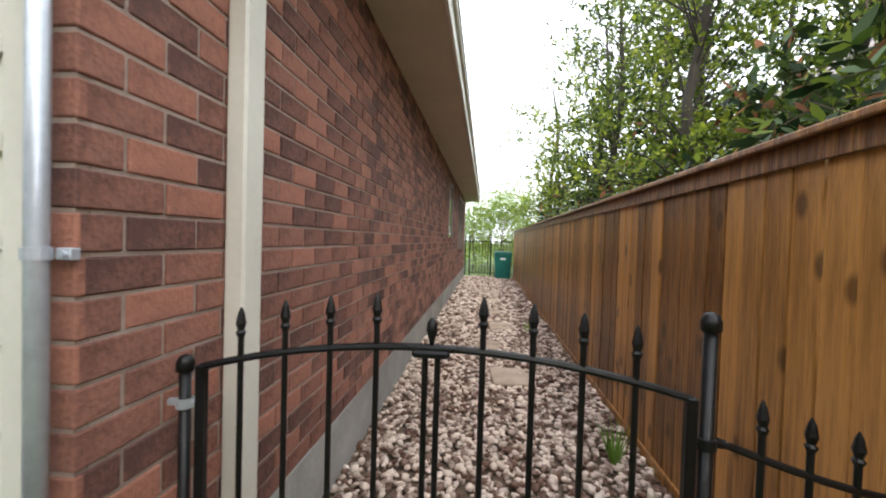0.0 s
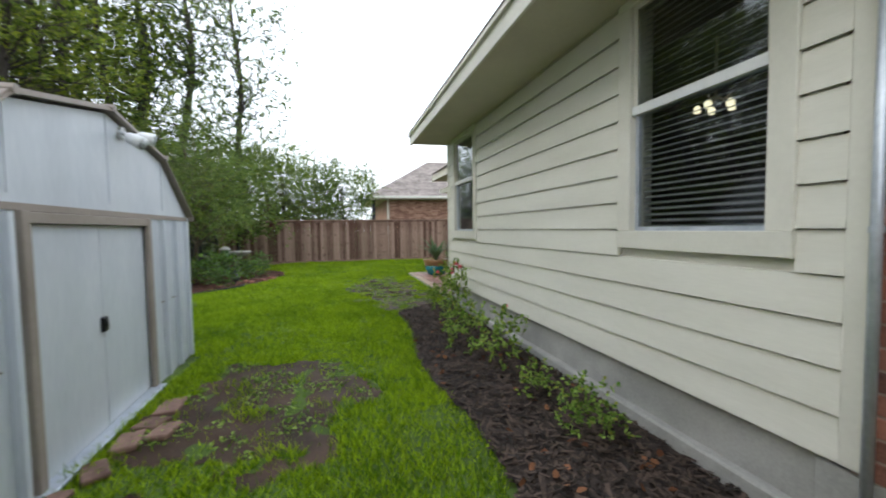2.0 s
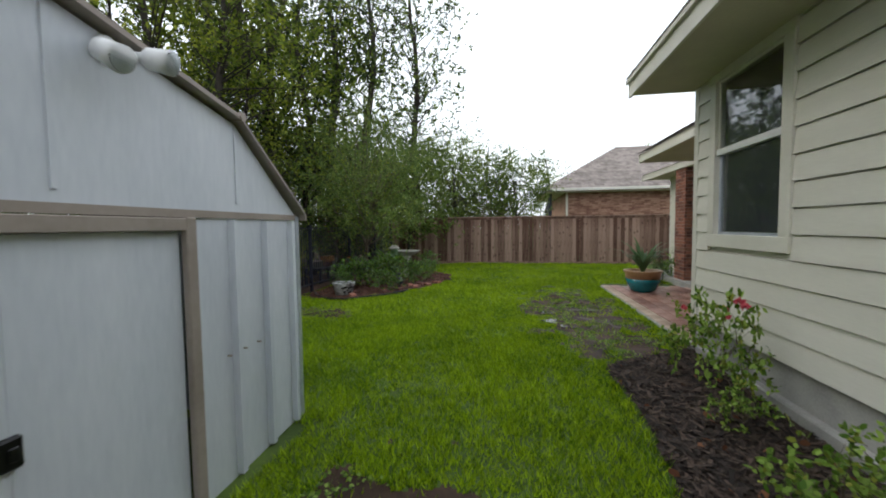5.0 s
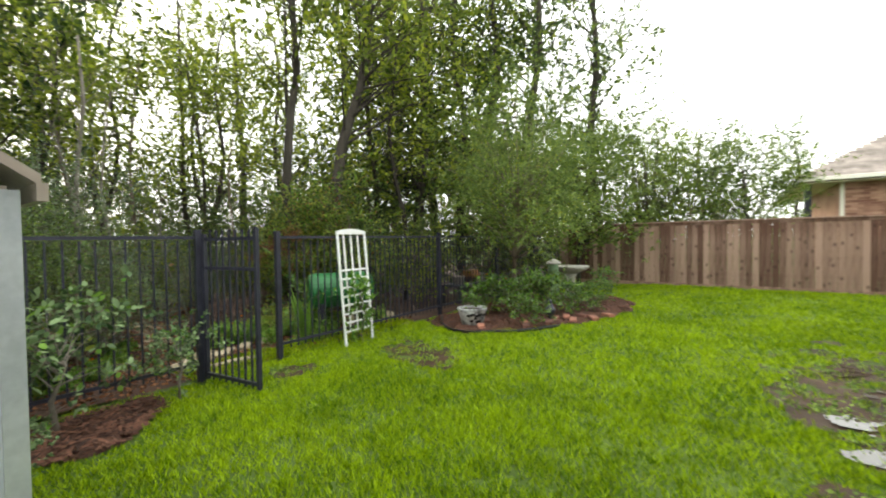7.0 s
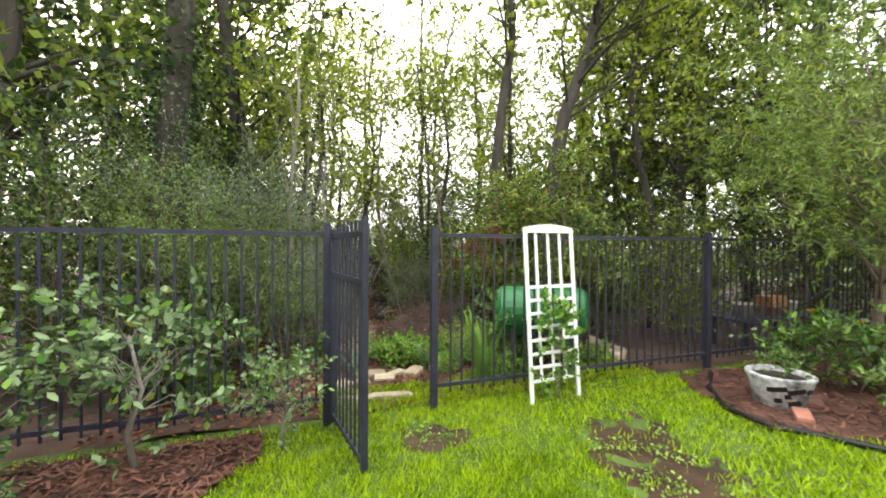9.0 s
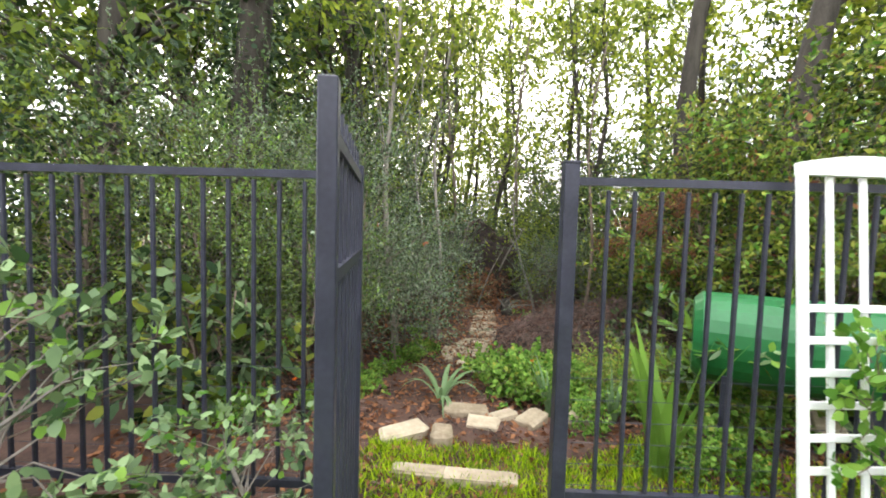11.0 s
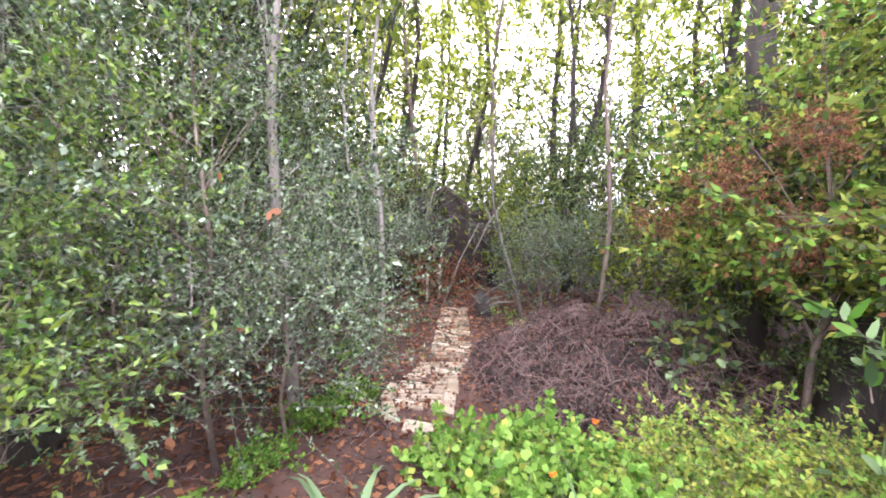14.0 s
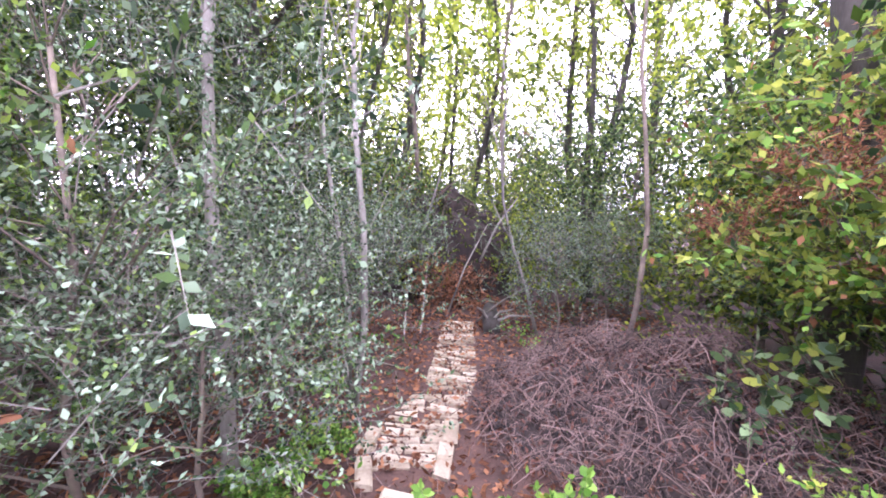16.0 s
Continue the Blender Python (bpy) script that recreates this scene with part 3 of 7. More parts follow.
# conduit and downspout at the corner
conduit = thing("conduit", "galvanised steel conduit strapped to the house corner", "conduit")
part("pipe", Shape().tube([(-0.872, 0.726, -0.05), (-0.872, 0.726, 3.07)], 0.02, 14), GALV, conduit, smooth=True)
part("strap", Shape().tube([(-0.872, 0.726, 1.425), (-0.872, 0.726, 1.45)], 0.025, 14).box(-0.85, 0.742, 1.425, -0.815, 0.764, 1.45, 0.002), GALV, conduit)
part("screw", Shape().tube([(-0.828, 0.745, 1.438), (-0.828, 0.734, 1.438)], 0.007, 8), GALV, conduit)
down = thing("downspout", "cream rectangular downspout with an elbow at the gravel", "downspout")
part("pipe", Shape().box(BX + 0.002, 1.235, 0.16, BX + 0.072, 1.345, SZ - 0.002, 0.008), TRIM, down)
part("elbow", Shape().prism([(BX + 0.003, 0.16), (BX + 0.077, 0.16), (BX + 0.2, 0.07), (BX + 0.34, 0.05), (BX + 0.34, 0.01), (BX + 0.15, 0.015)], "y", 1.24, 1.34), TRIM, down)

# windows in the brick wall
for k, (y0, y1, z0, z1) in enumerate(((9.0, 9.9, 1.55, 2.75), (12.3, 13.0, 1.2, 2.8), (13.5, 14.2, 1.2, 2.8))):
    w = thing("window_%d" % (k + 3), "narrow brown-framed window in the brick wall", "window", kind="structure")
    part("window_frame", Shape().box(BX + 0.001, y0 - 0.05, z0 - 0.05, BX + 0.03, y0, z1 + 0.05).box(BX + 0.001, y1, z0 - 0.05, BX + 0.03, y1 + 0.05, z1 + 0.05).box(BX + 0.001, y0, z1, BX + 0.03, y1, z1 + 0.05), SHED_TAN, w)
    part("window_sill", Shape().box(BX + 0.001, y0 - 0.06, z0 - 0.1, BX + 0.05, y1 + 0.06, z0 - 0.0), BRICK, w)
    part("pane", Shape().box(BX - 0.01, y0, z0, BX + 0.004, y1, z1), GLASS_DARK, w)

# ---- patio side of the house ----
patio = part("patio_slab", Shape().box(-12.45, 0.8, -0.15, HWX - 0.003, 5.2, 0.044, 0.012), CONCRETE, label="patio slab with wet reddish brick-stamped surface", kind="structure")
tile_l, tile_w = 0.46, 0.222
long_tile = fix(Shape().box(-tile_l / 2 + 0.006, -tile_w / 2 + 0.006, 0.0, tile_l / 2 - 0.006, tile_w / 2 - 0.006, 0.014, 0.004).mesh("tile", PATIO))
edge_tile = fix(Shape().box(-0.1, -0.09, 0.0, 0.1, 0.09, 0.014, 0.004).mesh("tile", PAVER))
for j in range(10):
    for i in range(11):
        o = new("tile", long_tile)
        o.parent = patio
        o.location = (-12.1 + tile_l * i + (tile_l / 2 if j % 2 else 0) - 0.1, 1.115 + tile_w * j, 0.044)
for i in range(24):
    o = new("tile", edge_tile)
    o.parent = patio
    o.location = (-12.34 + 0.211 * i, 0.905, 0.044)
part("patio_step", Shape().box(-15.0, 2.65, -0.1, -10.0, 5.2, 0.16, 0.012), CONCRETE, label="pale concrete porch step", kind="structure")
wall_n = thing("wall_north", "cream siding wall behind the covered patio", "wall", kind="structure")
part("backing", Shape().box(-13.6, 5.22, 0, HWX + 0.16, 5.4, 3.0), TRIM, wall_n)
lap_boards(wall_n, -13.6, HWX, 0.2, 2.9, 5.2, step=0.2)
wing = thing("wall_wing", "cream siding wall of the far house wing", "wall", kind="structure")
part("backing", Shape().box(-15.0, 3.32, 0, -13.0, 3.5, 3.0), TRIM, wing)
lap_boards(wing, -15.0, -13.0, 0.15, 2.95, 3.3, step=0.2)
part("side", Shape().box(-15.02, 3.33, 0, -14.95, 8.0, 3.0), SIDING, wing)
col = thing("brick_column", "square red brick porch column", "column", at=(0, 0, 0))
cx0, cx1, cy0, cy1 = -13.2, -12.6, 2.75, 3.25
part("core", Shape().box(cx0 + 0.015, cy0 + 0.015, 0.16, cx1 - 0.015, cy1 - 0.015, 2.95), MORTAR, col)
porch = thing("porch_roof", "cream porch eaves with fascia and shingles above", "roof", kind="structure")
part("fascia", Shape().box(-11.9, 1.5, 2.92, HWX - 0.1, 1.54, 3.1, 0.004), TRIM, porch)
part("fascia", Shape().box(-11.94, 1.5, 2.92, -11.9, 5.2, 3.1, 0.004), TRIM, porch)
part("soffit_board", Shape().box(-11.9, 1.54, 2.94, HWX - 0.1, 5.2, 2.97), SOFFIT, porch)
part("soffit_board", Shape().box(-15.6, 2.75, 2.9, -11.95, 5.2, 2.93), SOFFIT, porch)
part("fascia", Shape().box(-15.7, 2.7, 2.88, -11.95, 2.74, 3.05, 0.004), TRIM, porch)
part("shingles", Shape().add([(-12.0, 1.44, 3.12), (HWX - 0.1, 1.44, 3.12), (HWX - 0.1, 5.5, 4.6), (-12.0, 5.5, 4.6)], [(0, 1, 2, 3)]), SHINGLE, porch)
part("shingles", Shape().add([(-15.8, 2.64, 3.07), (-12.0, 2.64, 3.07), (-12.0, 6.5, 4.7), (-13.5, 6.5, 4.7)], [(0, 1, 2, 3)]), SHINGLE, porch)
chim = thing("chimney", "cream boxed chimney with a cap on the roof", "chimney")
part("stack", Shape().box(-11.6, 5.6, 3.5, -10.9, 6.3, 5.4, 0.01), SIDING, chim)
part("cap", Shape().box(-11.7, 5.5, 5.4, -10.8, 6.4, 5.55, 0.02), TRIM, chim)

# ---- wooden fences ----
def wood_fence(name, label, p0, p1, height, mat, board=0.14, cap=False, rail_side=1):
    """A board fence from p0 to p1, boards on their own."""
    p0, p1 = Vector((*p0, 0)), Vector((*p1, 0))
    d = (p1 - p0)
    n = int(d.length / board)
    d.normalize()
    ang = math.degrees(math.atan2(d.y, d.x))
    fence = thing(name, label, "fence", at=p0)
    fence.rotation_euler.z = radians(ang)
    meshes = []
    for k in range(6):
        w, h = board - 0.006, height + random.uniform(-0.012, 0.012)
        meshes.append(fix(Shape().box(0, -0.009, 0, w, 0.009, h, 0.003).mesh("board", mat)))
    for i in range(n):
        o = new("board", meshes[i % 6] if i % 5 else random.choice(meshes))
        o.parent = fence
        o.matrix_basis = pose(i * board, random.uniform(-0.004, 0.004), 0.03 + ground_z(*(p0 + d * i * board).xy), 0, random.uniform(-0.25, 0.25), 0)
    L = n * board
    for z in (0.35, 1.0, height - 0.2):
        part("rail", Shape().box(0, 0.012 * rail_side, z, L, 0.05 * rail_side, z + 0.085), mat, fence)
    part("kickboard", Shape().box(0, -0.03, -0.1, L, -0.012, 0.09), mat, fence)
    if cap:
        part("cap_board", Shape().box(0, -0.06, height + 0.03, L, 0.07, height + 0.06, 0.005), mat, fence)
        part("trim_board", Shape().box(0, -0.028, height - 0.06, L, -0.011, height + 0.028, 0.004), mat, fence)
    return fence


wood_fence("alley_fence", "tall stained cedar board fence with a capped top", (1.18, 16.5), (1.18, -4.5), 1.86, CEDAR, 0.14, True)
wood_fence("back_fence", "weathered grey-brown cedar board fence", (FAR_X, -6.5), (FAR_X, 9.5), 1.86, OLD_CEDAR, 0.14, True)

# ---- steel fence with gate ----
def picket_mesh(h, r):
    return fix(Shape().box(-r, -r, 0, r, r, h, 0.002).mesh("picket", DARK_METAL))


PICK = picket_mesh(1.46, 0.0085)
def steel_panel(x0, x1, y, rails=(0.14, 1.56), first=0.055, step=0.115, group=""):
    f = thing("steel_fence_panel", "dark blue-black steel picket fence panel on posts", "fence", at=(x0, y, 0), group="steel fence along the woods")
    x = x1 + first
    while x < x0 - 0.03:
        o = new("picket", PICK)
        o.parent = f
        o.matrix_basis = pose(x - x0, 0, 0.07 + ground_z(x, y) + 0.08, 0, 0, 0)
        x += step
    for z in rails:
        part("rail", Shape().box(x1 - x0, -0.014, z - 0.035, 0, 0.014, z), DARK_METAL, f)
    for k in range(7):
        z = 0.06 + 0.1 * k
        part("mesh_wire", Shape().tube([(x1 - x0, -0.012, z), (0, -0.012, z)], 0.0016, 4), DARK_METAL, f)
    return f


def steel_post(x, y, h=1.72, r=0.032):
    return tagged(part("steel_post", Shape().box(-r, -r, -0.3, r, r, h, 0.003).box(-r - 0.003, -r - 0.003, h, r + 0.003, r + 0.003, h + 0.012, 0.003), DARK_METAL), "square dark blue-black steel fence post", "post", "steel fence along the woods")


for x in (GATE_H, GATE_L, -11.55, -14.0, -16.4, -18.5, -4.6, -2.2, 0.2):
    o = steel_post(x, MFY)
    o.location = (x, MFY, ground_z(x, MFY))
for a, b in ((GATE_H - 0.0, -4.6), (-4.6, -2.2), (-2.2, 0.2), (-11.55, GATE_L), (-14.0, -11.55), (-16.4, -14.0), (-18.5, -16.4)):
    lo, hi = min(a, b), max(a, b)
    steel_panel(hi - 0.03, lo + 0.03, MFY)

# open gate leaf, swung into the yard
leaf = thing("gate_leaf", "dark steel picket gate leaf standing open", "gate", at=(GATE_H - 0.05, MFY + 0.05, -0.08))
leaf.rotation_euler.z = radians(99)
W_LEAF = 0.86
for x in (0.0, W_LEAF):
    part("stile", Shape().box(x - 0.022, -0.022, 0.02, x + 0.022, 0.022, 1.72 if x else 1.66, 0.003), DARK_METAL, leaf)
for z in (0.1, 1.3, 1.62):
    part("rail", Shape().box(0.022, -0.015, z - 0.035, W_LEAF - 0.022, 0.015, z), DARK_METAL, leaf)
for i in range(1, 8):
    x = i * W_LEAF / 8
    part("picket", Shape().box(x - 0.0085, -0.0085, 0.03, x + 0.0085, 0.0085, 1.7), DARK_METAL, leaf)

# ---- shed ----
SX0, SX1, SYF, SYB = -1.66, -5.17, -2.95, -4.85
shed = thing("garden_shed", "white and tan ribbed sheet-metal garden shed with a gambrel roof", "shed", at=(0, 0, 0))
EZ = 1.63
part("side_wall", Shape().box(SX0 - 0.02, SYF, 0, SX0, SYB, EZ), SHED_SIDE, shed, "ribbed side wall in a darker, shaded tone")
part("side_wall", Shape().box(SX1, SYF, 0, SX1 + 0.02, SYB, EZ), SHED_WHITE, shed)
part("back_wall", Shape().box(SX1 + 0.02, SYB, 0, SX0 - 0.02, SYB + 0.02, EZ), SHED_WHITE, shed)
prof = [(SX0 + 0.06, EZ + 0.01), (-2.36, 2.2), (-3.4, 2.4), (-4.44, 2.2), (SX1 - 0.06, EZ + 0.01)]
# shed cladding: front panels with ribs, sliding doors, gable, ribbed roof
part("gable", Shape().prism([(SX0, EZ), (prof[1][0], prof[1][1] - 0.02), (prof[2][0], prof[2][1] - 0.02), (prof[3][0], prof[3][1] - 0.02), (SX1, EZ)], "y", SYF - 0.02, SYF), SHED_WHITE, shed, "pale gable panel with seams")
for x in (-2.36, -3.4, -4.44):
    part("gable_seam", Shape().box(x - 0.012, SYF, EZ + 0.06, x + 0.012, SYF + 0.008, 2.16 if x != -3.4 else 2.36), SHED_WHITE, shed)
part("header_strip", Shape().box(SX1, SYF, EZ - 0.03, SX0, SYF + 0.012, EZ + 0.01), SHED_TAN, shed)
D0, D1 = -2.43, -4.02         # door opening
for a, b in ((SX0, D0), (D1, SX1)):
    part("front_wall", Shape().box(b + 0.0, SYF - 0.02, 0.0, a, SYF, EZ - 0.03), SHED_WHITE, shed)
    k = 3
    for i in range(k):
        x = a + (b - a) * (i + 1.0) / (k + 0.35) if a != SX0 else a - (0.22, 0.45, 0.64)[i]
        part("rib", Shape().prism([(x - 0.02, SYF), (x - 0.02, SYF + 0.045), (x + 0.02, SYF + 0.045), (x + 0.02, SYF)], "z", 0.02, EZ - 0.04), SHED_WHITE, shed)
for x in (SX0, SX1):
    part("corner_angle", Shape().box(x - 0.025, SYF - 0.01, 0, x + 0.012 if x == SX0 else x + 0.025, SYF + 0.014, EZ), GALV, shed)
for x in (D0, D1):
    part("door_jamb", Shape().box(x - 0.035, SYF - 0.005, 0.0, x + 0.035, SYF + 0.035, EZ - 0.03, 0.006), SHED_TAN, shed, "tan door jamb")
part("door_track", Shape().box(D1, SYF, EZ - 0.1, D0, SYF + 0.03, EZ - 0.035, 0.004), SHED_TAN, shed)
part("sill", Shape().box(D1 - 0.05, SYF - 0.02, 0.0, D0 + 0.05, SYF + 0.09, 0.035, 0.006), GALV, shed, "bright metal door sill")
mid = (D0 + D1) / 2
for a, b, y in ((D0 - 0.035, mid, SYF - 0.012), (mid, D1 + 0.035, SYF - 0.02)):
    d = part("sliding_door", Shape().box(b, y - 0.012, 0.036, a, y + 0.008, EZ - 0.1, 0.004), SHED_WHITE, shed, "plain off-white sliding door")
    part("door_seam", Shape().box(b - 0.006 if a > mid else a - 0.006, y + 0.008, 0.04, b + 0.006 if a > mid else a + 0.006, y + 0.012, EZ - 0.1), SHED_WHITE, d)
part("handle", Shape().box(mid - 0.02, SYF - 0.01, 0.75, mid + 0.05, SYF + 0.02, 0.86, 0.008).box(mid - 0.0, SYF + 0.02, 0.78, mid + 0.03, SYF + 0.03, 0.83, 0.004), BLACK_METAL, shed, "black recessed door handle")
for x, z in [(SX0 - 0.06 - 0.12 * i, 0.78 + 0.002 * i) for i in range(5)] + [(D0 + 0.02, 0.3 + 0.35 * i) for i in range(4)] + [(D1 + 0.01, 0.3 + 0.35 * i) for i in range(4)] + [(-4.3 - 0.15 * i, 0.78) for i in range(4)]:
    part("screw", Shape().tube([(x, SYF, z), (x, SYF + 0.026, z)], 0.006, 6), SHED_TAN, shed)
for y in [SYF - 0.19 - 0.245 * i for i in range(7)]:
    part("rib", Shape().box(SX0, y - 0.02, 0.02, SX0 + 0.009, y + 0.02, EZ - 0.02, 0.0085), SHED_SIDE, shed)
    part("rib", Shape().box(SX1 - 0.014, y - 0.02, 0.02, SX1, y + 0.02, EZ - 0.02, 0.006), SHED_WHITE, shed)
for j, ((xa, za), (xb, zb)) in enumerate(zip(prof, prof[1:])):
    part("roof_sheet", Shape().prism([(xa, za), (xb, zb), (xb, zb + 0.012), (xa, za + 0.012)], "y", SYF + 0.06, SYB - 0.06), SHED_TAN, shed, "tan ribbed roof sheet")
    y = SYF + 0.05
    while y > SYB:
        part("roof_rib", Shape().prism([(xa, za + 0.012), (xb, zb + 0.012), (xb, zb + 0.034), (xa, za + 0.034)], "y", y, y - 0.028), SHED_TAN, shed)
        y -= 0.31
for x, z in prof[1:4]:
    part("ridge_cap", Shape().tube([(x, SYF + 0.07, z + 0.02), (x, SYB - 0.06, z + 0.02)], 0.03, 6), SHED_TAN, shed)
for x in (prof[0][0], prof[-1][0]):
    part("eave_strip", Shape().box(x - 0.012, SYF + 0.06, EZ - 0.03, x + 0.012, SYB - 0.06, EZ + 0.02), SHED_TAN, shed)
flood = thing("flood_light", "white twin-head flood light under the shed gable", "lamp", at=(-3.62, SYF, 2.28))
part("base", Shape().tube([(0, 0, 0), (0, 0.03, 0)], 0.05, 14), WHITE_PAINT, flood)
for dx, dz in ((0.1, -0.05), (-0.12, 0.0)):
    h = part("lamp_head", Shape().tube([(dx * 0.4, 0.03, 0), (dx * 0.8, 0.08, dz * 0.6), (dx * 0.95, 0.1, dz), (dx * 1.1, 0.2, dz * 1.6 - 0.02)], [0.015, 0.02, 0.045, 0.055], 14), WHITE_PAINT, flood, smooth=True)
    part("lens", Shape().tube([(dx * 1.1, 0.2, dz * 1.6 - 0.02), (dx * 1.105, 0.204, dz * 1.6 - 0.021)], 0.048, 14), PANE, h)

swing = Matrix.Translation((SX0, SYF, 0)) @ pose(0, 0, 0, 0, 0, 2.2) @ Matrix.Translation((-SX0, -SYF, 0))
shed.matrix_basis = swing
flood.matrix_basis = swing @ Matrix.Translation((-3.62, SYF, 2.28))

# ---- small black gate in the side passage ----
GY = 0.96
def finial(s, x, z):
    s.tube([(x, 0, z), (x, 0, z + 0.012), (x, 0, z + 0.018), (x, 0, z + 0.035), (x, 0, z + 0.06), (x, 0, z + 0.075)], [0.008, 0.013, 0.008, 0.013, 0.008, 0.002], 8)


gate = thing("garden_gate", "low black steel garden gate with an arched top and spear finials", "gate", at=(0, GY, 0))
def arch(x):
    return 1.145 + 0.085 * (1 - ((x + 0.1) / 0.6) ** 2)


part("top_rail", Shape().tube([(x, 0, arch(x)) for x in [-0.69 + 1.18 * i / 16 for i in range(17)]], 0.0095, 8), BLACK_METAL, gate)
for z in (0.48, 0.12):
    part("rail", Shape().tube([(-0.69, 0, z), (0.49, 0, z)], 0.009, 8), BLACK_METAL, gate)
for x in (-0.69, 0.49):
    part("stile", Shape().box(x - 0.012, -0.012, 0.06, x + 0.012, 0.012, arch(x) + 0.005, 0.003), BLACK_METAL, gate)
for x in (-0.585, -0.468, -0.352, -0.235, -0.115, -0.085, 0.022, 0.138, 0.252, 0.37):
    s = Shape().tube([(x, 0, 0.07), (x, 0, arch(x) + (0.06 if abs(x + 0.1) > 0.05 else -0.01))], 0.0075, 8)
    if abs(x + 0.1) > 0.05:
        finial(s, x, arch(x) + 0.055)
    part("picket", s, BLACK_METAL, gate)
for x in (-0.64, -0.525, -0.41, -0.295, -0.175, -0.03, 0.08, 0.195, 0.31, 0.43):
    s = Shape().tube([(x, 0, 0.07), (x, 0, 0.53)], 0.006, 8)
    finial(s, x, 0.53)
    part("picket", s, BLACK_METAL, gate)
part("latch_bar", Shape().box(-0.16, -0.014, 1.222, -0.04, 0.014, 1.236, 0.004).box(-0.145, -0.02, 1.208, -0.055, 0.02, 1.226, 0.006), BLACK_METAL, gate)
part("latch_knob", Shape().lathe(-0.1, 0, [(0.006, 1.236), (0.007, 1.25), (0.014, 1.27), (0.012, 1.29), (0.003, 1.302)], 12), BLACK_METAL, gate, smooth=True)
for x, h, g in ((-0.735, 1.13, 1), (0.525, 1.3, 1)):
    po = thing("gate_post", "round black steel gate post with a ball cap", "post", at=(x, GY, 0), group="garden gate posts")
    part("post", Shape().tube([(0, 0, -0.2), (0, 0, h)], 0.0145, 12), BLACK_METAL, po, smooth=True)
    part("cap", Shape().lathe(0, 0, [(0.015, h), (0.022, h + 0.006), (0.022, h + 0.026), (0.015, h + 0.042), (0.003, h + 0.047)], 14), BLACK_METAL, po, smooth=True)
    for z in (1.04, 0.25):
        part("hinge", Shape().tube([(0, 0, z), (0, 0, z + 0.024)], 0.021, 12).box(-0.045, -0.008, z + 0.004, 0.045, 0.008, z + 0.02, 0.002), GALV if x < 0 else BLACK_METAL, po)
sidep = thing("garden_fence_panel", "low black steel fence panel with a sagging top rail", "fence", at=(0, GY, 0))
def dip(x):
    return 1.06 - 0.11 * math.sin(min((x - 0.54) / 0.5, 1) * math.pi / 2)


part("top_rail", Shape().tube([(x, 0, dip(x)) for x in [0.545 + 0.6 * i / 8 for i in range(9)]], 0.009, 8), BLACK_METAL, sidep)
for z in (0.48, 0.12):
    part("rail", Shape().tube([(0.545, 0, z), (1.14, 0, z)], 0.009, 8), BLACK_METAL, sidep)
for x in (0.64, 0.74, 0.835, 0.93, 1.025):
    s = Shape().tube([(x, 0, 0.06), (x, 0, dip(x) + 0.06)], 0.0075, 8)
    finial(s, x, dip(x) + 0.055)
    part("picket", s, BLACK_METAL, sidep)

# ---- side passage ----
for i, (x, y, w, d, r) in enumerate(((0.34, 4.3, 0.44, 0.55, 4), (0.1, 5.55, 0.3, 0.42, -12), (0.3, 6.8, 0.36, 0.5, 6), (0.18, 8.2, 0.4, 0.45, -5), (0.2, 9.7, 0.42, 0.5, 3), (0.15, 11.2, 0.42, 0.5, -4), (0.12, 12.8, 0.4, 0.45, 2))):
    o = part("paver", Shape().box(-w / 2, -d / 2, -0.03, w / 2, d / 2, 0.055, 0.012), PAVER)
    tagged(o, "square tan concrete stepping stone set in gravel", "paver", "stepping stones of the side passage")
    o.matrix_basis = pose(x, y, 0.01, 1.5 * (i % 3 - 1), 1.2, r)
bin_ = thing("wheelie_bin", "dark teal plastic wheeled rubbish bin with a lid", "bin", at=(0.72, 15.9, 0))
part("body", Shape().add([(-0.27, -0.3, 0.06), (0.27, -0.3, 0.06), (0.27, 0.3, 0.06), (-0.27, 0.3, 0.06), (-0.33, -0.36, 1.0), (0.33, -0.36, 1.0), (0.33, 0.36, 1.0), (-0.33, 0.36, 1.0)], [(3, 2, 1, 0), (0, 1, 5, 4), (1, 2, 6, 5), (2, 3, 7, 6), (3, 0, 4, 7), (4, 5, 6, 7)]), RUBBER_GREEN, bin_)
part("lid", Shape().box(-0.35, -0.39, 1.0, 0.35, 0.38, 1.05, 0.015).box(-0.3, -0.34, 1.05, 0.3, 0.3, 1.09, 0.02), RUBBER_GREEN, bin_)
part("mark", Shape().box(-0.1, -0.352, 0.78, 0.1, -0.345, 0.86), WHITE_PAINT, bin_)
for x in (-0.3, 0.3):
    part("wheel", Shape().tube([(x - 0.03, 0.3, 0.1), (x + 0.03, 0.3, 0.1)], 0.1, 16), BLACK_METAL, bin_)
end = thing("passage_end_gate", "black steel picket gate closing the side passage", "gate", at=(0, 16.6, 0))
for x in (-0.8, -0.62, 0.25):
    part("post", Shape().box(x - 0.025, -0.025, -0.1, x + 0.025, 0.025, 1.7, 0.003), BLACK_METAL, end)
for i in range(14):
    x = -0.6 + i * 0.125
    part("picket", Shape().box(x - 0.008, -0.008, 0.08, x + 0.008, 0.008, 1.55), BLACK_METAL, end)
for z in (0.15, 1.45):
    part("rail", Shape().box(-0.62, -0.014, z, 1.15, 0.014, z + 0.03), BLACK_METAL, end)

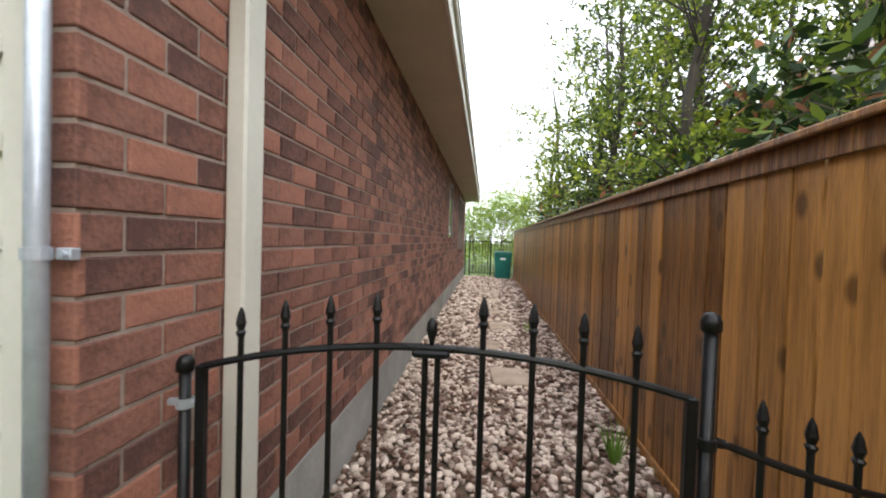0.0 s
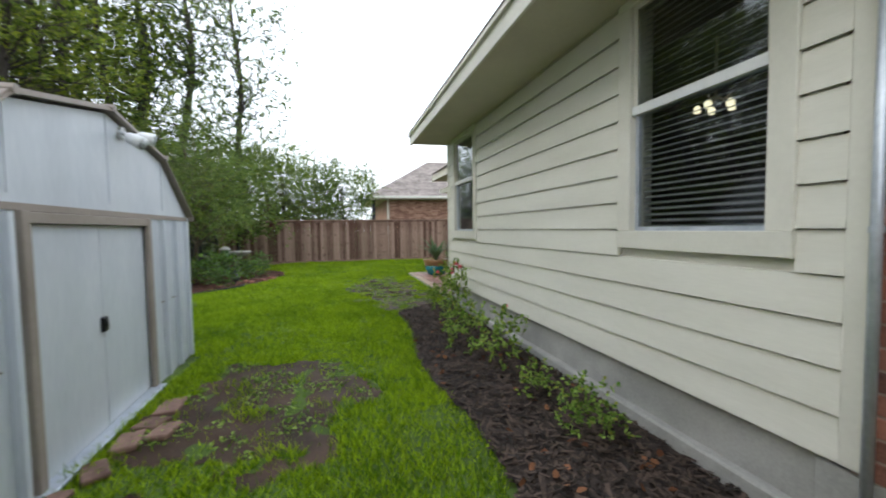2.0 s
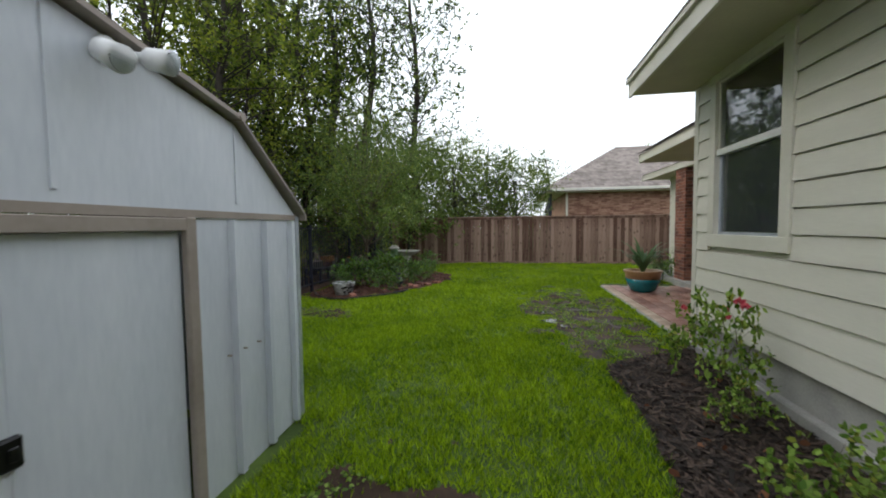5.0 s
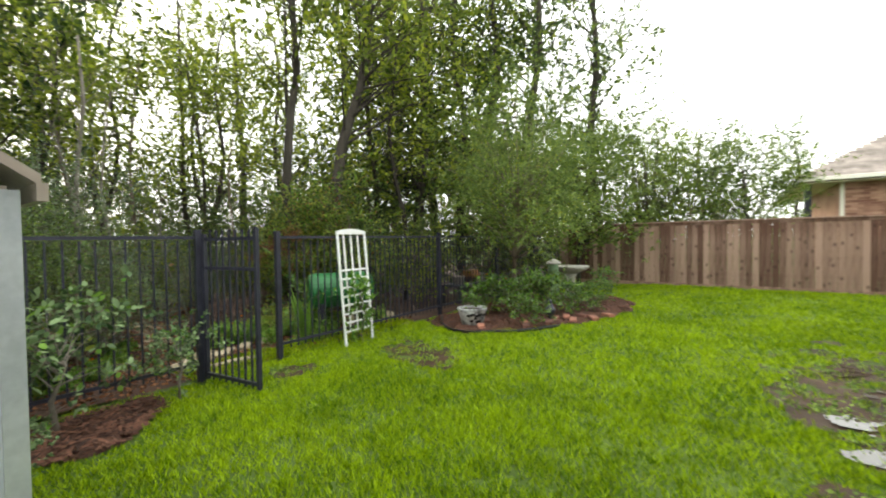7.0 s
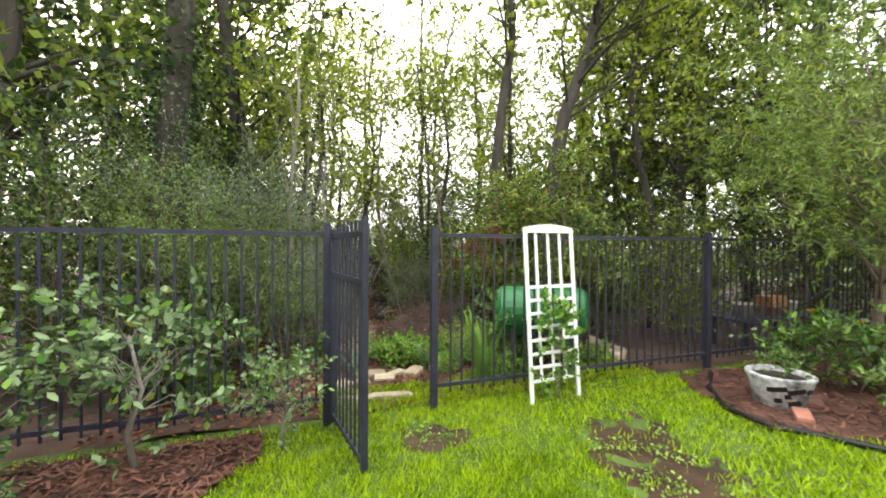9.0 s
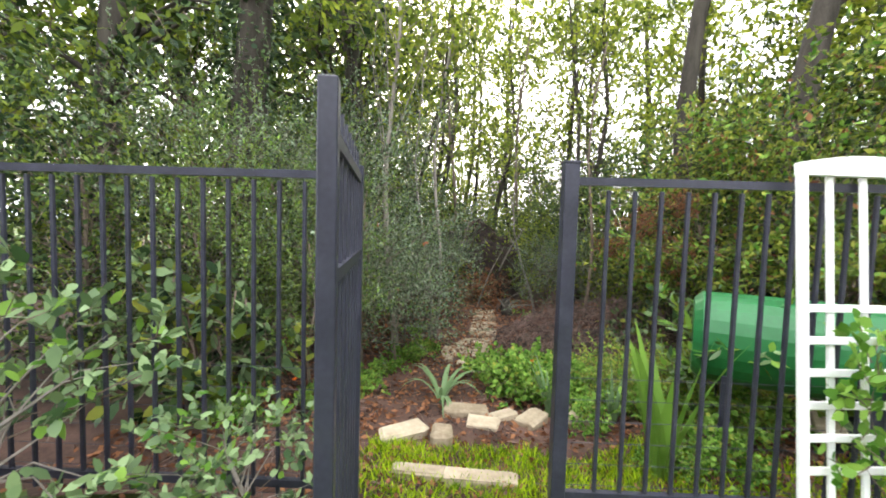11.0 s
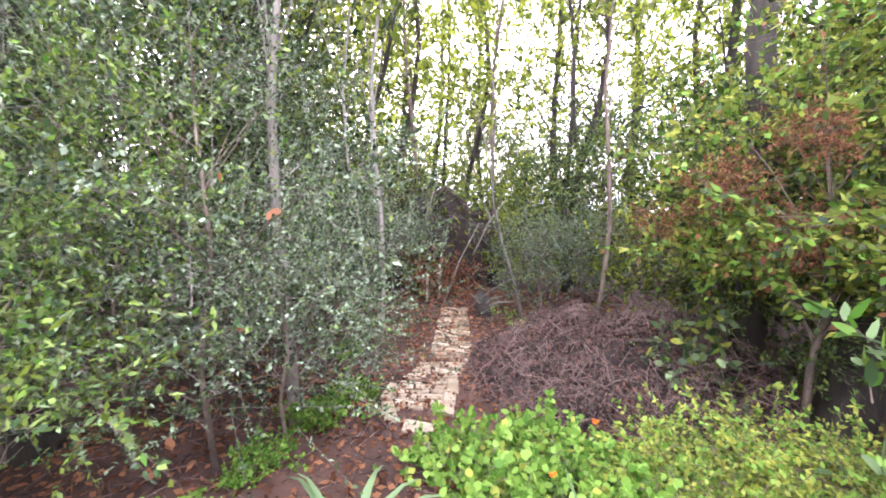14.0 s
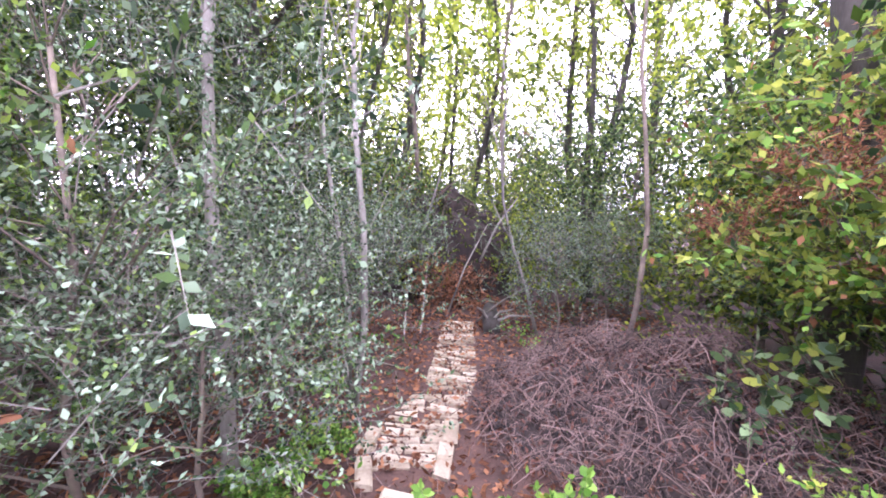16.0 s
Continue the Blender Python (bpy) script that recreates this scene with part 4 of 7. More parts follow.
# ---- white trellis ----
tre = thing("trellis", "white painted wooden trellis leaning on the steel fence", "trellis", at=(-9.19, -6.16, -0.1))
tre.rotation_euler = (radians(5), 0, radians(4))
tw, th = 0.29, 1.74
for x in (-tw, tw):
    part("upright", Shape().box(x - 0.02, -0.012, 0, x + 0.02, 0.012, th - 0.02, 0.003), WHITE_PAINT, tre)
for x in (-0.15, 0.0, 0.15):
    part("slat", Shape().box(x - 0.016, -0.026, 0.2, x + 0.016, -0.013, th - 0.05, 0.003), WHITE_PAINT, tre)
for i in range(8):
    z = 0.2 + i * 0.132
    part("slat", Shape().box(-tw + 0.021, -0.012, z, tw - 0.021, 0.001, z + 0.032, 0.003), WHITE_PAINT, tre)
n = 8
for i in range(1):
    o = [(-tw - 0.02, th - 0.05), (tw + 0.02, th - 0.05)] + [(tw + 0.02 - (2 * tw + 0.04) * k / n, th + 0.035 * math.sin(math.pi * k / n)) for k in range(n + 1)]
    part("top_rail", Shape().prism(o, "y", -0.014, 0.014), WHITE_PAINT, tre)

# ---- pots, bird bath, lantern, ornaments ----
TEAL = material("teal_glaze", (0.008, 0.1, 0.12), (0.02, 0.2, 0.23), scale=4, fine=30, rough=0.2, bump=0.03)
TANPOT = material("tan_glaze", (0.22, 0.12, 0.05), (0.4, 0.25, 0.13), scale=4, fine=30, rough=0.35, bump=0.05)
STONE = material("pale_cast_stone", (0.3, 0.29, 0.26), (0.55, 0.53, 0.49), scale=6, fine=50, rough=0.9, bump=0.3, vary=0.3)
WHITEPOT = material("worn_white_pot", (0.1, 0.1, 0.1), (0.66, 0.67, 0.67), scale=16, fine=30, rough=0.8, bump=0.2, stains=1.0, stain=(0.03, 0.03, 0.03))
pot = thing("plant_pot", "large round pot glazed teal below and tan above", "pot", at=(-11.55, 1.5, 0.058))
part("bowl", Shape().lathe(0, 0, [(0.2, 0), (0.26, 0.04), (0.33, 0.2), (0.35, 0.29)], 24), TEAL, pot, smooth=True)
part("rim", Shape().lathe(0, 0, [(0.351, 0.291), (0.36, 0.4), (0.39, 0.44), (0.39, 0.47), (0.34, 0.47), (0.33, 0.42)], 24), TANPOT, pot, smooth=True)
wp = thing("worn_pot", "worn white pot with flaking paint in the round bed", "pot", at=(-11.1, -5.3, -0.06))
part("bowl", Shape().lathe(0, 0, [(0.17, 0), (0.2, 0.02), (0.255, 0.26), (0.27, 0.29), (0.27, 0.31), (0.23, 0.31), (0.22, 0.25)], 22, 0.015), WHITEPOT, wp, smooth=True)
for k, (an, z, w) in enumerate(((0.35, 0.2, 0.05), (0.62, 0.215, 0.035), (0.95, 0.195, 0.045), (1.25, 0.21, 0.03), (0.5, 0.1, 0.03), (1.05, 0.09, 0.05), (1.6, 0.2, 0.04), (0.8, 0.15, 0.025))):
    rr = 0.2 + 0.055 * (z - 0.02) / 0.24 + 0.001
    fl = part("flaked_patch", Shape().box(-w, -0.004, -0.022, w, 0.004, 0.022, 0.003), BLACK_METAL, wp)
    fl.matrix_basis = pose(rr * math.cos(an), rr * math.sin(an), z, 0, 12, math.degrees(an) - 90)
part("soil", Shape().lathe(0, 0, [(0.2, 0.255), (0.21, 0.27)], 16), MULCH, wp)
bath = thing("bird_bath", "pale cast-stone bird bath with a scalloped bowl", "bird bath", at=(-14.9, -4.75, 0))
part("pedestal", Shape().lathe(0, 0, [(0.2, 0), (0.2, 0.06), (0.12, 0.1), (0.09, 0.3), (0.1, 0.5), (0.16, 0.6)], 16), STONE, bath, smooth=True)
part("bowl", Shape().lathe(0, 0, [(0.15, 0.6), (0.36, 0.68), (0.43, 0.74), (0.44, 0.78), (0.38, 0.77), (0.1, 0.7)], 24, 0.03), STONE, bath)
lan = thing("garden_lantern", "green metal garden lantern with a white cap", "lantern", at=(-14.5, -5.05, 0))
part("body", Shape().lathe(0, 0, [(0.13, 0), (0.13, 0.6), (0.12, 0.85)], 12), material("sage_green_metal", (0.1, 0.17, 0.09), (0.18, 0.28, 0.15), rough=0.5), lan)
part("cap", Shape().lathe(0, 0, [(0.17, 0.85), (0.18, 0.88), (0.08, 0.95), (0.02, 0.97)], 12), STONE, lan)
rooster = part("bird_figurine", Shape().lathe(0, 0, [(0.05, 0), (0.02, 0.05), (0.02, 0.12), (0.09, 0.17), (0.1, 0.24), (0.06, 0.3), (0.035, 0.35), (0.045, 0.39), (0.01, 0.43)], 12).prism([(-0.08, 0.2), (-0.2, 0.34), (-0.16, 0.18)], "y", -0.02, 0.02), DARK_METAL, smooth=False)
tagged(rooster, "dark metal bird figurine on the bed edge", "ornament")
rooster.matrix_basis = pose(-11.9, -4.15, -0.04, 0, 0, 40)
for i, (x, y) in enumerate(((-11.6, -4.05), (-11.95, -3.75), (-12.3, -3.5), (-12.7, -3.35), (-11.2, -4.3), (-10.9, -5.0), (-11.35, -5.15), (-12.2, -3.95), (-12.45, -3.75), (-11.75, -4.3), (-11.45, -4.45), (-12.05, -4.1))):
    o = part("edging_brick", Shape().box(-0.13, -0.06, 0, 0.13, 0.06, 0.06, 0.008), BRICK)
    tagged(o, "loose old red brick edging the round bed", "brick", "bricks round the bed")
    o.matrix_basis = pose(x, y, ground_z(x, y) + 0.02, random.uniform(-4, 4), random.uniform(-4, 4), 35 + random.uniform(-25, 25))

bed_rim = [(-11.46, -6.24), (-10.9, -5.85), (-10.52, -5.4), (-10.47, -5.0), (-10.68, -4.6), (-10.8, -4.33), (-11.1, -4.05), (-11.6, -3.75)]
rim_pts = []
for (xa, ya), (xb, yb) in zip(bed_rim, bed_rim[1:]):
    rim_pts += [(xa + (xb - xa) * k / 4, ya + (yb - ya) * k / 4) for k in range(4)]
tagged(part("bed_edging", Shape().tube([(x, y, ground_z(x, y) + 0.035) for x, y in rim_pts], 0.028, 8), BLACK_METAL, smooth=True), "dark curved plastic edging round the mulch bed", "edging")

# small pot by the house corner and a black garden trellis behind it
sp = thing("small_pot", "small terracotta pot on the patio by the house wall", "pot", at=(-8.2, 1.75, 0.06))
part("bowl", Shape().lathe(0, 0, [(0.09, 0), (0.14, 0.22), (0.155, 0.23), (0.155, 0.27), (0.12, 0.27), (0.11, 0.2)], 16), TANPOT, sp, smooth=True)
gt = thing("garden_trellis", "low black wire garden trellis beside the porch column", "trellis", at=(-13.0, 2.3, 0.02))
for i in range(6):
    x = -0.3 + i * 0.12
    part("bar", Shape().tube([(x, 0, 0), (x, 0, 0.85 + 0.12 * math.sin(i))], 0.007, 6), BLACK_METAL, gt)
for z in (0.25, 0.7):
    part("bar", Shape().tube([(-0.32, 0, z), (0.32, 0, z)], 0.007, 6), BLACK_METAL, gt)

# chandelier seen in the window
chn = thing("chandelier", "small chandelier with glowing white and amber glass shades", "lamp", at=(-2.48, 1.75, 2.42))
chn.scale = (0.65, 0.65, 0.8)
GLOW = bpy.data.materials.new("lit_shade")
GLOW.use_nodes = True
GLOW.node_tree.nodes["Principled BSDF"].inputs["Base Color"].default_value = (0.8, 0.75, 0.6, 1)
GLOW.node_tree.nodes["Principled BSDF"].inputs["Emission Color"].default_value = (1, 0.85, 0.55, 1)
GLOW.node_tree.nodes["Principled BSDF"].inputs["Emission Strength"].default_value = 1.1
part("stem", Shape().tube([(0, 0, 0.1), (0, 0, 0.75)], 0.012, 8), SHED_TAN, chn)
for k in range(5):
    a = k * 2 * math.pi / 5
    arm = part("arm", Shape().tube([(0, 0, 0.15), (0.12 * math.cos(a), 0.12 * math.sin(a), 0.08), (0.2 * math.cos(a), 0.2 * math.sin(a), 0.12)], 0.01, 6), SHED_TAN, chn)
    part("shade", Shape().lathe(0.2 * math.cos(a), 0.2 * math.sin(a), [(0.02, -0.01), (0.042, 0.0), (0.045, 0.04), (0.02, 0.07)], 12), GLOW, arm, smooth=True)

# green bin beyond the fence, black drums
gb = thing("compost_bin", "green plastic barrel-shaped compost bin beyond the fence", "bin", at=(-9.7, -7.22, -0.15))
gb.rotation_euler = (0, 0, math.radians(-30))
part("drum", Shape().tube([(-0.55, 0, 0.76), (-0.5, 0, 0.76), (0.5, 0, 0.76), (0.55, 0, 0.76)], [0.26, 0.31, 0.31, 0.26], 24), GREEN_PLASTIC, gb)
for x in (-0.35, 0.35):
    for y in (-0.225, 0.225):
        part("leg", Shape().box(x - 0.03, y - 0.025, 0, x + 0.03, y + 0.025, 0.55), DARK_METAL, gb)

# low dark table beyond the fence with a small birdhouse on it
pt = thing("garden_table", "low dark weathered garden table beyond the steel fence", "table", at=(-13.8, -7.1, ground_z(-13.8, -7.1)))
TZ = 0.36 - ground_z(-13.8, -7.1)
part("tabletop", Shape().box(-0.85, -0.3, TZ - 0.05, 0.85, 0.3, TZ, 0.012), DARK_METAL, pt)
for x in (-0.75, 0.75):
    for y in (-0.24, 0.24):
        part("leg", Shape().box(x - 0.03, y - 0.03, 0, x + 0.03, y + 0.03, TZ - 0.052, 0.006), DARK_METAL, pt)
bh = thing("birdhouse", "small dark birdhouse with an orange-brown roof on the table", "birdhouse", at=(-13.88, -7.05, 0.36))
part("body", Shape().box(-0.15, -0.1, 0, 0.15, 0.1, 0.16, 0.008), OLD_CEDAR, bh)
part("roof", Shape().prism([(-0.17, 0.15), (0.17, 0.15), (0.1, 0.31), (-0.1, 0.31)], "x", -0.21, 0.21), CEDAR, bh)
part("entrance", Shape().tube([(0, 0.1, 0.08), (0, 0.108, 0.08)], 0.025, 10), BLACK_METAL, bh)
for x in (-14.35, -13.35):
    ub = part("flower_tub", Shape().lathe(0, 0, [(0.11, 0), (0.16, 0.17), (0.175, 0.18), (0.175, 0.2), (0.13, 0.2), (0.12, 0.16)], 16), STONE if x < -14 else SHED_TAN, smooth=True)
    tagged(ub, "small pale tub standing on the dark table", "tub", "tubs on the table")
    ub.location = (x, -7.1, 0.36)

# ---- neighbour behind the back fence ----
nb = thing("neighbour_house", "single-storey tan brick house with a grey hip roof", "house", at=(0, 0, 0))
part("wall", Shape().box(-32, 1.5, 0, -24.2, 16, 3.5), TAN_BRICK, nb)
NX, NY0 = -23.6, 0.4
part("roof", Shape().add([(NX, NY0, 3.42), (NX, 17, 3.42), (-33, NY0, 3.42), (-33, 17, 3.42), (-28, 5.0, 6.2), (-28, 12.5, 6.2)], [(0, 1, 5, 4), (2, 0, 4), (3, 2, 4, 5), (1, 3, 5)]), SHINGLE, nb)
part("gutter", Shape().box(NX - 0.02, NY0, 3.3, NX + 0.1, 17, 3.43, 0.01), TRIM, nb)
part("fascia", Shape().box(-33, NY0 - 0.02, 3.25, NX, NY0 + 0.04, 3.42), BLACK_METAL, nb)
part("soffit", Shape().box(-33, NY0 + 0.04, 3.24, NX - 0.02, 17, 3.27), SOFFIT, nb)
part("downspout", Shape().box(-24.19, 1.52, 0, -24.1, 1.62, 3.24), TRIM, nb)
part("porch_post", Shape().box(-24.5, 0.62, 0, -24.3, 0.82, 3.24), DARK_METAL, nb)
row = Shape()
for c in range(12, 40):
    for k in range(48):
        y = 1.52 + k * 0.3 + (0.15 if c % 2 else 0)
        row.box(-24.199, y, c * 0.085, -24.18, y + 0.285, c * 0.085 + 0.072)
part("brickwork", row, TAN_BRICK, nb, kind="stuff")
shg = Shape()
for k in range(22):
    f0 = k / 22
    xa, za = NX + (-28 - NX) * f0, 3.42 + 2.78 * f0
    ya, yb = NY0 + 4.6 * f0, 17 - 4.5 * f0
    n = int((yb - ya) / 0.45)
    for j in range(n):
        y0 = ya + (yb - ya) * j / n
        y1 = ya + (yb - ya) * (j + 0.96) / n
        shg.add([(xa + 0.02, y0, za + 0.015), (xa + 0.02, y1, za + 0.015), (xa - 0.2, y1, za + 0.148), (xa - 0.2, y0, za + 0.148)], [(0, 1, 2, 3)])
part("shingle_course", shg, SHINGLE, nb, kind="stuff")

# pale house beyond the passage fence
PALE = material("pale_house_siding", (0.6, 0.6, 0.58), (0.75, 0.75, 0.73), scale=2, rough=0.7)
nh = thing("pale_house", "pale two-storey house half hidden by trees", "house", at=(0, 0, 0))
part("wall", Shape().box(9.0, 6.0, 0, 15, 18, 5.8), PALE, nh)
part("roof", Shape().add([(8.4, 5.4, 5.8), (8.4, 18.6, 5.8), (15.6, 5.4, 5.8), (15.6, 18.6, 5.8), (12, 9, 8.3), (12, 15, 8.3)], [(0, 1, 5, 4), (2, 0, 4), (3, 2, 4, 5), (1, 3, 5)]), SHINGLE, nh)
for y in (7.5, 10.5, 13.5):
    w = part("window", Shape().box(8.95, y, 3.6, 9.0, y + 1.1, 5.0), GLASS_DARK, nh)
    part("frame", Shape().box(8.93, y - 0.08, 3.52, 8.97, y + 1.18, 3.6).box(8.93, y - 0.08, 5.0, 8.97, y + 1.18, 5.08).box(8.93, y + 0.5, 3.6, 8.97, y + 0.58, 5.0), WHITE_PAINT, w)

for x, y in ((-0.42, 1.62), (-0.36, 1.95)):
    v = thing("valve_box_lid", "round green plastic valve box lid in the gravel", "lid", at=(x, y, 0.03), group="valve box lids")
    part("lid", Shape().lathe(0, 0, [(0.1, -0.03), (0.105, 0.02), (0.095, 0.03), (0.02, 0.033)], 18), GREEN_PLASTIC, v, smooth=True)
OLD_STONE = material("reddish_brown_stone", (0.09, 0.05, 0.038), (0.26, 0.16, 0.12), scale=6, fine=40, rough=0.8, bump=0.4, vary=0.5)
for x, y, a, b, r in ((-2.95, -2.78, 0.14, 0.08, 10), (-3.2, -2.74, 0.1, 0.09, -20), (-2.6, -2.8, 0.12, 0.07, 30), (-2.35, -2.86, 0.07, 0.06, 0), (-3.5, -2.72, 0.16, 0.09, 5), (-2.1, -2.85, 0.08, 0.06, 50), (-3.05, -2.6, 0.12, 0.08, -8)):
    o = part("flat_stone", Shape().box(-a, -b, -0.02, a, b, 0.02, 0.01), OLD_STONE)
    tagged(o, "flat broken stone set in mud before the shed", "stone", "stones before the shed")
    o.matrix_basis = pose(x, y, 0.018, 2, -2, r)
# ---- plants ----
LEAF_OAK = leaf_material("oak_leaf", (0.032, 0.058, 0.009), (0.2, 0.27, 0.04), through_light=0.52)
# sun shining through the leaves is partly put into this brighter tone
LEAF_YELLOW = leaf_material("sunlit_yellow_green_leaf", (0.08, 0.12, 0.01), (0.36, 0.42, 0.045), through_light=0.55)
LEAF_DEEP = leaf_material("deep_green_leaf", (0.014, 0.032, 0.012), (0.08, 0.13, 0.045), through_light=0.18)
LEAF_FINE = leaf_material("feathery_leaf", (0.06, 0.105, 0.025), (0.23, 0.32, 0.085))
LEAF_HOLLY = leaf_material("small_grey_green_leaf", (0.025, 0.045, 0.024), (0.27, 0.35, 0.23), rough=0.58, through_light=0.15)
LEAF_HERB = leaf_material("bright_herb_leaf", (0.065, 0.165, 0.018), (0.25, 0.42, 0.075), through_light=0.4)
LEAF_GOLD = leaf_material("golden_green_leaf", (0.1, 0.15, 0.02), (0.4, 0.43, 0.08), through_light=0.45)
LEAF_SHRUB = leaf_material("grey_green_broad_leaf", (0.04, 0.08, 0.03), (0.24, 0.34, 0.16), rough=0.4, through_light=0.2)
LEAF_ROSE = leaf_material("rose_leaf", (0.08, 0.16, 0.02), (0.32, 0.46, 0.09))
LEAF_DEAD = leaf_material("dead_brown_leaf", (0.1, 0.04, 0.02), (0.34, 0.16, 0.08), rough=0.8)
LEAF_STRAP = leaf_material("strap_leaf", (0.06, 0.12, 0.05), (0.2, 0.3, 0.14), rough=0.35)
BAMBOO = leaf_material("lime_bamboo_leaf", (0.1, 0.19, 0.03), (0.4, 0.52, 0.12), through_light=0.5)
PINK = leaf_material("pink_petal", (0.55, 0.06, 0.1), (0.8, 0.2, 0.24), rough=0.5)
ORANGE = leaf_material("orange_petal", (0.6, 0.12, 0.01), (0.9, 0.3, 0.03), rough=0.5)

# one leaf outline in its own plane: along x, six corners, folded a little along the middle
LEAF6 = np.array([(0, 0, 0), (0.35, 0.5, 0.1), (0.75, 0.36, 0.08), (1, 0, 0), (0.75, -0.36, 0.08), (0.35, -0.5, 0.1)])


def rot_to(d, rng):
    """Random frame whose x axis is d, for many directions at once: (n, 3, 3), columns x, y, z."""
    d = d / np.maximum(np.linalg.norm(d, axis=1, keepdims=True), 1e-9)
    r = rng.normal(size=d.shape)
    r[:, 2] += 1.2
    y = np.cross(r, d)
    y /= np.maximum(np.linalg.norm(y, axis=1, keepdims=True), 1e-9)
    return np.stack([d, y, np.cross(d, y)], 2)


def leaves_mesh(name, pos, d, length, width, mat, rng, corners=4):
    """One mesh of many leaves: at pos, pointing along d."""
    out = LEAF6 if corners == 6 else np.array([(0, 0, 0), (0.45, 0.5, 0.08), (1, 0, 0), (0.45, -0.5, 0.08)])
    n, k = len(pos), len(out)
    L = length * rng.uniform(0.6, 1.25, n)
    W = width * rng.uniform(0.7, 1.2, n)
    R = rot_to(d, rng)
    loc = out[None] * np.stack([L, W, W], 1)[:, None]
    V = np.einsum("nij,nkj->nki", R, loc) + pos[:, None]
    me = bpy.data.meshes.new(name)
    me.vertices.add(n * k)
    me.vertices.foreach_set("co", V.astype(np.float32).ravel())
    me.loops.add(n * k)
    me.loops.foreach_set("vertex_index", np.arange(n * k, dtype=np.int32))
    me.polygons.add(n)
    me.polygons.foreach_set("loop_start", np.arange(0, n * k, k, dtype=np.int32))
    me.update(calc_edges=True)
    me.materials.append(mat)
    return me


def plant(name, label, category, rng, base, stem, limbs, ends, leaf, mats, bark=BARK, per_end=10, spread=0.25, twig=0.5, twig_leaves=12, droop=0.0, r0=0.1, r1=0.03, out=None, group="", corners=4, side_n=6, limb_from=0.45, limb_r=0.35, flat=0.7, twig_mat=None, twig_w=0.09, twig_n=260, rise=(0.55, 0.92), split=False):
    """A tree or shrub: a stem through the points `stem`, limbs to the places `ends`, and at each end a
    spread of twigs set with leaves (leaf: length, width). mats: (material, share) pairs."""
    ob = thing(name, label, category, at=base, group=group)
    st = [Vector(p) for p in stem]
    s = Shape()
    n = len(st)
    s.tube(st, [r0 + (r1 - r0) * i / (n - 1) for i in range(n)], max(side_n, 5))
    tw_pos, tw_dir, lf_pos, lf_dir = [], [], [], []
    for e in ends:
        e = Vector(e)
        f = min(0.98, max(limb_from * 0.6, (e.z - st[0].z) / (st[-1].z - st[0].z) * rng.uniform(*rise)))
        i = min(int(f * (n - 1)), n - 2)
        a = st[i].lerp(st[i + 1], f * (n - 1) - i)
        mid = a.lerp(e, 0.5) + Vector(rng.normal(size=3) * 0.08 * (e - a).length) + Vector((0, 0, 0.08 * (e - a).length))
        rr = max(0.004, (r0 + (r1 - r0) * f) * limb_r)
        limb = Shape() if split else s
        limb.tube([a, a.lerp(mid, 0.5), mid, e], [rr, rr * 0.75, rr * 0.5, rr * 0.18], 5 if rr > 0.012 else 3, caps=False)
        if split:
            part("branch", limb, bark, ob, smooth=True)
        axis = np.array((e - a).normalized())
        for _ in range(per_end):
            f2 = rng.uniform(0.35, 1.05)
            p = np.array(mid.lerp(e, (f2 - 0.35) / 0.65)) + rng.normal(size=3) * spread * np.array((1.1, 1.1, flat))
            d = axis * 0.7 + rng.normal(size=3) * 0.6 + np.array((0, 0, 0.15 - droop))
            d /= np.linalg.norm(d)
            tl = twig * rng.uniform(0.6, 1.3)
            tw_pos.append(p)
            tw_dir.append(d * tl)
    tw_pos, tw_dir = np.array(tw_pos), np.array(tw_dir)
    m = len(tw_pos)
    u = rng.uniform(0.05, 1.0, (m, twig_leaves))
    P = tw_pos[:, None] + tw_dir[:, None] * u[..., None]
    P[..., 2] -= droop * 0.35 * (u ** 2) * np.linalg.norm(tw_dir, axis=1)[:, None]
    D = tw_dir[:, None] / np.linalg.norm(tw_dir, axis=1)[:, None, None] * 0.8 + rng.normal(size=P.shape) * 0.75
    D[..., 2] -= droop * 0.5
    P, D = P.reshape(-1, 3), D.reshape(-1, 3)
    part("trunk" if r0 > 0.05 else "stem", s, bark, ob, smooth=True)
    tws = Shape()
    keep = range(0, m, max(1, m // twig_n))
    for i in keep:
        p, d = Vector(tw_pos[i]), Vector(tw_dir[i])
        w = Vector((0, 0, 1)).cross(d).normalized() * leaf[1] * twig_w
        q = p + d
        tws.add([p - w, p + w, q], [(0, 1, 2)])
        v = d.cross(w).normalized() * w.length
        tws.add([p - v, p + v, q], [(0, 1, 2)])
    part("twig", tws.mesh("twig", twig_mat or TWIG), TWIG, ob, kind="stuff")
    start = 0
    which = rng.random(len(P))
    for mat_, share in mats:
        sel = (which >= start) & (which < start + share)
        start += share
        if sel.any():
            me = leaves_mesh("crown", P[sel], D[sel], leaf[0], leaf[1], mat_, rng, corners)
            part("crown", me, mat_, ob, kind="stuff")
    return ob


def cloud(rng, n, centre, radii, shell=0.45):
    """n places in an ellipsoid, more of them near its skin."""
    v = rng.normal(size=(n, 3))
    v /= np.linalg.norm(v, axis=1, keepdims=True)
    r = (shell + (1 - shell) * rng.random(n)) ** 0.6
    return [tuple(np.array(centre) + a * b * np.array(radii)) for a, b in zip(v, r)]


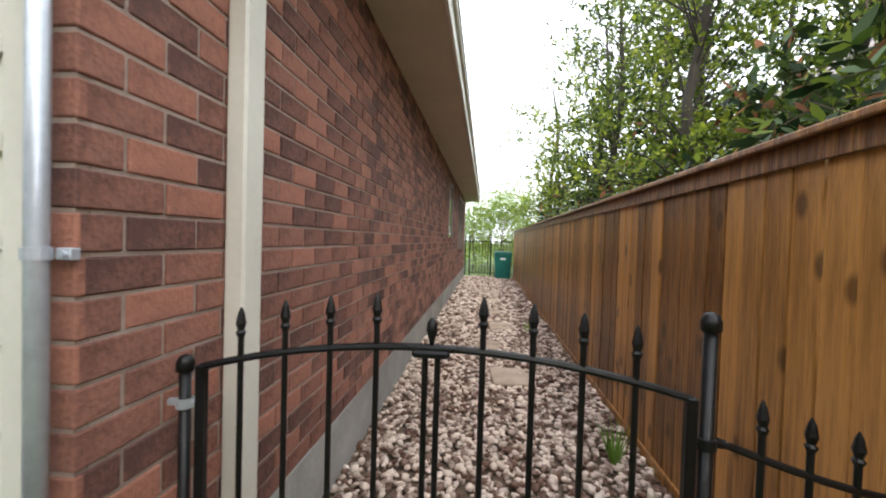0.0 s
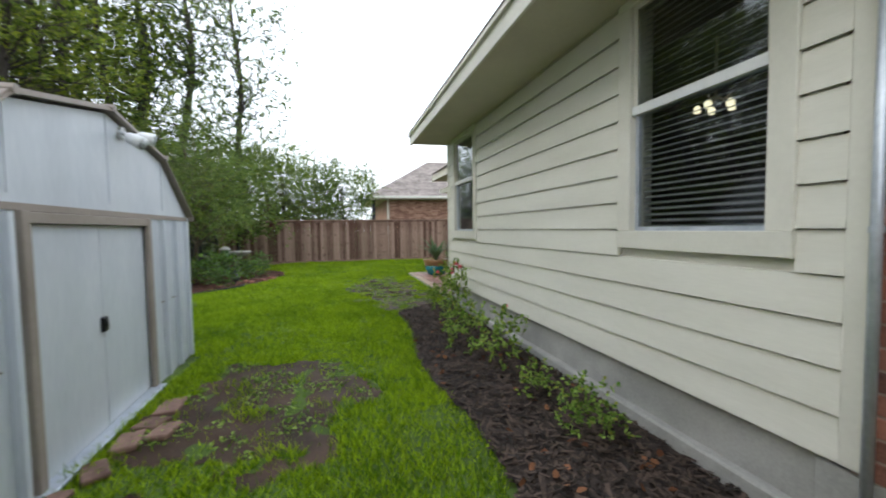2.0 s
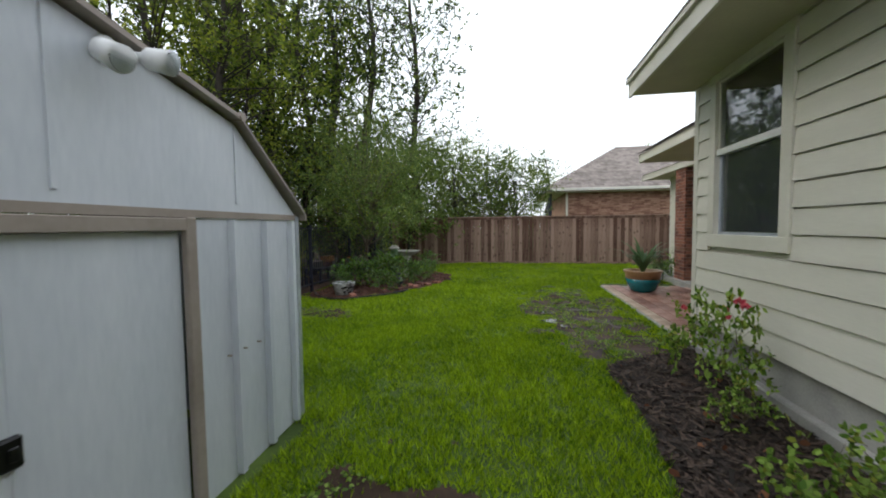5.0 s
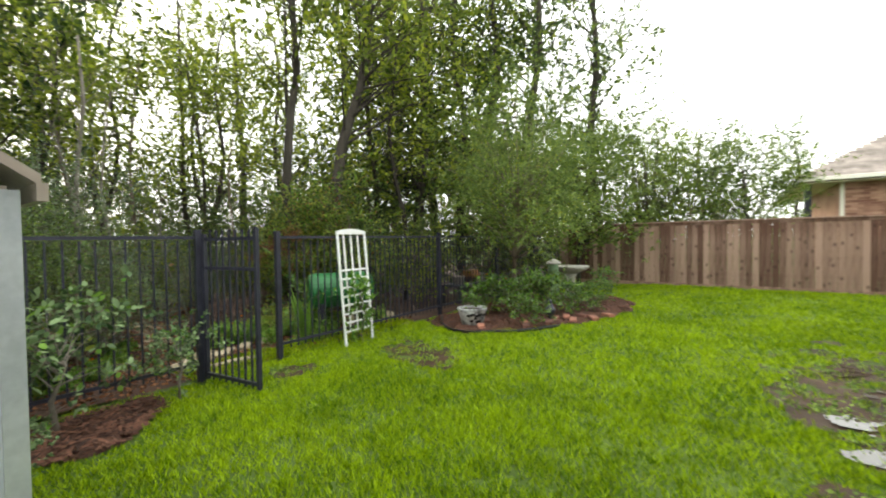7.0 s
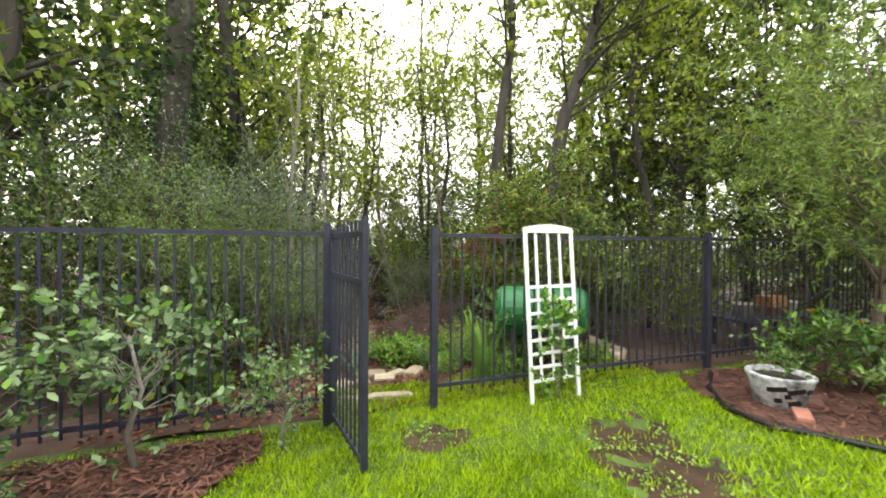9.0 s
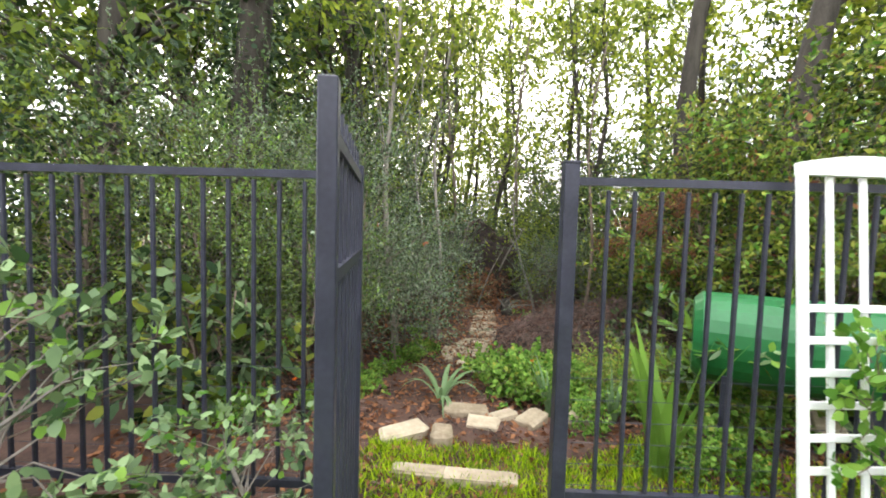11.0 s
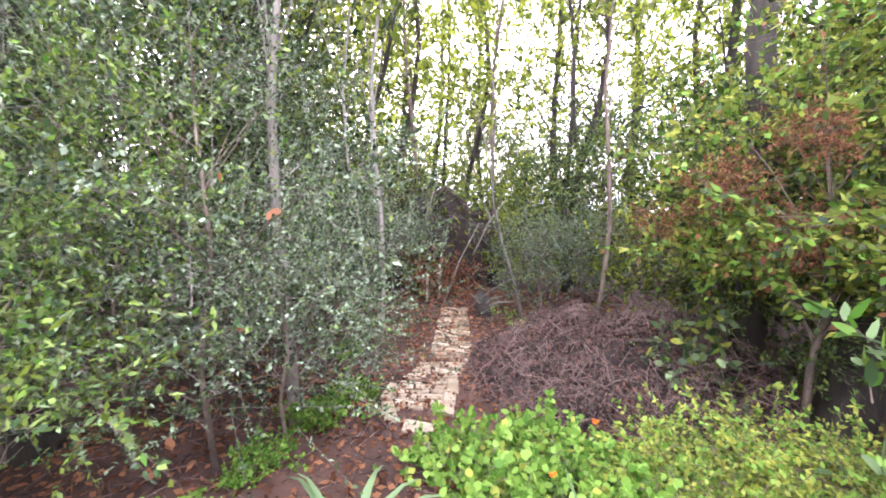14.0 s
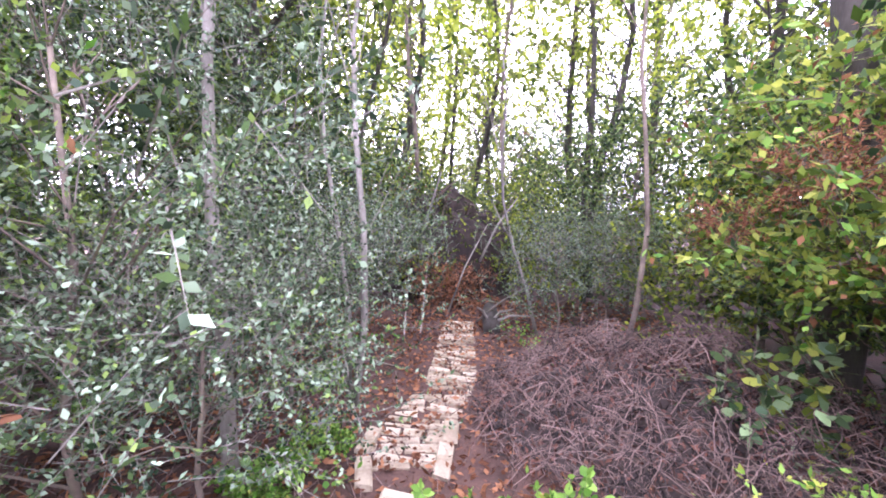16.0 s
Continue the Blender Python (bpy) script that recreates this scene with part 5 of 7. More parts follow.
# -- tall trees of the woods: a few grown once, then repeated
def tall(seed, h, r, lean, mats, lobes, name="forest_tree", label="tall woodland tree with a dark trunk and ragged crown", bark=BARK, leaf=(0.165, 0.092), per=12, tl=9, spread=0.42):
    rng = np.random.default_rng(seed)
    stem = [(lean[0] * (k / 8) ** 1.2 + 0.17 * math.sin(k * 1.1 + seed), lean[1] * (k / 8) ** 1.2 + 0.15 * math.cos(k * 1.4 + seed), h * k / 8 - (0.3 if k == 0 else 0)) for k in range(9)]
    ends = []
    for c, rad, n in lobes:
        ends += cloud(rng, n, c, rad)
    return plant(name, label, "tree", rng, (0, 0, 0), stem, 0, ends, leaf, mats, bark, per_end=per, spread=spread, twig=0.55, twig_leaves=tl, droop=0.05, r0=r, r1=r * 0.3, group="trees of the woods", side_n=9, limb_from=0.4, flat=0.4, rise=(0.68, 0.97), limb_r=0.3)


oak_mix = ((LEAF_OAK, 0.62), (LEAF_YELLOW, 0.38))
dark_mix = ((LEAF_OAK, 0.6), (LEAF_DEEP, 0.4))
T1 = tall(1, 11.5, 0.17, (-0.4, -0.3), oak_mix, [((-0.5, 0, 9.5), (2.6, 2.6, 2.3), 24), ((0.6, 0.8, 6.4), (2.4, 2.2, 1.5), 16), ((-0.6, 0.3, 4.2), (2.0, 2.0, 1.2), 13)])
T2 = tall(2, 13.0, 0.2, (0.5, 0.2), dark_mix, [((0.3, 0, 10.6), (3.0, 2.8, 2.5), 26), ((-0.6, 0.4, 7.0), (2.6, 2.4, 1.6), 18), ((0.4, 0.4, 4.4), (2.3, 2.2, 1.3), 15)])
T3 = tall(3, 9.0, 0.11, (0.3, -0.4), ((LEAF_YELLOW, 0.6), (LEAF_OAK, 0.4)), [((0.2, -0.2, 7.2), (2.0, 2.0, 1.8), 20), ((-0.3, 0.5, 4.9), (1.7, 1.7, 1.2), 14), ((0.2, 0.2, 3.0), (1.5, 1.5, 1.0), 11)])
T4 = tall(4, 10.5, 0.09, (0.6, -0.3), ((LEAF_YELLOW, 0.8), (LEAF_OAK, 0.2)), [((0.6, -0.2, 8.8), (2.4, 2.4, 1.8), 14), ((-0.7, 0.5, 6.3), (2.1, 2.1, 1.3), 10), ((0.5, 0.2, 4.3), (1.8, 1.8, 1.0), 9)], label="slim open woodland tree with sparse yellow-green leaves", per=12, tl=10, spread=0.36, leaf=(0.13, 0.072))
rng = random.Random(11)
woods = [
    (T2, -5.5, -12.4, 1.0), (T1, -4.2, -13.8, 1.1), (T2, -3.0, -9.6, 0.95), (T3, -1.2, -8.8, 1.1), (T1, 0.8, -9.8, 1.0),
    (T3, -4.6, -15.5, 1.1), (T1, -1.8, -13.0, 1.1), (T2, 2.2, -13.5, 1.0), (T4, -13.6, -9.1, 0.9), (T2, -15.4, -10.0, 1.0),
    (T4, -12.4, -13.2, 1.0), (T2, -17.3, -8.4, 0.92), (T1, -19.5, -9.5, 1.0), (T3, -16.4, -12.5, 1.1), (T4, -11.0, -16.6, 1.1),
    (T4, -12.6, -19.0, 1.1), (T3, -4.5, -18.0, 1.2), (T1, -20.5, -13.0, 1.1), (T2, -1.0, -18.0, 1.1), (T4, -6.6, -21.0, 1.1),
    (T4, -8.9, -17.6, 0.95), (T4, -7.2, -16.4, 1.0), (T4, -9.8, -21.5, 1.2), (T4, -14.2, -15.6, 1.05), (T3, -5.6, -24.0, 1.2),
    (T1, -15.4, -21.0, 1.1), (T2, -18.0, -7.2, 1.0), (T2, -20.4, -5.6, 1.0), (T2, -18.0, -16.5, 1.1), (T3, -26.0, -4.2, 0.75), (T1, 4.5, -9.5, 1.0),
    (T1, -16.6, -9.0, 1.0), (T3, -15.0, -11.6, 1.15), (T2, -17.5, -13.0, 1.1), (T4, -8.0, -24.0, 1.3), (T4, -10.6, -14.2, 0.85),
]
used = set()
for k, (src, x, y, sc) in enumerate(woods):
    m = Matrix.Translation((x, y, ground_z(x, y))) @ pose(0, 0, 0, 0, 0, 47 * k) 
    if src.name in used:
        o = copy_thing(src, m)
    else:
        used.add(src.name)
        o = src
        o.matrix_basis = m
    o.scale = (sc, sc, sc)

# two single trees just behind the fence, one leaning
def lone(base, top, r, lobes, seed, mats, label):
    rng = np.random.default_rng(seed)
    d = Vector(top) - Vector(base)
    stem = [tuple(d * (k / 7) + Vector((0.1 * math.sin(k * 2 + seed), 0.08 * math.cos(k * 1.4), 0))) for k in range(8)]
    ends = []
    for c, rad, n in lobes:
        ends += cloud(rng, n, c, rad)
    return plant("forest_tree", label, "tree", rng, base, stem, 0, ends, (0.15, 0.08), mats, BARK, per_end=11, spread=0.36, twig=0.55, twig_leaves=10, droop=0.05, flat=0.4, r0=r, r1=r * 0.35, side_n=10, limb_from=0.45, group="trees of the woods", rise=(0.7, 0.97), limb_r=0.28)


lone((-10.45, -9.05, -0.3), (-13.2, -9.4, 9.6), 0.17, [((-2.6, 0.2, 8.8), (2.8, 2.6, 1.9), 26), ((-1.6, 1.4, 6.3), (2.4, 1.8, 1.1), 14)], 21, oak_mix, "leaning oak with dark furrowed bark behind the fence")
lone((-10.3, -9.75, -0.3), (-11.1, -10.4, 10.2), 0.13, [((-0.6, -0.6, 9.4), (2.3, 2.3, 1.6), 22), ((0.7, 0.6, 6.8), (1.8, 1.8, 1.0), 10)], 22, oak_mix, "slim oak with a forked dark trunk behind the fence")

# -- understorey shrubs behind the fence
def bush(seed, h, rad, leaf, mats, n, label, name="woodland_shrub", per=9, tl=10, twig=0.42, spread=0.2, droop=0.3, bark=TWIG, r0=0.03, corners=4, group="shrubs of the woods", low=0.12, limb_r=0.5, flat=0.7, twig_mat=None, twig_w=0.09, twig_n=260):
    rng = np.random.default_rng(seed)
    ends = [p for p in cloud(rng, n, (0, 0, h * 0.55), (rad, rad, h * 0.5), 0.3)]
    ends = [(x, y, max(z, low)) for x, y, z in ends]
    stem = [(0, 0, -0.1), (0.05, 0.03, h * 0.2), (-0.04, 0.05, h * 0.4), (0.06, -0.03, h * 0.65)]
    return plant(name, label, "shrub", rng, (0, 0, 0), stem, 0, ends, leaf, mats, bark, per_end=per, spread=spread, twig=twig, twig_leaves=tl, droop=droop, r0=r0, r1=r0 * 0.4, group=group, limb_from=0.02, limb_r=limb_r, corners=corners, flat=flat, twig_mat=twig_mat, twig_w=twig_w, twig_n=twig_n)


B1 = bush(31, 3.0, 1.25, (0.085, 0.042), ((LEAF_OAK, 0.6), (LEAF_DEEP, 0.3), (LEAF_DEAD, 0.1)), 46, "dense green woodland shrub behind the fence")
B2 = bush(32, 2.4, 1.15, (0.08, 0.04), ((LEAF_YELLOW, 0.5), (LEAF_OAK, 0.5)), 42, "yellow-green woodland shrub behind the fence")
B3 = bush(33, 3.6, 1.3, (0.07, 0.035), ((LEAF_DEEP, 0.6), (LEAF_FINE, 0.4)), 50, "tall dark evergreen woodland shrub")
B4 = bush(34, 3.4, 1.25, (0.068, 0.035), ((LEAF_DEEP, 0.55), (LEAF_OAK, 0.3), (LEAF_FINE, 0.15)), 80, "dense dark thicket of the understorey", "thicket", per=10, tl=12, twig=0.4, spread=0.2, low=0.25, group="thickets of the woods")
spots = [
    (B4, -4.5, -7.75, 0.85), (B4, -3.1, -7.9, 1.0), (B1, -1.5, -7.7, 1.0), (B2, 0.4, -7.9, 1.1), (B4, -4.9, -10.2, 1.15), (B2, -3.8, -9.6, 1.1), (B4, -6.2, -12.3, 1.0),
    (B4, -5.2, -12.9, 1.3), (B4, -11.7, -9.4, 0.8), (B2, -10.6, -11.3, 0.9), (B2, -12.6, -7.9, 0.9), (B4, -13.6, -8.3, 0.75), (B1, -15.8, -7.6, 1.0), (B4, -12.0, -11.2, 1.0),
    (B4, -10.9, -10.6, 0.9), (B4, -10.5, -9.35, 0.6), (B4, -11.4, -8.3, 0.7), (B4, -10.6, -12.9, 0.95), (B4, -9.6, -14.8, 0.8), (B4, -6.9, -15.2, 0.85), (B4, -8.3, -15.9, 0.7), (B4, -16.6, -8.0, 0.9), (B4, -14.6, -10.4, 1.0),
    (B2, -17.2, -7.4, 1.05), (B3, -18.6, -7.6, 1.1), (B3, -14.4, -11.8, 1.2), (B1, -16.8, -10.4, 1.1), (B2, -7.4, -13.6, 0.7),
    (B2, -6.2, -16.0, 1.1), (B2, -11.6, -14.4, 1.1), (B1, -4.2, -14.6, 1.2),
    (B2, -8.6, -19.0, 1.2), (B1, -5.0, -20.0, 1.3), (B3, -11.8, -18.0, 1.1), (B3, -20.6, -6.2, 1.25), (B1, -22.0, -4.4, 1.35), (B2, -21.2, -8.4, 1.3), (B3, -20.4, -2.6, 1.25), (B1, -23.0, -1.8, 1.2),
    (B1, -9.5, -27.0, 2.6), (B3, -5.0, -28.0, 2.6), (B2, -7.2, -25.0, 2.1), (B1, -13.5, -25.0, 2.1), (B3, -18.0, -22.0, 2.5), (B2, -0.5, -23.0, 2.4), (B1, 3.5, -17.5, 2.4), (B3, 5.5, -12.0, 2.3), (B1, -25.5, -12.0, 2.5), (B2, -24.5, -7.5, 2.0), (B3, -15.5, -15.5, 1.5), (B2, -2.8, -17.0, 1.8), (B3, -10.6, -21.0, 1.4),
    (B1, -13.2, -13.4, 1.20), (B3, -17.8, -11.4, 1.80), (B3, -19.8, -9.6, 1.80), (B3, -18.8, -14.2, 1.90), (B1, -16.2, -17.6, 1.80), (B3, -12.6, -16.2, 1.30), (B1, -21.8, -11.2, 2.20), (B3, -2.6, -12.0, 1.80), (B3, 0.4, -13.8, 2.20), (B3, -13.8, -21.5, 1.60), 
    (B1, -2.0, -11.0, 1.2), (B3, 1.8, -10.5, 1.1),
    (B3, -15.8, -12.8, 1.8), (B1, -19.0, -18.5, 2.3), (B1, -2.0, -21.0, 2.2), (B1, -4.4, -16.8, 1.7), (B3, -17.2, -9.6, 1.5),
    (B2, -8.9, -14.3, 0.85), (B1, -7.0, -14.2, 0.85), (B2, -9.5, -13.3, 0.75), (B3, -3.2, -14.2, 1.7), (B1, -11.8, -23.5, 2.0), (B2, -8.4, -22.5, 1.9), (B2, -6.0, -18.6, 1.6), (B2, -10.4, -17.6, 1.3),
]
used = set()
for k, (src, x, y, sc) in enumerate(spots):
    m = Matrix.Translation((x, y, ground_z(x, y))) @ pose(0, 0, 0, 0, 0, 67 * k)
    if src.name in used:
        o = copy_thing(src, m)
    else:
        used.add(src.name)
        o = src
        o.matrix_basis = m
    o.scale = (sc, sc, sc)

# -- woods beyond the gate: small-leaved holly by the path, golden bush, saplings
# the LEAF_DEEP share darkens the hollies in place of inner shade
holly = ((LEAF_HOLLY, 0.5), (LEAF_DEEP, 0.38), (LEAF_FINE, 0.12))
H1 = bush(41, 2.9, 0.95, (0.027, 0.015), holly, 36, "grey-green small-leaved holly shrub beside the path", "holly_shrub", per=19, tl=26, twig=0.42, spread=0.17, droop=0.05, bark=TWIG, r0=0.02, group="hollies by the path", limb_r=0.42, flat=0.18, low=0.45, twig_mat=PALE_BARK, twig_w=0.14, twig_n=900)
H2 = bush(42, 1.7, 0.65, (0.025, 0.014), holly, 26, "low grey-green holly shrub beside the path", "holly_shrub", per=18, tl=24, twig=0.36, spread=0.22, droop=0.03, bark=TWIG, r0=0.015, group="hollies by the path", limb_r=0.42, flat=0.2, low=0.3, twig_mat=PALE_BARK, twig_w=0.14, twig_n=700)
first = {}
for k, (src, x, y, sc) in enumerate(((H1, -6.55, -8.75, 1.05), (H1, -5.95, -9.6, 1.15), (H1, -5.15, -8.5, 1.15), (H2, -6.85, -9.95, 1.0), (H2, -6.9, -8.9, 0.95), (H2, -7.05, -11.2, 1.05), (H2, -9.15, -11.6, 0.95), (H2, -9.95, -12.1, 1.05), (H1, -6.3, -10.8, 1.0), (H2, -7.2, -13.2, 1.05))):
    m = Matrix.Translation((x, y, ground_z(x, y))) @ pose(0, 0, 0, 0, 0, 83 * k)
    if src.name in first:
        o = copy_thing(src, m)
    else:
        first[src.name] = 1
        o = src
        o.matrix_basis = m
    o.scale = (sc, sc, sc)
H3 = bush(44, 2.3, 0.75, (0.032, 0.014), ((LEAF_OAK, 0.3), (LEAF_FINE, 0.35), (LEAF_HERB, 0.12), (LEAF_SHRUB, 0.23)), 24, "fresh green privet shrub with layered sprays by the gate", "privet_shrub", per=14, tl=30, twig=0.46, spread=0.15, droop=0.02, r0=0.018, group="privets by the gate", limb_r=0.42, flat=0.14, low=0.55, twig_n=500)
for k, (x, y, sc) in enumerate(((-6.28, -7.95, 0.9), (-5.3, -7.9, 1.05), (-5.4, -8.5, 1.15), (-6.1, -8.75, 0.9))):
    m = Matrix.Translation((x, y, ground_z(x, y))) @ pose(0, 0, 0, 0, 0, 97 * k)
    o = copy_thing(H3, m) if k else H3
    o.matrix_basis = m
    o.scale = (sc, sc, sc)
G1 = bush(43, 2.9, 0.95, (0.06, 0.034), ((LEAF_GOLD, 0.27), (LEAF_OAK, 0.35), (LEAF_HERB, 0.18), (LEAF_DEEP, 0.15), (LEAF_DEAD, 0.05)), 34, "golden-green vine-hung shrub with dead brown leaves", "vine_shrub", per=17, tl=15, twig=0.4, spread=0.17, droop=0.25, r0=0.025, group="vine shrubs by the path", low=1.25, flat=0.35)
for k, (x, y, sc) in enumerate(((-10.15, -8.95, 1.0), (-10.8, -8.2, 1.1), (-11.2, -9.8, 1.15), (-11.0, -11.0, 1.0))):
    m = Matrix.Translation((x, y, ground_z(x, y))) @ pose(0, 0, 0, 0, 0, 71 * k)
    o = copy_thing(G1, m) if k else G1
    o.matrix_basis = m
    o.scale = (sc, sc, sc)

# slim stems and a vine-wrapped trunk
def sapling(x, y, h, lean, r, bark, label):
    pts = [(lean[0] * f + 0.1 * math.sin(7 * f + x * 3), lean[1] * f + 0.09 * math.cos(6 * f + y * 2), h * f) for f in (0, 0.15, 0.3, 0.45, 0.6, 0.8, 1.0)]
    rng = np.random.default_rng(int(abs(x * 100 + y * 7)))
    ends = cloud(rng, 9, (lean[0], lean[1], h), (0.9, 0.9, 0.8))
    return plant("sapling", label, "tree", rng, (x, y, ground_z(x, y) - 0.05), pts, 0, ends, (0.1, 0.05), ((LEAF_YELLOW, 0.5), (LEAF_OAK, 0.5)), bark, per_end=9, spread=0.3, twig=0.5, twig_leaves=9, r0=r, r1=r * 0.4, group="saplings", limb_from=0.6, droop=0.3, split=True)


sapling(-7.2, -10.15, 4.6, (-0.1, -0.5), 0.03, PALE_BARK, "slim pale-barked sapling beside the path")
sapling(-7.12, -10.25, 4.4, (0.25, -0.6), 0.022, PALE_BARK, "slim pale-barked sapling beside the path")
sapling(-6.75, -9.25, 5.0, (0.1, -0.4), 0.045, PALE_BARK, "pale-barked young tree by the path")
sapling(-9.4, -10.6, 4.6, (-0.3, -0.3), 0.028, TWIG, "slim grey-barked sapling beside the path")
sapling(-8.95, -11.9, 3.6, (0.5, -0.4), 0.022, PALE_BARK, "slim pale-barked sapling beside the path")
sapling(-7.5, -14.0, 6.5, (0.2, -0.4), 0.05, TWIG, "slender dark-barked woodland tree")
sapling(-9.2, -16.2, 7.5, (-0.2, 0.2), 0.06, TWIG, "slender dark-barked woodland tree")
sapling(-6.4, -13.4, 6.5, (-0.9, -0.3), 0.05, BARK, "leaning dark-barked young tree")
sapling(-10.3, -13.6, 7.0, (0.3, -0.2), 0.06, BARK, "slender dark-barked woodland tree")
sapling(-8.5, -20.5, 9.0, (0.2, 0.2), 0.08, BARK, "slender dark-barked woodland tree")
old = thing("old_trunk", "dark furrowed tree trunk with a climbing vine", "tree", at=(-5.2, -9.0, -0.3))
trunk = Shape()
rings, sides = [(0.34, 0), (0.27, 0.15), (0.235, 0.45), (0.215, 1.0), (0.2, 1.6), (0.19, 2.3), (0.175, 3.2), (0.16, 4.4), (0.15, 5.8), (0.13, 7.4), (0.1, 9.5)], 22
for r, z in rings:
    for i in range(sides):
        an = 2 * math.pi * i / sides
        rr = r * (1 + 0.09 * math.sin(5 * an + 0.4 * z) + 0.05 * noise.noise((3 * math.cos(an), 3 * math.sin(an), z)))
        trunk.v.append((rr * math.cos(an) + 0.1 * math.sin(0.8 * z), rr * math.sin(an) - 0.05 * z * 0.4 + 0.05 * math.cos(1.1 * z), z))
for j in range(len(rings) - 1):
    for i in range(sides):
        q, w = j * sides + i, j * sides + (i + 1) % sides
        trunk.f.append((q, w, w + sides, q + sides))
part("trunk", trunk, BARK, old, smooth=True)
part("vine", Shape().tube([(-0.25, 0.24, 0.0), (-0.16, 0.2, 0.2), (-0.06, 0.2, 0.45), (-0.12, 0.17, 0.7), (-0.02, 0.19, 1.0), (0.08, 0.19, 1.4), (0.02, 0.2, 2.0)], 0.015, 7), TWIG, old, smooth=True)
rngo = np.random.default_rng(140)
n = 2600
an, zo = rngo.uniform(0, 2 * math.pi, n), rngo.uniform(2.2, 8.5, n)
ro = 0.17 + 0.14 * rngo.random(n) ** 1.5
pos = np.stack([ro * np.cos(an) + 0.1 * np.sin(0.8 * zo), ro * np.sin(an) - 0.02 * zo, zo], 1)
part("ivy", leaves_mesh("ivy", pos, np.stack([np.cos(an), np.sin(an), -0.6 + 0.5 * rngo.normal(size=n)], 1), 0.075, 0.06, LEAF_DEEP, rngo), LEAF_DEEP, old, kind="stuff")

# big-leaved seedling in front of the trunk
BL = bush(45, 1.0, 0.45, (0.12, 0.065), ((LEAF_SHRUB, 0.45), (LEAF_DEEP, 0.35), (LEAF_GOLD, 0.2)), 18, "broad-leaved seedling beside the old trunk", "seedling", per=4, tl=6, twig=0.2, spread=0.08, r0=0.012, corners=6, group="seedlings")
BL.matrix_basis = pose(-5.75, -7.5, -0.16)
for k, (x, y, sc) in enumerate(((-5.6, -7.4, 1.2), (-9.75, -9.5, 0.8))):
    o = copy_thing(BL, Matrix.Translation((x, y, ground_z(x, y))) @ pose(0, 0, 0, 0, 0, 100 * k))
    o.scale = (sc, sc, sc)

# low herbs, ferny sprays, straps
HB = bush(46, 0.3, 0.32, (0.046, 0.038), ((LEAF_HERB, 0.9), (LEAF_GOLD, 0.1)), 34, "bright green nettle-like herb clump", "herb_clump", per=5, tl=9, twig=0.12, spread=0.07, r0=0.006, corners=6, group="herbs beyond the gate", droop=0.0, low=0.05)
HB.matrix_basis = pose(-8.0, -8.25, -0.22)
k = 0
for x, y, sc in ((-8.35, -8.0, 0.9), (-8.3, -8.5, 1.0), (-7.95, -8.65, 0.85), (-8.65, -8.2, 0.9), (-8.55, -8.5, 0.8), (-6.6, -8.05, 0.7), (-6.35, -7.75, 0.5), (-5.9, -7.35, 0.7), (-8.5, -7.55, 0.6), (-7.15, -9.6, 0.5), (-7.0, -9.2, 0.6), (-9.0, -7.7, 0.8), (-9.6, -7.4, 0.9), (-9.1, -7.0, 0.7), (-10.4, -7.1, 0.8), (-6.95, -10.4, 0.5), (-8.8, -6.9, 0.5), (-6.8, -8.7, 0.5)):
    k += 1
    o = copy_thing(HB, Matrix.Translation((x, y, ground_z(x, y))) @ pose(0, 0, 0, 0, 0, 77 * k))
    o.scale = (sc, sc, sc)
FN = bush(47, 0.42, 0.5, (0.035, 0.02), ((LEAF_GOLD, 0.6), (LEAF_HERB, 0.4)), 44, "ferny lime-green sprawling shrub", "ferny_shrub", per=8, tl=20, twig=0.3, spread=0.08, r0=0.008, droop=0.5, group="ferny shrubs beyond the gate", low=0.1)
FN.matrix_basis = pose(-9.2, -8.25, -0.22)
for k, (x, y, sc) in enumerate(((-9.5, -8.0, 1.0), (-8.85, -8.15, 0.8), (-9.75, -7.95, 0.9), (-9.15, -7.95, 0.7))):
    o = copy_thing(FN, Matrix.Translation((x, y, ground_z(x, y))) @ pose(0, 0, 0, 0, 0, 100 * k + 40))
    o.scale = (sc, sc, sc)


def straps(name, label, base, n, length, width, seed, mat=LEAF_STRAP, arch_=0.7, group="", up=1.0):
    """A clump of long arching leaves from one crown."""
    rng = random.Random(seed)
    ob = thing(name, label, "plant", at=base, group=group)
    for _ in range(n):
        a, L = rng.uniform(0, 2 * math.pi), length * rng.uniform(0.6, 1.15)
        reach, w = L * rng.uniform(0.4, 1.0) * arch_, width * rng.uniform(0.7, 1.2)
        s, prev = Shape(), None
        for j in range(7):
            f = j / 6
            r = 0.02 + reach * f ** 1.3
            z = L * up * (f - 0.75 * arch_ * f ** 2.4 * (reach / L + 0.3))
            ww = w * (1 - f ** 3) * (0.6 + 0.4 * math.sin(math.pi * min(f * 1.5, 1)))
            c = Vector((r * math.cos(a), r * math.sin(a), z))
            t = Vector((-math.sin(a), math.cos(a), 0)) * ww / 2
            s.v += [tuple(c - t), tuple(c + Vector((0, 0, -ww * 0.15))), tuple(c + t)]
            if j:
                b = len(s.v) - 6
                s.f += [(b, b + 1, b + 4, b + 3), (b + 1, b + 2, b + 5, b + 4)]
        part("leaf", s.mesh("leaf", mat, True), mat, ob)
    return ob


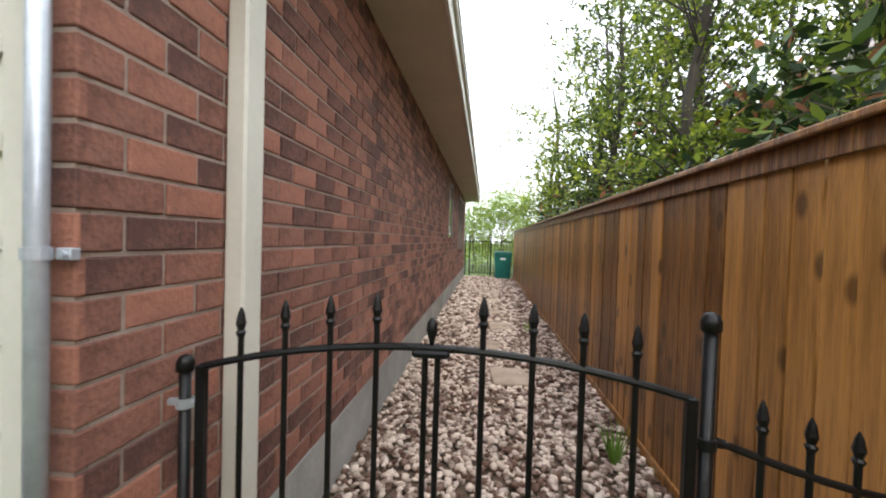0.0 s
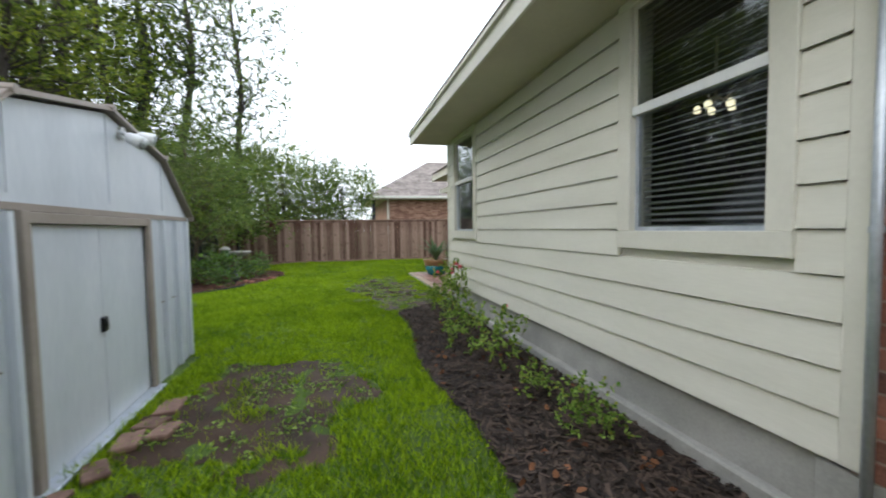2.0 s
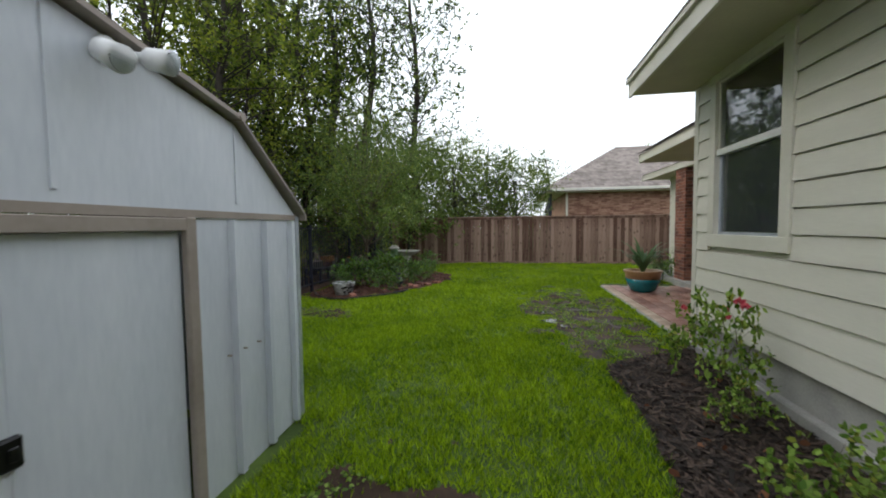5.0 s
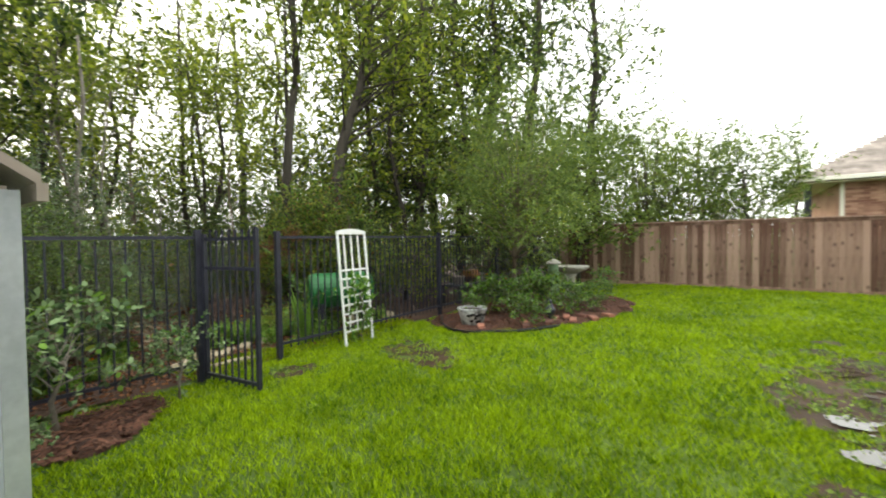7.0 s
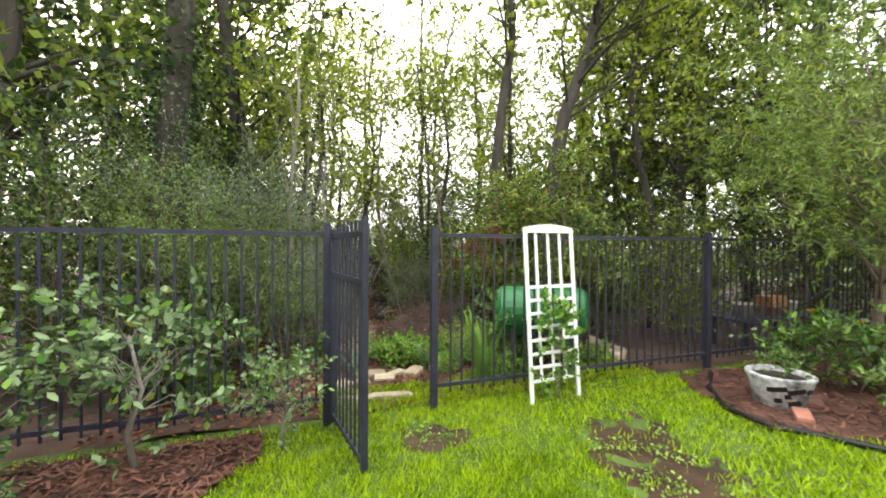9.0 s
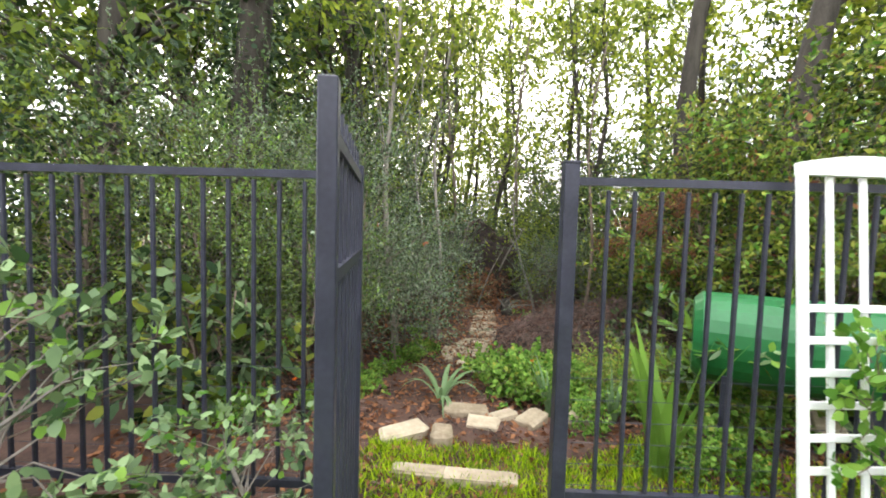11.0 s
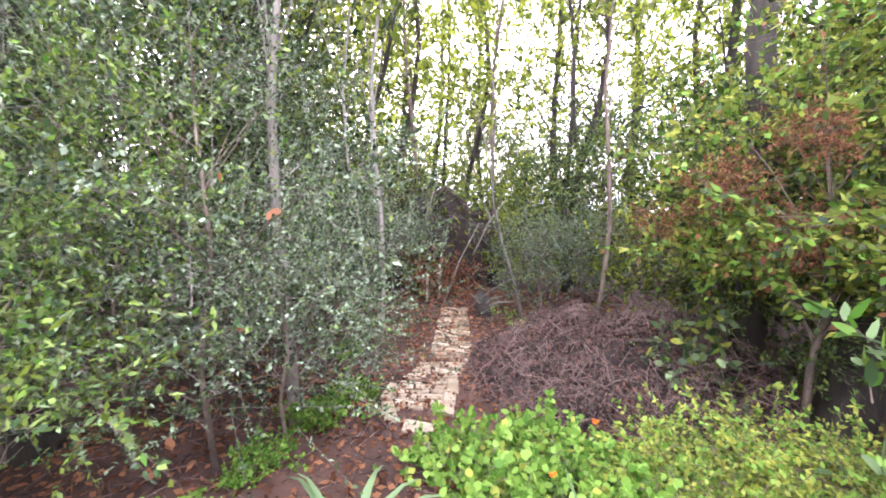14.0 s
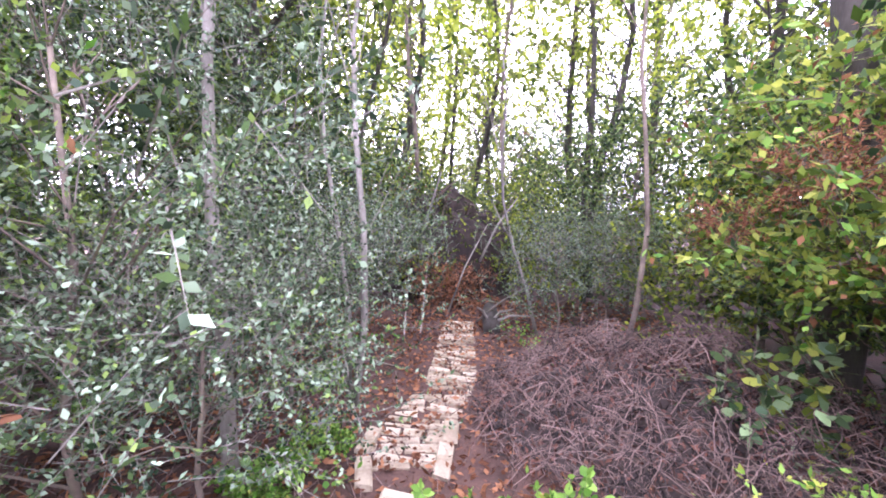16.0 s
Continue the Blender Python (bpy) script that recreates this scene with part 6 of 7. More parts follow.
straps("lily_clump", "arching strap-leaved lily clump in the litter", (-7.4, -7.98, -0.2), 18, 0.6, 0.04, 3, group="strap-leaved plants", arch_=1.0)
straps("lily_clump", "arching strap-leaved lily clump by the stones", (-8.28, -7.72, -0.17), 11, 0.6, 0.045, 4, group="strap-leaved plants", arch_=0.4)
straps("lily_clump", "arching strap-leaved lily clump by the stones", (-8.75, -7.65, -0.17), 8, 0.5, 0.035, 5, group="strap-leaved plants", arch_=0.4)
straps("canna", "broad-leaved green plant beside the gate post", (-8.7, -6.85, -0.12), 10, 1.0, 0.14, 6, LEAF_HERB, 0.35, group="strap-leaved plants")
straps("passage_lily", "grassy green clump growing in the gravel", (0.92, 2.75, 0.0), 34, 0.42, 0.014, 7, LEAF_HERB, 0.45, group="strap-leaved plants")
straps("passage_lily", "small grassy clump growing in the gravel", (0.75, 6.6, 0.0), 18, 0.25, 0.014, 8, LEAF_HERB, 0.45, group="strap-leaved plants")
straps("potted_plant", "tall strap-leaved plant growing in the glazed pot", (-11.55, 1.5, 0.47), 46, 1.15, 0.075, 9, LEAF_STRAP, 0.8)
straps("potted_plant", "leafy plant in the small pot", (-8.2, 1.75, 0.28), 12, 0.4, 0.03, 10, LEAF_HERB, 0.5)

# -- the feathery tree of the round bed and the trees past the back fence
rngf = np.random.default_rng(51)
ends = cloud(rngf, 72, (-0.2, 0.0, 3.7), (2.5, 2.1, 2.1), 0.3) + cloud(rngf, 36, (0.7, 0.7, 2.3), (2.2, 1.5, 0.85), 0.3)
plant("feathery_tree", "small tree with feathery pale green leaves in the round bed", "tree", rngf, (-13.5, -5.6, -0.05), [(0, 0, -0.1), (0.05, 0, 0.6), (0.2, 0.1, 1.3), (0.1, 0.2, 2.2)], 0, ends, (0.085, 0.018), ((LEAF_FINE, 0.85), (LEAF_YELLOW, 0.15)), TWIG, per_end=22, spread=0.26, twig=0.5, twig_leaves=22, droop=0.35, r0=0.06, r1=0.03, limb_from=0.1, limb_r=0.5)
for x, y, h, rr, sd in ((-17.0, -5.2, 5.0, 1.9, 52), (-20.0, -3.9, 6.0, 2.3, 53), (-20.8, -1.2, 5.0, 1.7, 54)):
    rngf = np.random.default_rng(sd)
    ends = cloud(rngf, 60, (0, 0, h * 0.6), (rr, rr, h * 0.42), 0.3)
    plant("round_tree", "rounded dense green small tree by the back fence", "tree", rngf, (x, y, 0), [(0, 0, -0.1), (0.05, 0, 1.0), (0, 0.1, 2.0), (0.1, 0, h * 0.7)], 0, ends, (0.1, 0.045), ((LEAF_OAK, 0.6), (LEAF_FINE, 0.4)), BARK, per_end=18, spread=0.26, twig=0.5, twig_leaves=13, droop=0.2, r0=0.07, r1=0.03, limb_from=0.2, group="trees by the back fence")
for k, (x, y, sc) in enumerate(((-36, -3, 1.0), (-38, 2, 0.9), (-40, 12, 1.05), (-38, 7, 0.85), (-42, -8, 1.1), (-36, 20, 1.0), (-30, -9, 0.9), (-33, -14, 1.0))):
    o = copy_thing(T1, Matrix.Translation((x, y, -1.5)) @ pose(0, 0, 0, 0, 0, 90 * k))
    o.scale = (sc, sc, sc * 0.85)

# trees beyond the passage fence; extra ones, some unseen, block skylight from the passage
for x, y, sc, src in ((3.9, 8.2, 0.62, T1), (3.2, 11.5, 0.66, T3), (5.6, 7.0, 0.6, T2), (6.6, 10.0, 0.7, T1), (2.6, 15.5, 0.6, T3), (4.5, 4.4, 0.6, T3), (5.2, 13.5, 0.8, T2), (3.0, 6.2, 0.62, T1), (4.6, 9.6, 0.75, T2), (3.4, 13.0, 0.7, T1), (6.0, 2.0, 0.8, T2), (4.4, 0.4, 0.7, T1), (6.5, 5.5, 0.85, T2), (2.7, 9.4, 0.55, T2), (2.9, 17.5, 0.7, T1)):
    o = copy_thing(src, Matrix.Translation((x, y, 0)) @ pose(0, 0, 0, 0, 0, 130 * x))
    o.scale = (sc, sc, sc)
MG = bush(58, 3.0, 1.2, (0.17, 0.07), ((LEAF_DEEP, 0.6), (LEAF_OAK, 0.25), (LEAF_DEAD, 0.15)), 40, "glossy broad-leaved evergreen beyond the passage fence", "magnolia", per=8, tl=9, twig=0.3, spread=0.2, r0=0.05, corners=6, group="evergreens beyond the passage")
MG.matrix_basis = pose(2.9, 2.6, 0.9)
o = copy_thing(MG, pose(3.3, 4.4, 0.4, 0, 0, 80))
o = copy_thing(MG, pose(2.9, 7.0, 0.0, 0, 0, 160))
o = copy_thing(MG, pose(2.8, 10.5, 0.0, 0, 0, 250))
o = copy_thing(MG, pose(3.2, 0.4, 0.4, 0, 0, 20))
for k, (x, y, sc) in enumerate(((-0.6, 21.0, 1.2), (0.9, 20.5, 1.25), (2.2, 21.5, 1.3), (-2.0, 22.5, 1.4), (0.2, 23.5, 1.6), (3.6, 20.0, 1.3), (1.6, 24.0, 1.7))):
    if k == 0:
        BB = bush(59, 3.2, 1.2, (0.14, 0.03), ((BAMBOO, 0.8), (LEAF_YELLOW, 0.2)), 36, "lime-green bamboo thicket past the passage", "bamboo", per=10, tl=11, twig=0.45, spread=0.2, r0=0.03, group="bamboo past the passage")
    m = Matrix.Translation((x, y, 0)) @ pose(0, 0, 0, 0, 0, 57 * k)
    o = copy_thing(BB, m) if k else BB
    o.matrix_basis = m
    o.scale = (sc, sc, sc)

# -- planting in the yard
SH = bush(61, 1.4, 0.62, (0.075, 0.042), ((LEAF_SHRUB, 0.85), (LEAF_HERB, 0.15)), 22, "grey-green broad-leaved shrub in front of the steel fence", "garden_shrub", per=4, tl=9, twig=0.22, spread=0.1, bark=PALE_BARK, r0=0.024, corners=6, group="shrubs in front of the fence", droop=0.1, low=0.25)
SH.matrix_basis = pose(-5.75, -6.0, -0.08)
SH.scale = (1.0, 1.0, 1.0)
for x, y, sc, r in ((-6.65, -6.05, 0.62, 50), (-5.1, -5.75, 0.75, 140), (-5.0, -4.75, 0.55, 200), (-5.35, -5.15, 0.4, 300)):
    o = copy_thing(SH, Matrix.Translation((x, y, ground_z(x, y))) @ pose(0, 0, 0, 0, 0, r))
    o.scale = (sc, sc, sc)
RS = bush(62, 0.48, 0.26, (0.045, 0.028), ((LEAF_ROSE, 0.85), (LEAF_GOLD, 0.15)), 16, "small leafy rose bush in the mulch bed", "rose_bush", per=4, tl=9, twig=0.14, spread=0.06, r0=0.006, corners=6, group="roses in the bed", droop=0.0, low=0.12)
RS.matrix_basis = pose(-4.3, 0.15, 0.02)
for x, y, sc, r in ((-3.7, 0.3, 1.05, 60), (-2.05, 0.25, 0.8, 190), (-2.75, 0.25, 0.6, 260), (-5.3, 0.25, 0.7, 300), (-6.5, 0.42, 1.2, 20), (-5.8, 0.4, 1.3, 100)):
    o = copy_thing(RS, Matrix.Translation((x, y, 0.02)) @ pose(0, 0, 0, 0, 0, r))
    o.scale = (sc * 0.8, sc * 0.8, sc * 1.25) if sc > 1.1 else (sc, sc, sc)
def blossom(x, y, z, n, r, mat, label, name="rose_flower"):
    rng = np.random.default_rng(int(abs(x * 91 + z * 37)))
    v = rng.normal(size=(n, 3))
    v[:, 2] = np.abs(v[:, 2])
    v /= np.linalg.norm(v, axis=1, keepdims=True)
    me = leaves_mesh("petals", np.zeros((n, 3)), v, r, r * 0.8, mat, rng, 6)
    ob = new(name, me)
    ob.location = (x, y, z)
    return tagged(ob, label, "flower", "flowers of the garden")


for x, y, z, n, r in ((-5.78, 0.5, 0.84, 26, 0.05), (-5.7, 0.42, 0.9, 22, 0.045), (-5.86, 0.4, 0.8, 22, 0.045), (-5.75, 0.36, 0.76, 18, 0.04), (-3.8, 0.42, 0.6, 18, 0.035), (-6.4, 0.3, 0.7, 20, 0.04)):
    blossom(x, y, z, n, r, PINK, "pink rose flower head on its bush")
for x, y, z in ((-12.05, -5.55, 0.75), (-12.4, -5.3, 0.65), (-8.2, -8.1, 0.15), (-8.5, -8.4, 0.2), (-6.3, -7.5, 0.15)):
    blossom(x, y, z, 14, 0.04 if z > 0.4 else 0.02, ORANGE, "orange flower head in the planting")
RB = bush(63, 0.75, 0.36, (0.085, 0.03), ((LEAF_HERB, 0.4), (LEAF_OAK, 0.2), (LEAF_SHRUB, 0.4)), 13, "green perennial clump in the round bed", "perennial", per=6, tl=9, twig=0.18, spread=0.08, r0=0.007, corners=6, group="plants of the round bed", droop=0.05, low=0.1)
RB.matrix_basis = pose(-12.0, -5.4, 0.0)
for k, (x, y, sc) in enumerate(((-11.9, -5.65, 0.9), (-12.15, -5.2, 1.05), (-11.35, -4.5, 0.75), (-12.3, -4.64, 1.1), (-11.4, -4.12, 0.5), (-12.5, -4.3, 1.05), (-12.75, -4.9, 1.2), (-13.3, -4.2, 0.8), (-13.9, -4.1, 0.7), (-14.2, -4.4, 0.6), (-12.6, -3.9, 0.6), (-13.1, -3.7, 0.55), (-11.1, -5.3, 0.45), (-14.6, -3.9, 0.7), (-16.6, -4.4, 0.9), (-15.6, -5.3, 1.0), (-9.5, -7.5, 1.3), (-13.4, 3.0, 1.0), (-13.6, 2.6, 0.8))):
    o = copy_thing(RB, Matrix.Translation((x, y, ground_z(x, y) + (0.25 if sc == 0.45 else 0.02))) @ pose(0, 0, 0, 0, 0, 61 * k))
    o.scale = (sc, sc, sc)
VN = bush(64, 1.15, 0.22, (0.075, 0.05), ((LEAF_HERB, 1.0),), 20, "bright green vine climbing the white trellis", "trellis_vine", per=4, tl=6, twig=0.14, spread=0.06, r0=0.007, corners=6, group="climbers", droop=0.1, low=0.15)
VN.matrix_basis = pose(-9.2, -6.1, -0.08)
VN.scale = (0.9, 0.5, 0.95)
o = copy_thing(VN, pose(-8.05, 1.5, 0.1))
o.scale = (1.0, 0.6, 2.0)

# -- path of pale stones, threshold stones, brush pile, log, litter
LIME = material("pale_limestone", (0.2, 0.155, 0.1), (0.47, 0.395, 0.285), scale=6, fine=40, rough=0.9, bump=0.5, vary=0.5, stains=0.25, stain=(0.2, 0.15, 0.1))
rngp = random.Random(8)


def rock(rng, sx, sy, sz):
    s = Shape().box(-sx, -sy, -sz, sx, sy, sz, min(sx, sy, sz) * 0.28)
    s.v = [(x * (1 + rng.uniform(-0.12, 0.12)), y * (1 + rng.uniform(-0.14, 0.14)), z * (1 + rng.uniform(-0.1, 0.1))) for x, y, z in s.v]
    return s


path = thing("stone_path", "winding path of pale broken limestone pieces laid in soil", "path", kind="structure")
y = -9.42
row = 0
while y > -12.3:
    f = (-y - 9.42) / 2.9
    cx = -7.66 - 0.22 * smoothstep(0.05, 0.45, f) - 0.28 * f
    w = 0.46 - 0.1 * f
    d = rngp.uniform(0.06, 0.1)
    x = cx - w / 2
    while x < cx + w / 2 - 0.03:
        ww = rngp.uniform(0.14, 0.3) if row % 3 else rngp.uniform(0.09, 0.2)
        ww = min(ww, cx + w / 2 - x + 0.03)
        if rngp.random() > 0.06:
            o = part("path_stone", rock(rngp, ww / 2 - 0.01, d / 2 - 0.009, rngp.uniform(0.016, 0.024)), LIME, path)
            o.matrix_basis = pose(x + ww / 2, y - d / 2, ground_z(x, y) + 0.006 + rngp.uniform(-0.006, 0.008), rngp.uniform(-5, 5), rngp.uniform(-5, 5), rngp.uniform(-9, 9) - 8)
        x += ww
    y -= d
    row += 1
for x, y2, sx, sy, sz, r in ((-7.44, -9.38, 0.045, 0.13, 0.032, 10), (-7.88, -9.5, 0.05, 0.15, 0.03, -8), (-7.93, -9.8, 0.05, 0.13, 0.03, -5), (-7.42, -9.68, 0.045, 0.13, 0.03, -12)):
    o = part("path_stone", rock(rngp, sx, sy, sz), LIME, path)
    o.matrix_basis = pose(x, y2, ground_z(x, y2) + 0.015, 0, 0, r)
for x, y2, sx, sy, sz, r in ((-7.6, -7.72, 0.17, 0.07, 0.05, 5), (-7.9, -7.66, 0.1, 0.06, 0.04, 20), (-7.72, -7.5, 0.12, 0.07, 0.04, -15), (-7.65, -6.75, 0.2, 0.06, 0.045, 4), (-7.3, -6.8, 0.16, 0.05, 0.04, -6), (-7.15, -7.25, 0.16, 0.07, 0.06, 30), (-7.42, -7.2, 0.07, 0.09, 0.08, 0), (-8.1, -7.55, 0.12, 0.08, 0.06, 40), (-8.45, -7.6, 0.12, 0.1, 0.07, -30), (-7.75, -8.9, 0.1, 0.06, 0.03, 10), (-7.65, -9.15, 0.1, 0.06, 0.03, -10)):
    o = part("stone", rock(rngp, sx, sy, sz), LIME)
    tagged(o, "loose pale limestone piece at the gate threshold", "stone", "stones at the gate")
    o.matrix_basis = pose(x, y2, ground_z(x, y2) + sz * 0.5, rngp.uniform(-6, 6), rngp.uniform(-6, 6), r)
for k in range(26):
    x, y2 = rngp.uniform(-11.6, -10.0), rngp.uniform(-8.0, -7.2)
    sz = rngp.uniform(0.035, 0.085)
    o = part("stone", rock(rngp, sz * 1.4, sz, sz * 0.8), LIME)
    tagged(o, "pale limestone rock in a heap beyond the fence", "stone", "rock heap beyond the fence")
    o.matrix_basis = pose(x, y2, ground_z(x, y2) + sz * 0.6 + (0.12 if rngp.random() < 0.3 else 0), rngp.uniform(-15, 15), rngp.uniform(-15, 15), rngp.uniform(0, 180))

pile = thing("brush_pile", "tangled pile of dead brown twigs and vines beside the path", "brush pile", at=(0, 0, 0), kind="stuff")
def heap(x, y):
    """Height of the brush pile over the ground."""
    r2 = ((x + 9.55) / 1.45) ** 2 + ((y + 10.0) / 1.15) ** 2
    return max(0.0, 1 - r2) * (0.42 + 0.4 * noise.noise((x * 1.6, y * 1.6, 31)))


s = Shape()
for i in range(31):
    for j in range(27):
        x, y2 = -11.05 + 0.1 * i, -11.3 + 0.1 * j
        s.v.append((x, y2, ground_z(x, y2) - 0.05 + heap(x, y2) * 0.75))
s.f = [(i * 27 + j, i * 27 + 27 + j, i * 27 + 28 + j, i * 27 + j + 1) for i in range(30) for j in range(26)]
part("soil", s, MULCH, pile, smooth=True)
s = Shape()
for k in range(3600):
    a, r = rngp.uniform(0, 6.28), math.sqrt(rngp.random())
    x, y2 = -9.55 + 1.5 * r * math.cos(a), -10.0 + 1.2 * r * math.sin(a)
    L, b = rngp.uniform(0.1, 0.36), rngp.uniform(0, 6.28)
    p = Vector((x, y2, ground_z(x, y2) + heap(x, y2) * rngp.uniform(0.75, 1.2) + rngp.uniform(0.01, 0.1)))
    d = Vector((math.cos(b), math.sin(b), rngp.uniform(-0.8, 0.9))) * L
    q = Vector((rngp.uniform(-0.08, 0.08), rngp.uniform(-0.08, 0.08), rngp.uniform(-0.02, 0.12)))
    th = rngp.choice((0.0016, 0.0022, 0.0035))
    s.tube([p - d / 2, p - d * 0.15 + q, p + d * 0.2 + q * 0.8, p + d / 2], [th, th, th * 0.8, th * 0.5], 3, caps=False)
part("twigs", s.mesh("twigs", material("dead_twig", (0.008, 0.005, 0.0045), (0.21, 0.14, 0.115), scale=3, fine=20, rough=0.9, bump=0.2, island=0.7)), TWIG, pile, kind="stuff")
rngb = np.random.default_rng(79)
xy = [(x, y2) for x, y2 in zip(rngb.uniform(-11.0, -8.1, 5200), rngb.uniform(-11.2, -8.8, 5200)) if heap(x, y2) > 0.01]
pos = np.array([(x, y2, ground_z(x, y2) + heap(x, y2) * rngb.uniform(0.75, 1.1) + 0.02) for x, y2 in xy])
part("dead_leaves", leaves_mesh("dead_leaves", pos, rngb.normal(size=(len(xy), 3)), 0.055, 0.026, RED_CHIP, rngb), RED_CHIP, pile, kind="stuff")
s = Shape()
for k in range(1700):
    x, y2 = rngp.uniform(-9.8, -5.6), rngp.uniform(-12.5, -6.55)
    if -8.3 < x < -7.35 and y2 < -9.3 and rngp.random() < 0.7:
        continue
    L, b = rngp.uniform(0.06, 0.3), rngp.uniform(0, 6.28)
    p = Vector((x, y2, ground_z(x, y2) + 0.03))
    d = Vector((math.cos(b), math.sin(b), rngp.uniform(-0.1, 0.1))) * L
    s.tube([p - d / 2, p + d / 2], [0.0035, 0.002], 3, caps=False)
tagged(new("fallen_twigs", s.mesh("fallen_twigs", bpy.data.materials["dead_twig"])), "fallen dead twigs scattered over the litter", "twigs", kind="stuff")
rngl = np.random.default_rng(77)
n = 15000
xy = np.stack([rngl.uniform(-11, -5.2, n), rngl.uniform(-13.5, -6.5, n)], 1)
pos = np.array([(x, y2, ground_z(x, y2) + 0.02 + 0.02 * rngl.random()) for x, y2 in xy])
d = rngl.normal(size=(n, 3)) * np.array((1, 1, 0.25))
tagged(new("fallen_leaves", leaves_mesh("fallen_leaves", pos, d, 0.06, 0.032, LEAF_DEAD, rngl)), "brown fallen leaves on the forest floor", "leaves", kind="stuff")
n = 12000
xy = np.stack([rngl.uniform(-10.6, -5.4, n), rngl.uniform(-12.5, -6.6, n)], 1)
pos = np.array([(x, y2, ground_z(x, y2) + 0.025 + 0.02 * rngl.random()) for x, y2 in xy])
tagged(new("leaf_crumbs", leaves_mesh("leaf_crumbs", pos, rngl.normal(size=(n, 3)) * np.array((1, 1, 0.4)), 0.03, 0.014, RED_CHIP, rngl)), "small broken leaf and bark crumbs on the forest floor", "litter", kind="stuff")
cand = [(x, y2) for x, y2 in zip(rngl.uniform(-9.2, -6.6, 2600), rngl.uniform(-12.3, -8.6, 2600)) if noise.noise((x * 2.2, y2 * 2.2, 51)) > 0.22 and not -8.3 < x < -7.45]
tagged(new("path_weeds", leaves_mesh("path_weeds", np.array([(x, y2, ground_z(x, y2) + 0.03 + 0.05 * rngl.random()) for x, y2 in cand]), rngl.normal(size=(len(cand), 3)) * np.array((1, 1, 0.3)) + np.array((0, 0, 0.3)), 0.045, 0.03, LEAF_HERB, rngl, 6)), "small green weeds beside the stone path", "weeds", kind="stuff")
logt = thing("broken_log", "broken end of a weathered log beside the path", "log", at=(-8.5, -11.95, -0.28))
part("log", Shape().tube([(0, 0.1, 0.06), (-0.05, -0.35, 0.09), (-0.1, -0.8, 0.08)], [0.1, 0.11, 0.09], 12), BARK, logt, smooth=True)
for dx, dz in ((0.18, 0.22), (-0.25, 0.2), (-0.5, 0.12)):
    part("branch", Shape().tube([(0, 0, 0.1), (dx * 0.5, -0.1, 0.1 + dz * 0.6), (dx, 0.1, 0.1 + dz)], [0.022, 0.016, 0.008], 6), PALE_BARK, logt, smooth=True)
plate = thing("root_plate", "dark earthy root mass of a fallen tree behind the path", "root mass", at=(-7.95, -14.1, -0.35))
s = Shape()
for j in range(13):
    for i in range(24):
        an, el = 2 * math.pi * i / 24, -0.3 + (math.pi / 2 + 0.3) * j / 12
        d = Vector((math.cos(an) * math.cos(el), math.sin(an) * math.cos(el), math.sin(el)))
        k = 1 + 0.22 * noise.noise(d * 1.7) + 0.07 * noise.noise(d * 6)
        s.v.append((d.x * 1.15 * k, d.y * 0.5 * k, (max(d.z, 0.0) ** 0.6 + min(d.z, 0.0)) * 1.75 * k))
s.f = [(j * 24 + i, j * 24 + (i + 1) % 24, j * 24 + 24 + (i + 1) % 24, j * 24 + 24 + i) for j in range(12) for i in range(24)]
part("earth", s, MULCH, plate)
for k in range(16):
    an, el = rngp.uniform(0.2, 2.9), rngp.uniform(0.0, 1.2)
    d = Vector((math.cos(an) * math.cos(el) * 1.0, math.sin(an) * math.cos(el) * 0.5, math.sin(el) * 1.9))
    q = Vector((rngp.uniform(-0.3, 0.3), 0.25, rngp.uniform(-0.3, 0.35)))
    part("root", Shape().tube([d * 0.85, d * 1.05 + q * 0.4, d * 1.15 + q, d * 1.2 + q * 1.5], [0.022, 0.016, 0.01, 0.004], 5), TWIG, plate, smooth=True)
for a, b, r in (((-8.0, -12.6, -0.28), (-8.55, -12.9, 0.95), 0.014), ((-8.35, -12.3, -0.28), (-9.0, -12.0, 0.3), 0.014), ((-8.4, -12.4, 0.5), (-8.95, -12.8, 1.35), 0.016), ((-8.9, -12.8, 0.7), (-8.6, -12.9, 1.3), 0.013), ((-7.6, -13.2, 0.3), (-7.9, -13.3, 1.7), 0.02)):
    o = part("fallen_branch", Shape().tube([a, tuple((Vector(a) + Vector(b)) / 2 + Vector((0.04, 0.05, 0.04))), b], [r, r * 0.8, r * 0.4], 6), PALE_BARK, smooth=True)
    tagged(o, "pale dead branch leaning in the undergrowth", "branch", "dead branches")
DF = bush(66, 0.7, 0.4, (0.07, 0.02), ((LEAF_DEAD, 1.0),), 24, "clump of dead reddish-brown fern", "dead_fern", per=7, tl=12, twig=0.25, spread=0.1, r0=0.006, group="dead brown clumps", low=0.1)
DF.matrix_basis = pose(-7.9, -13.0, -0.3)
for k, (x, y, z, sc) in enumerate(((-8.3, -13.4, -0.3, 0.9), (-9.55, -9.1, 1.2, 0.5), (-9.9, -8.85, 0.9, 0.55), (-9.75, -8.7, 1.5, 0.4), (-9.35, -9.45, 1.0, 0.35))):
    o = copy_thing(DF, Matrix.Translation((x, y, z)) @ pose(0, 0, 0, 0, 0, 90 * k))
    o.scale = (sc, sc, sc)

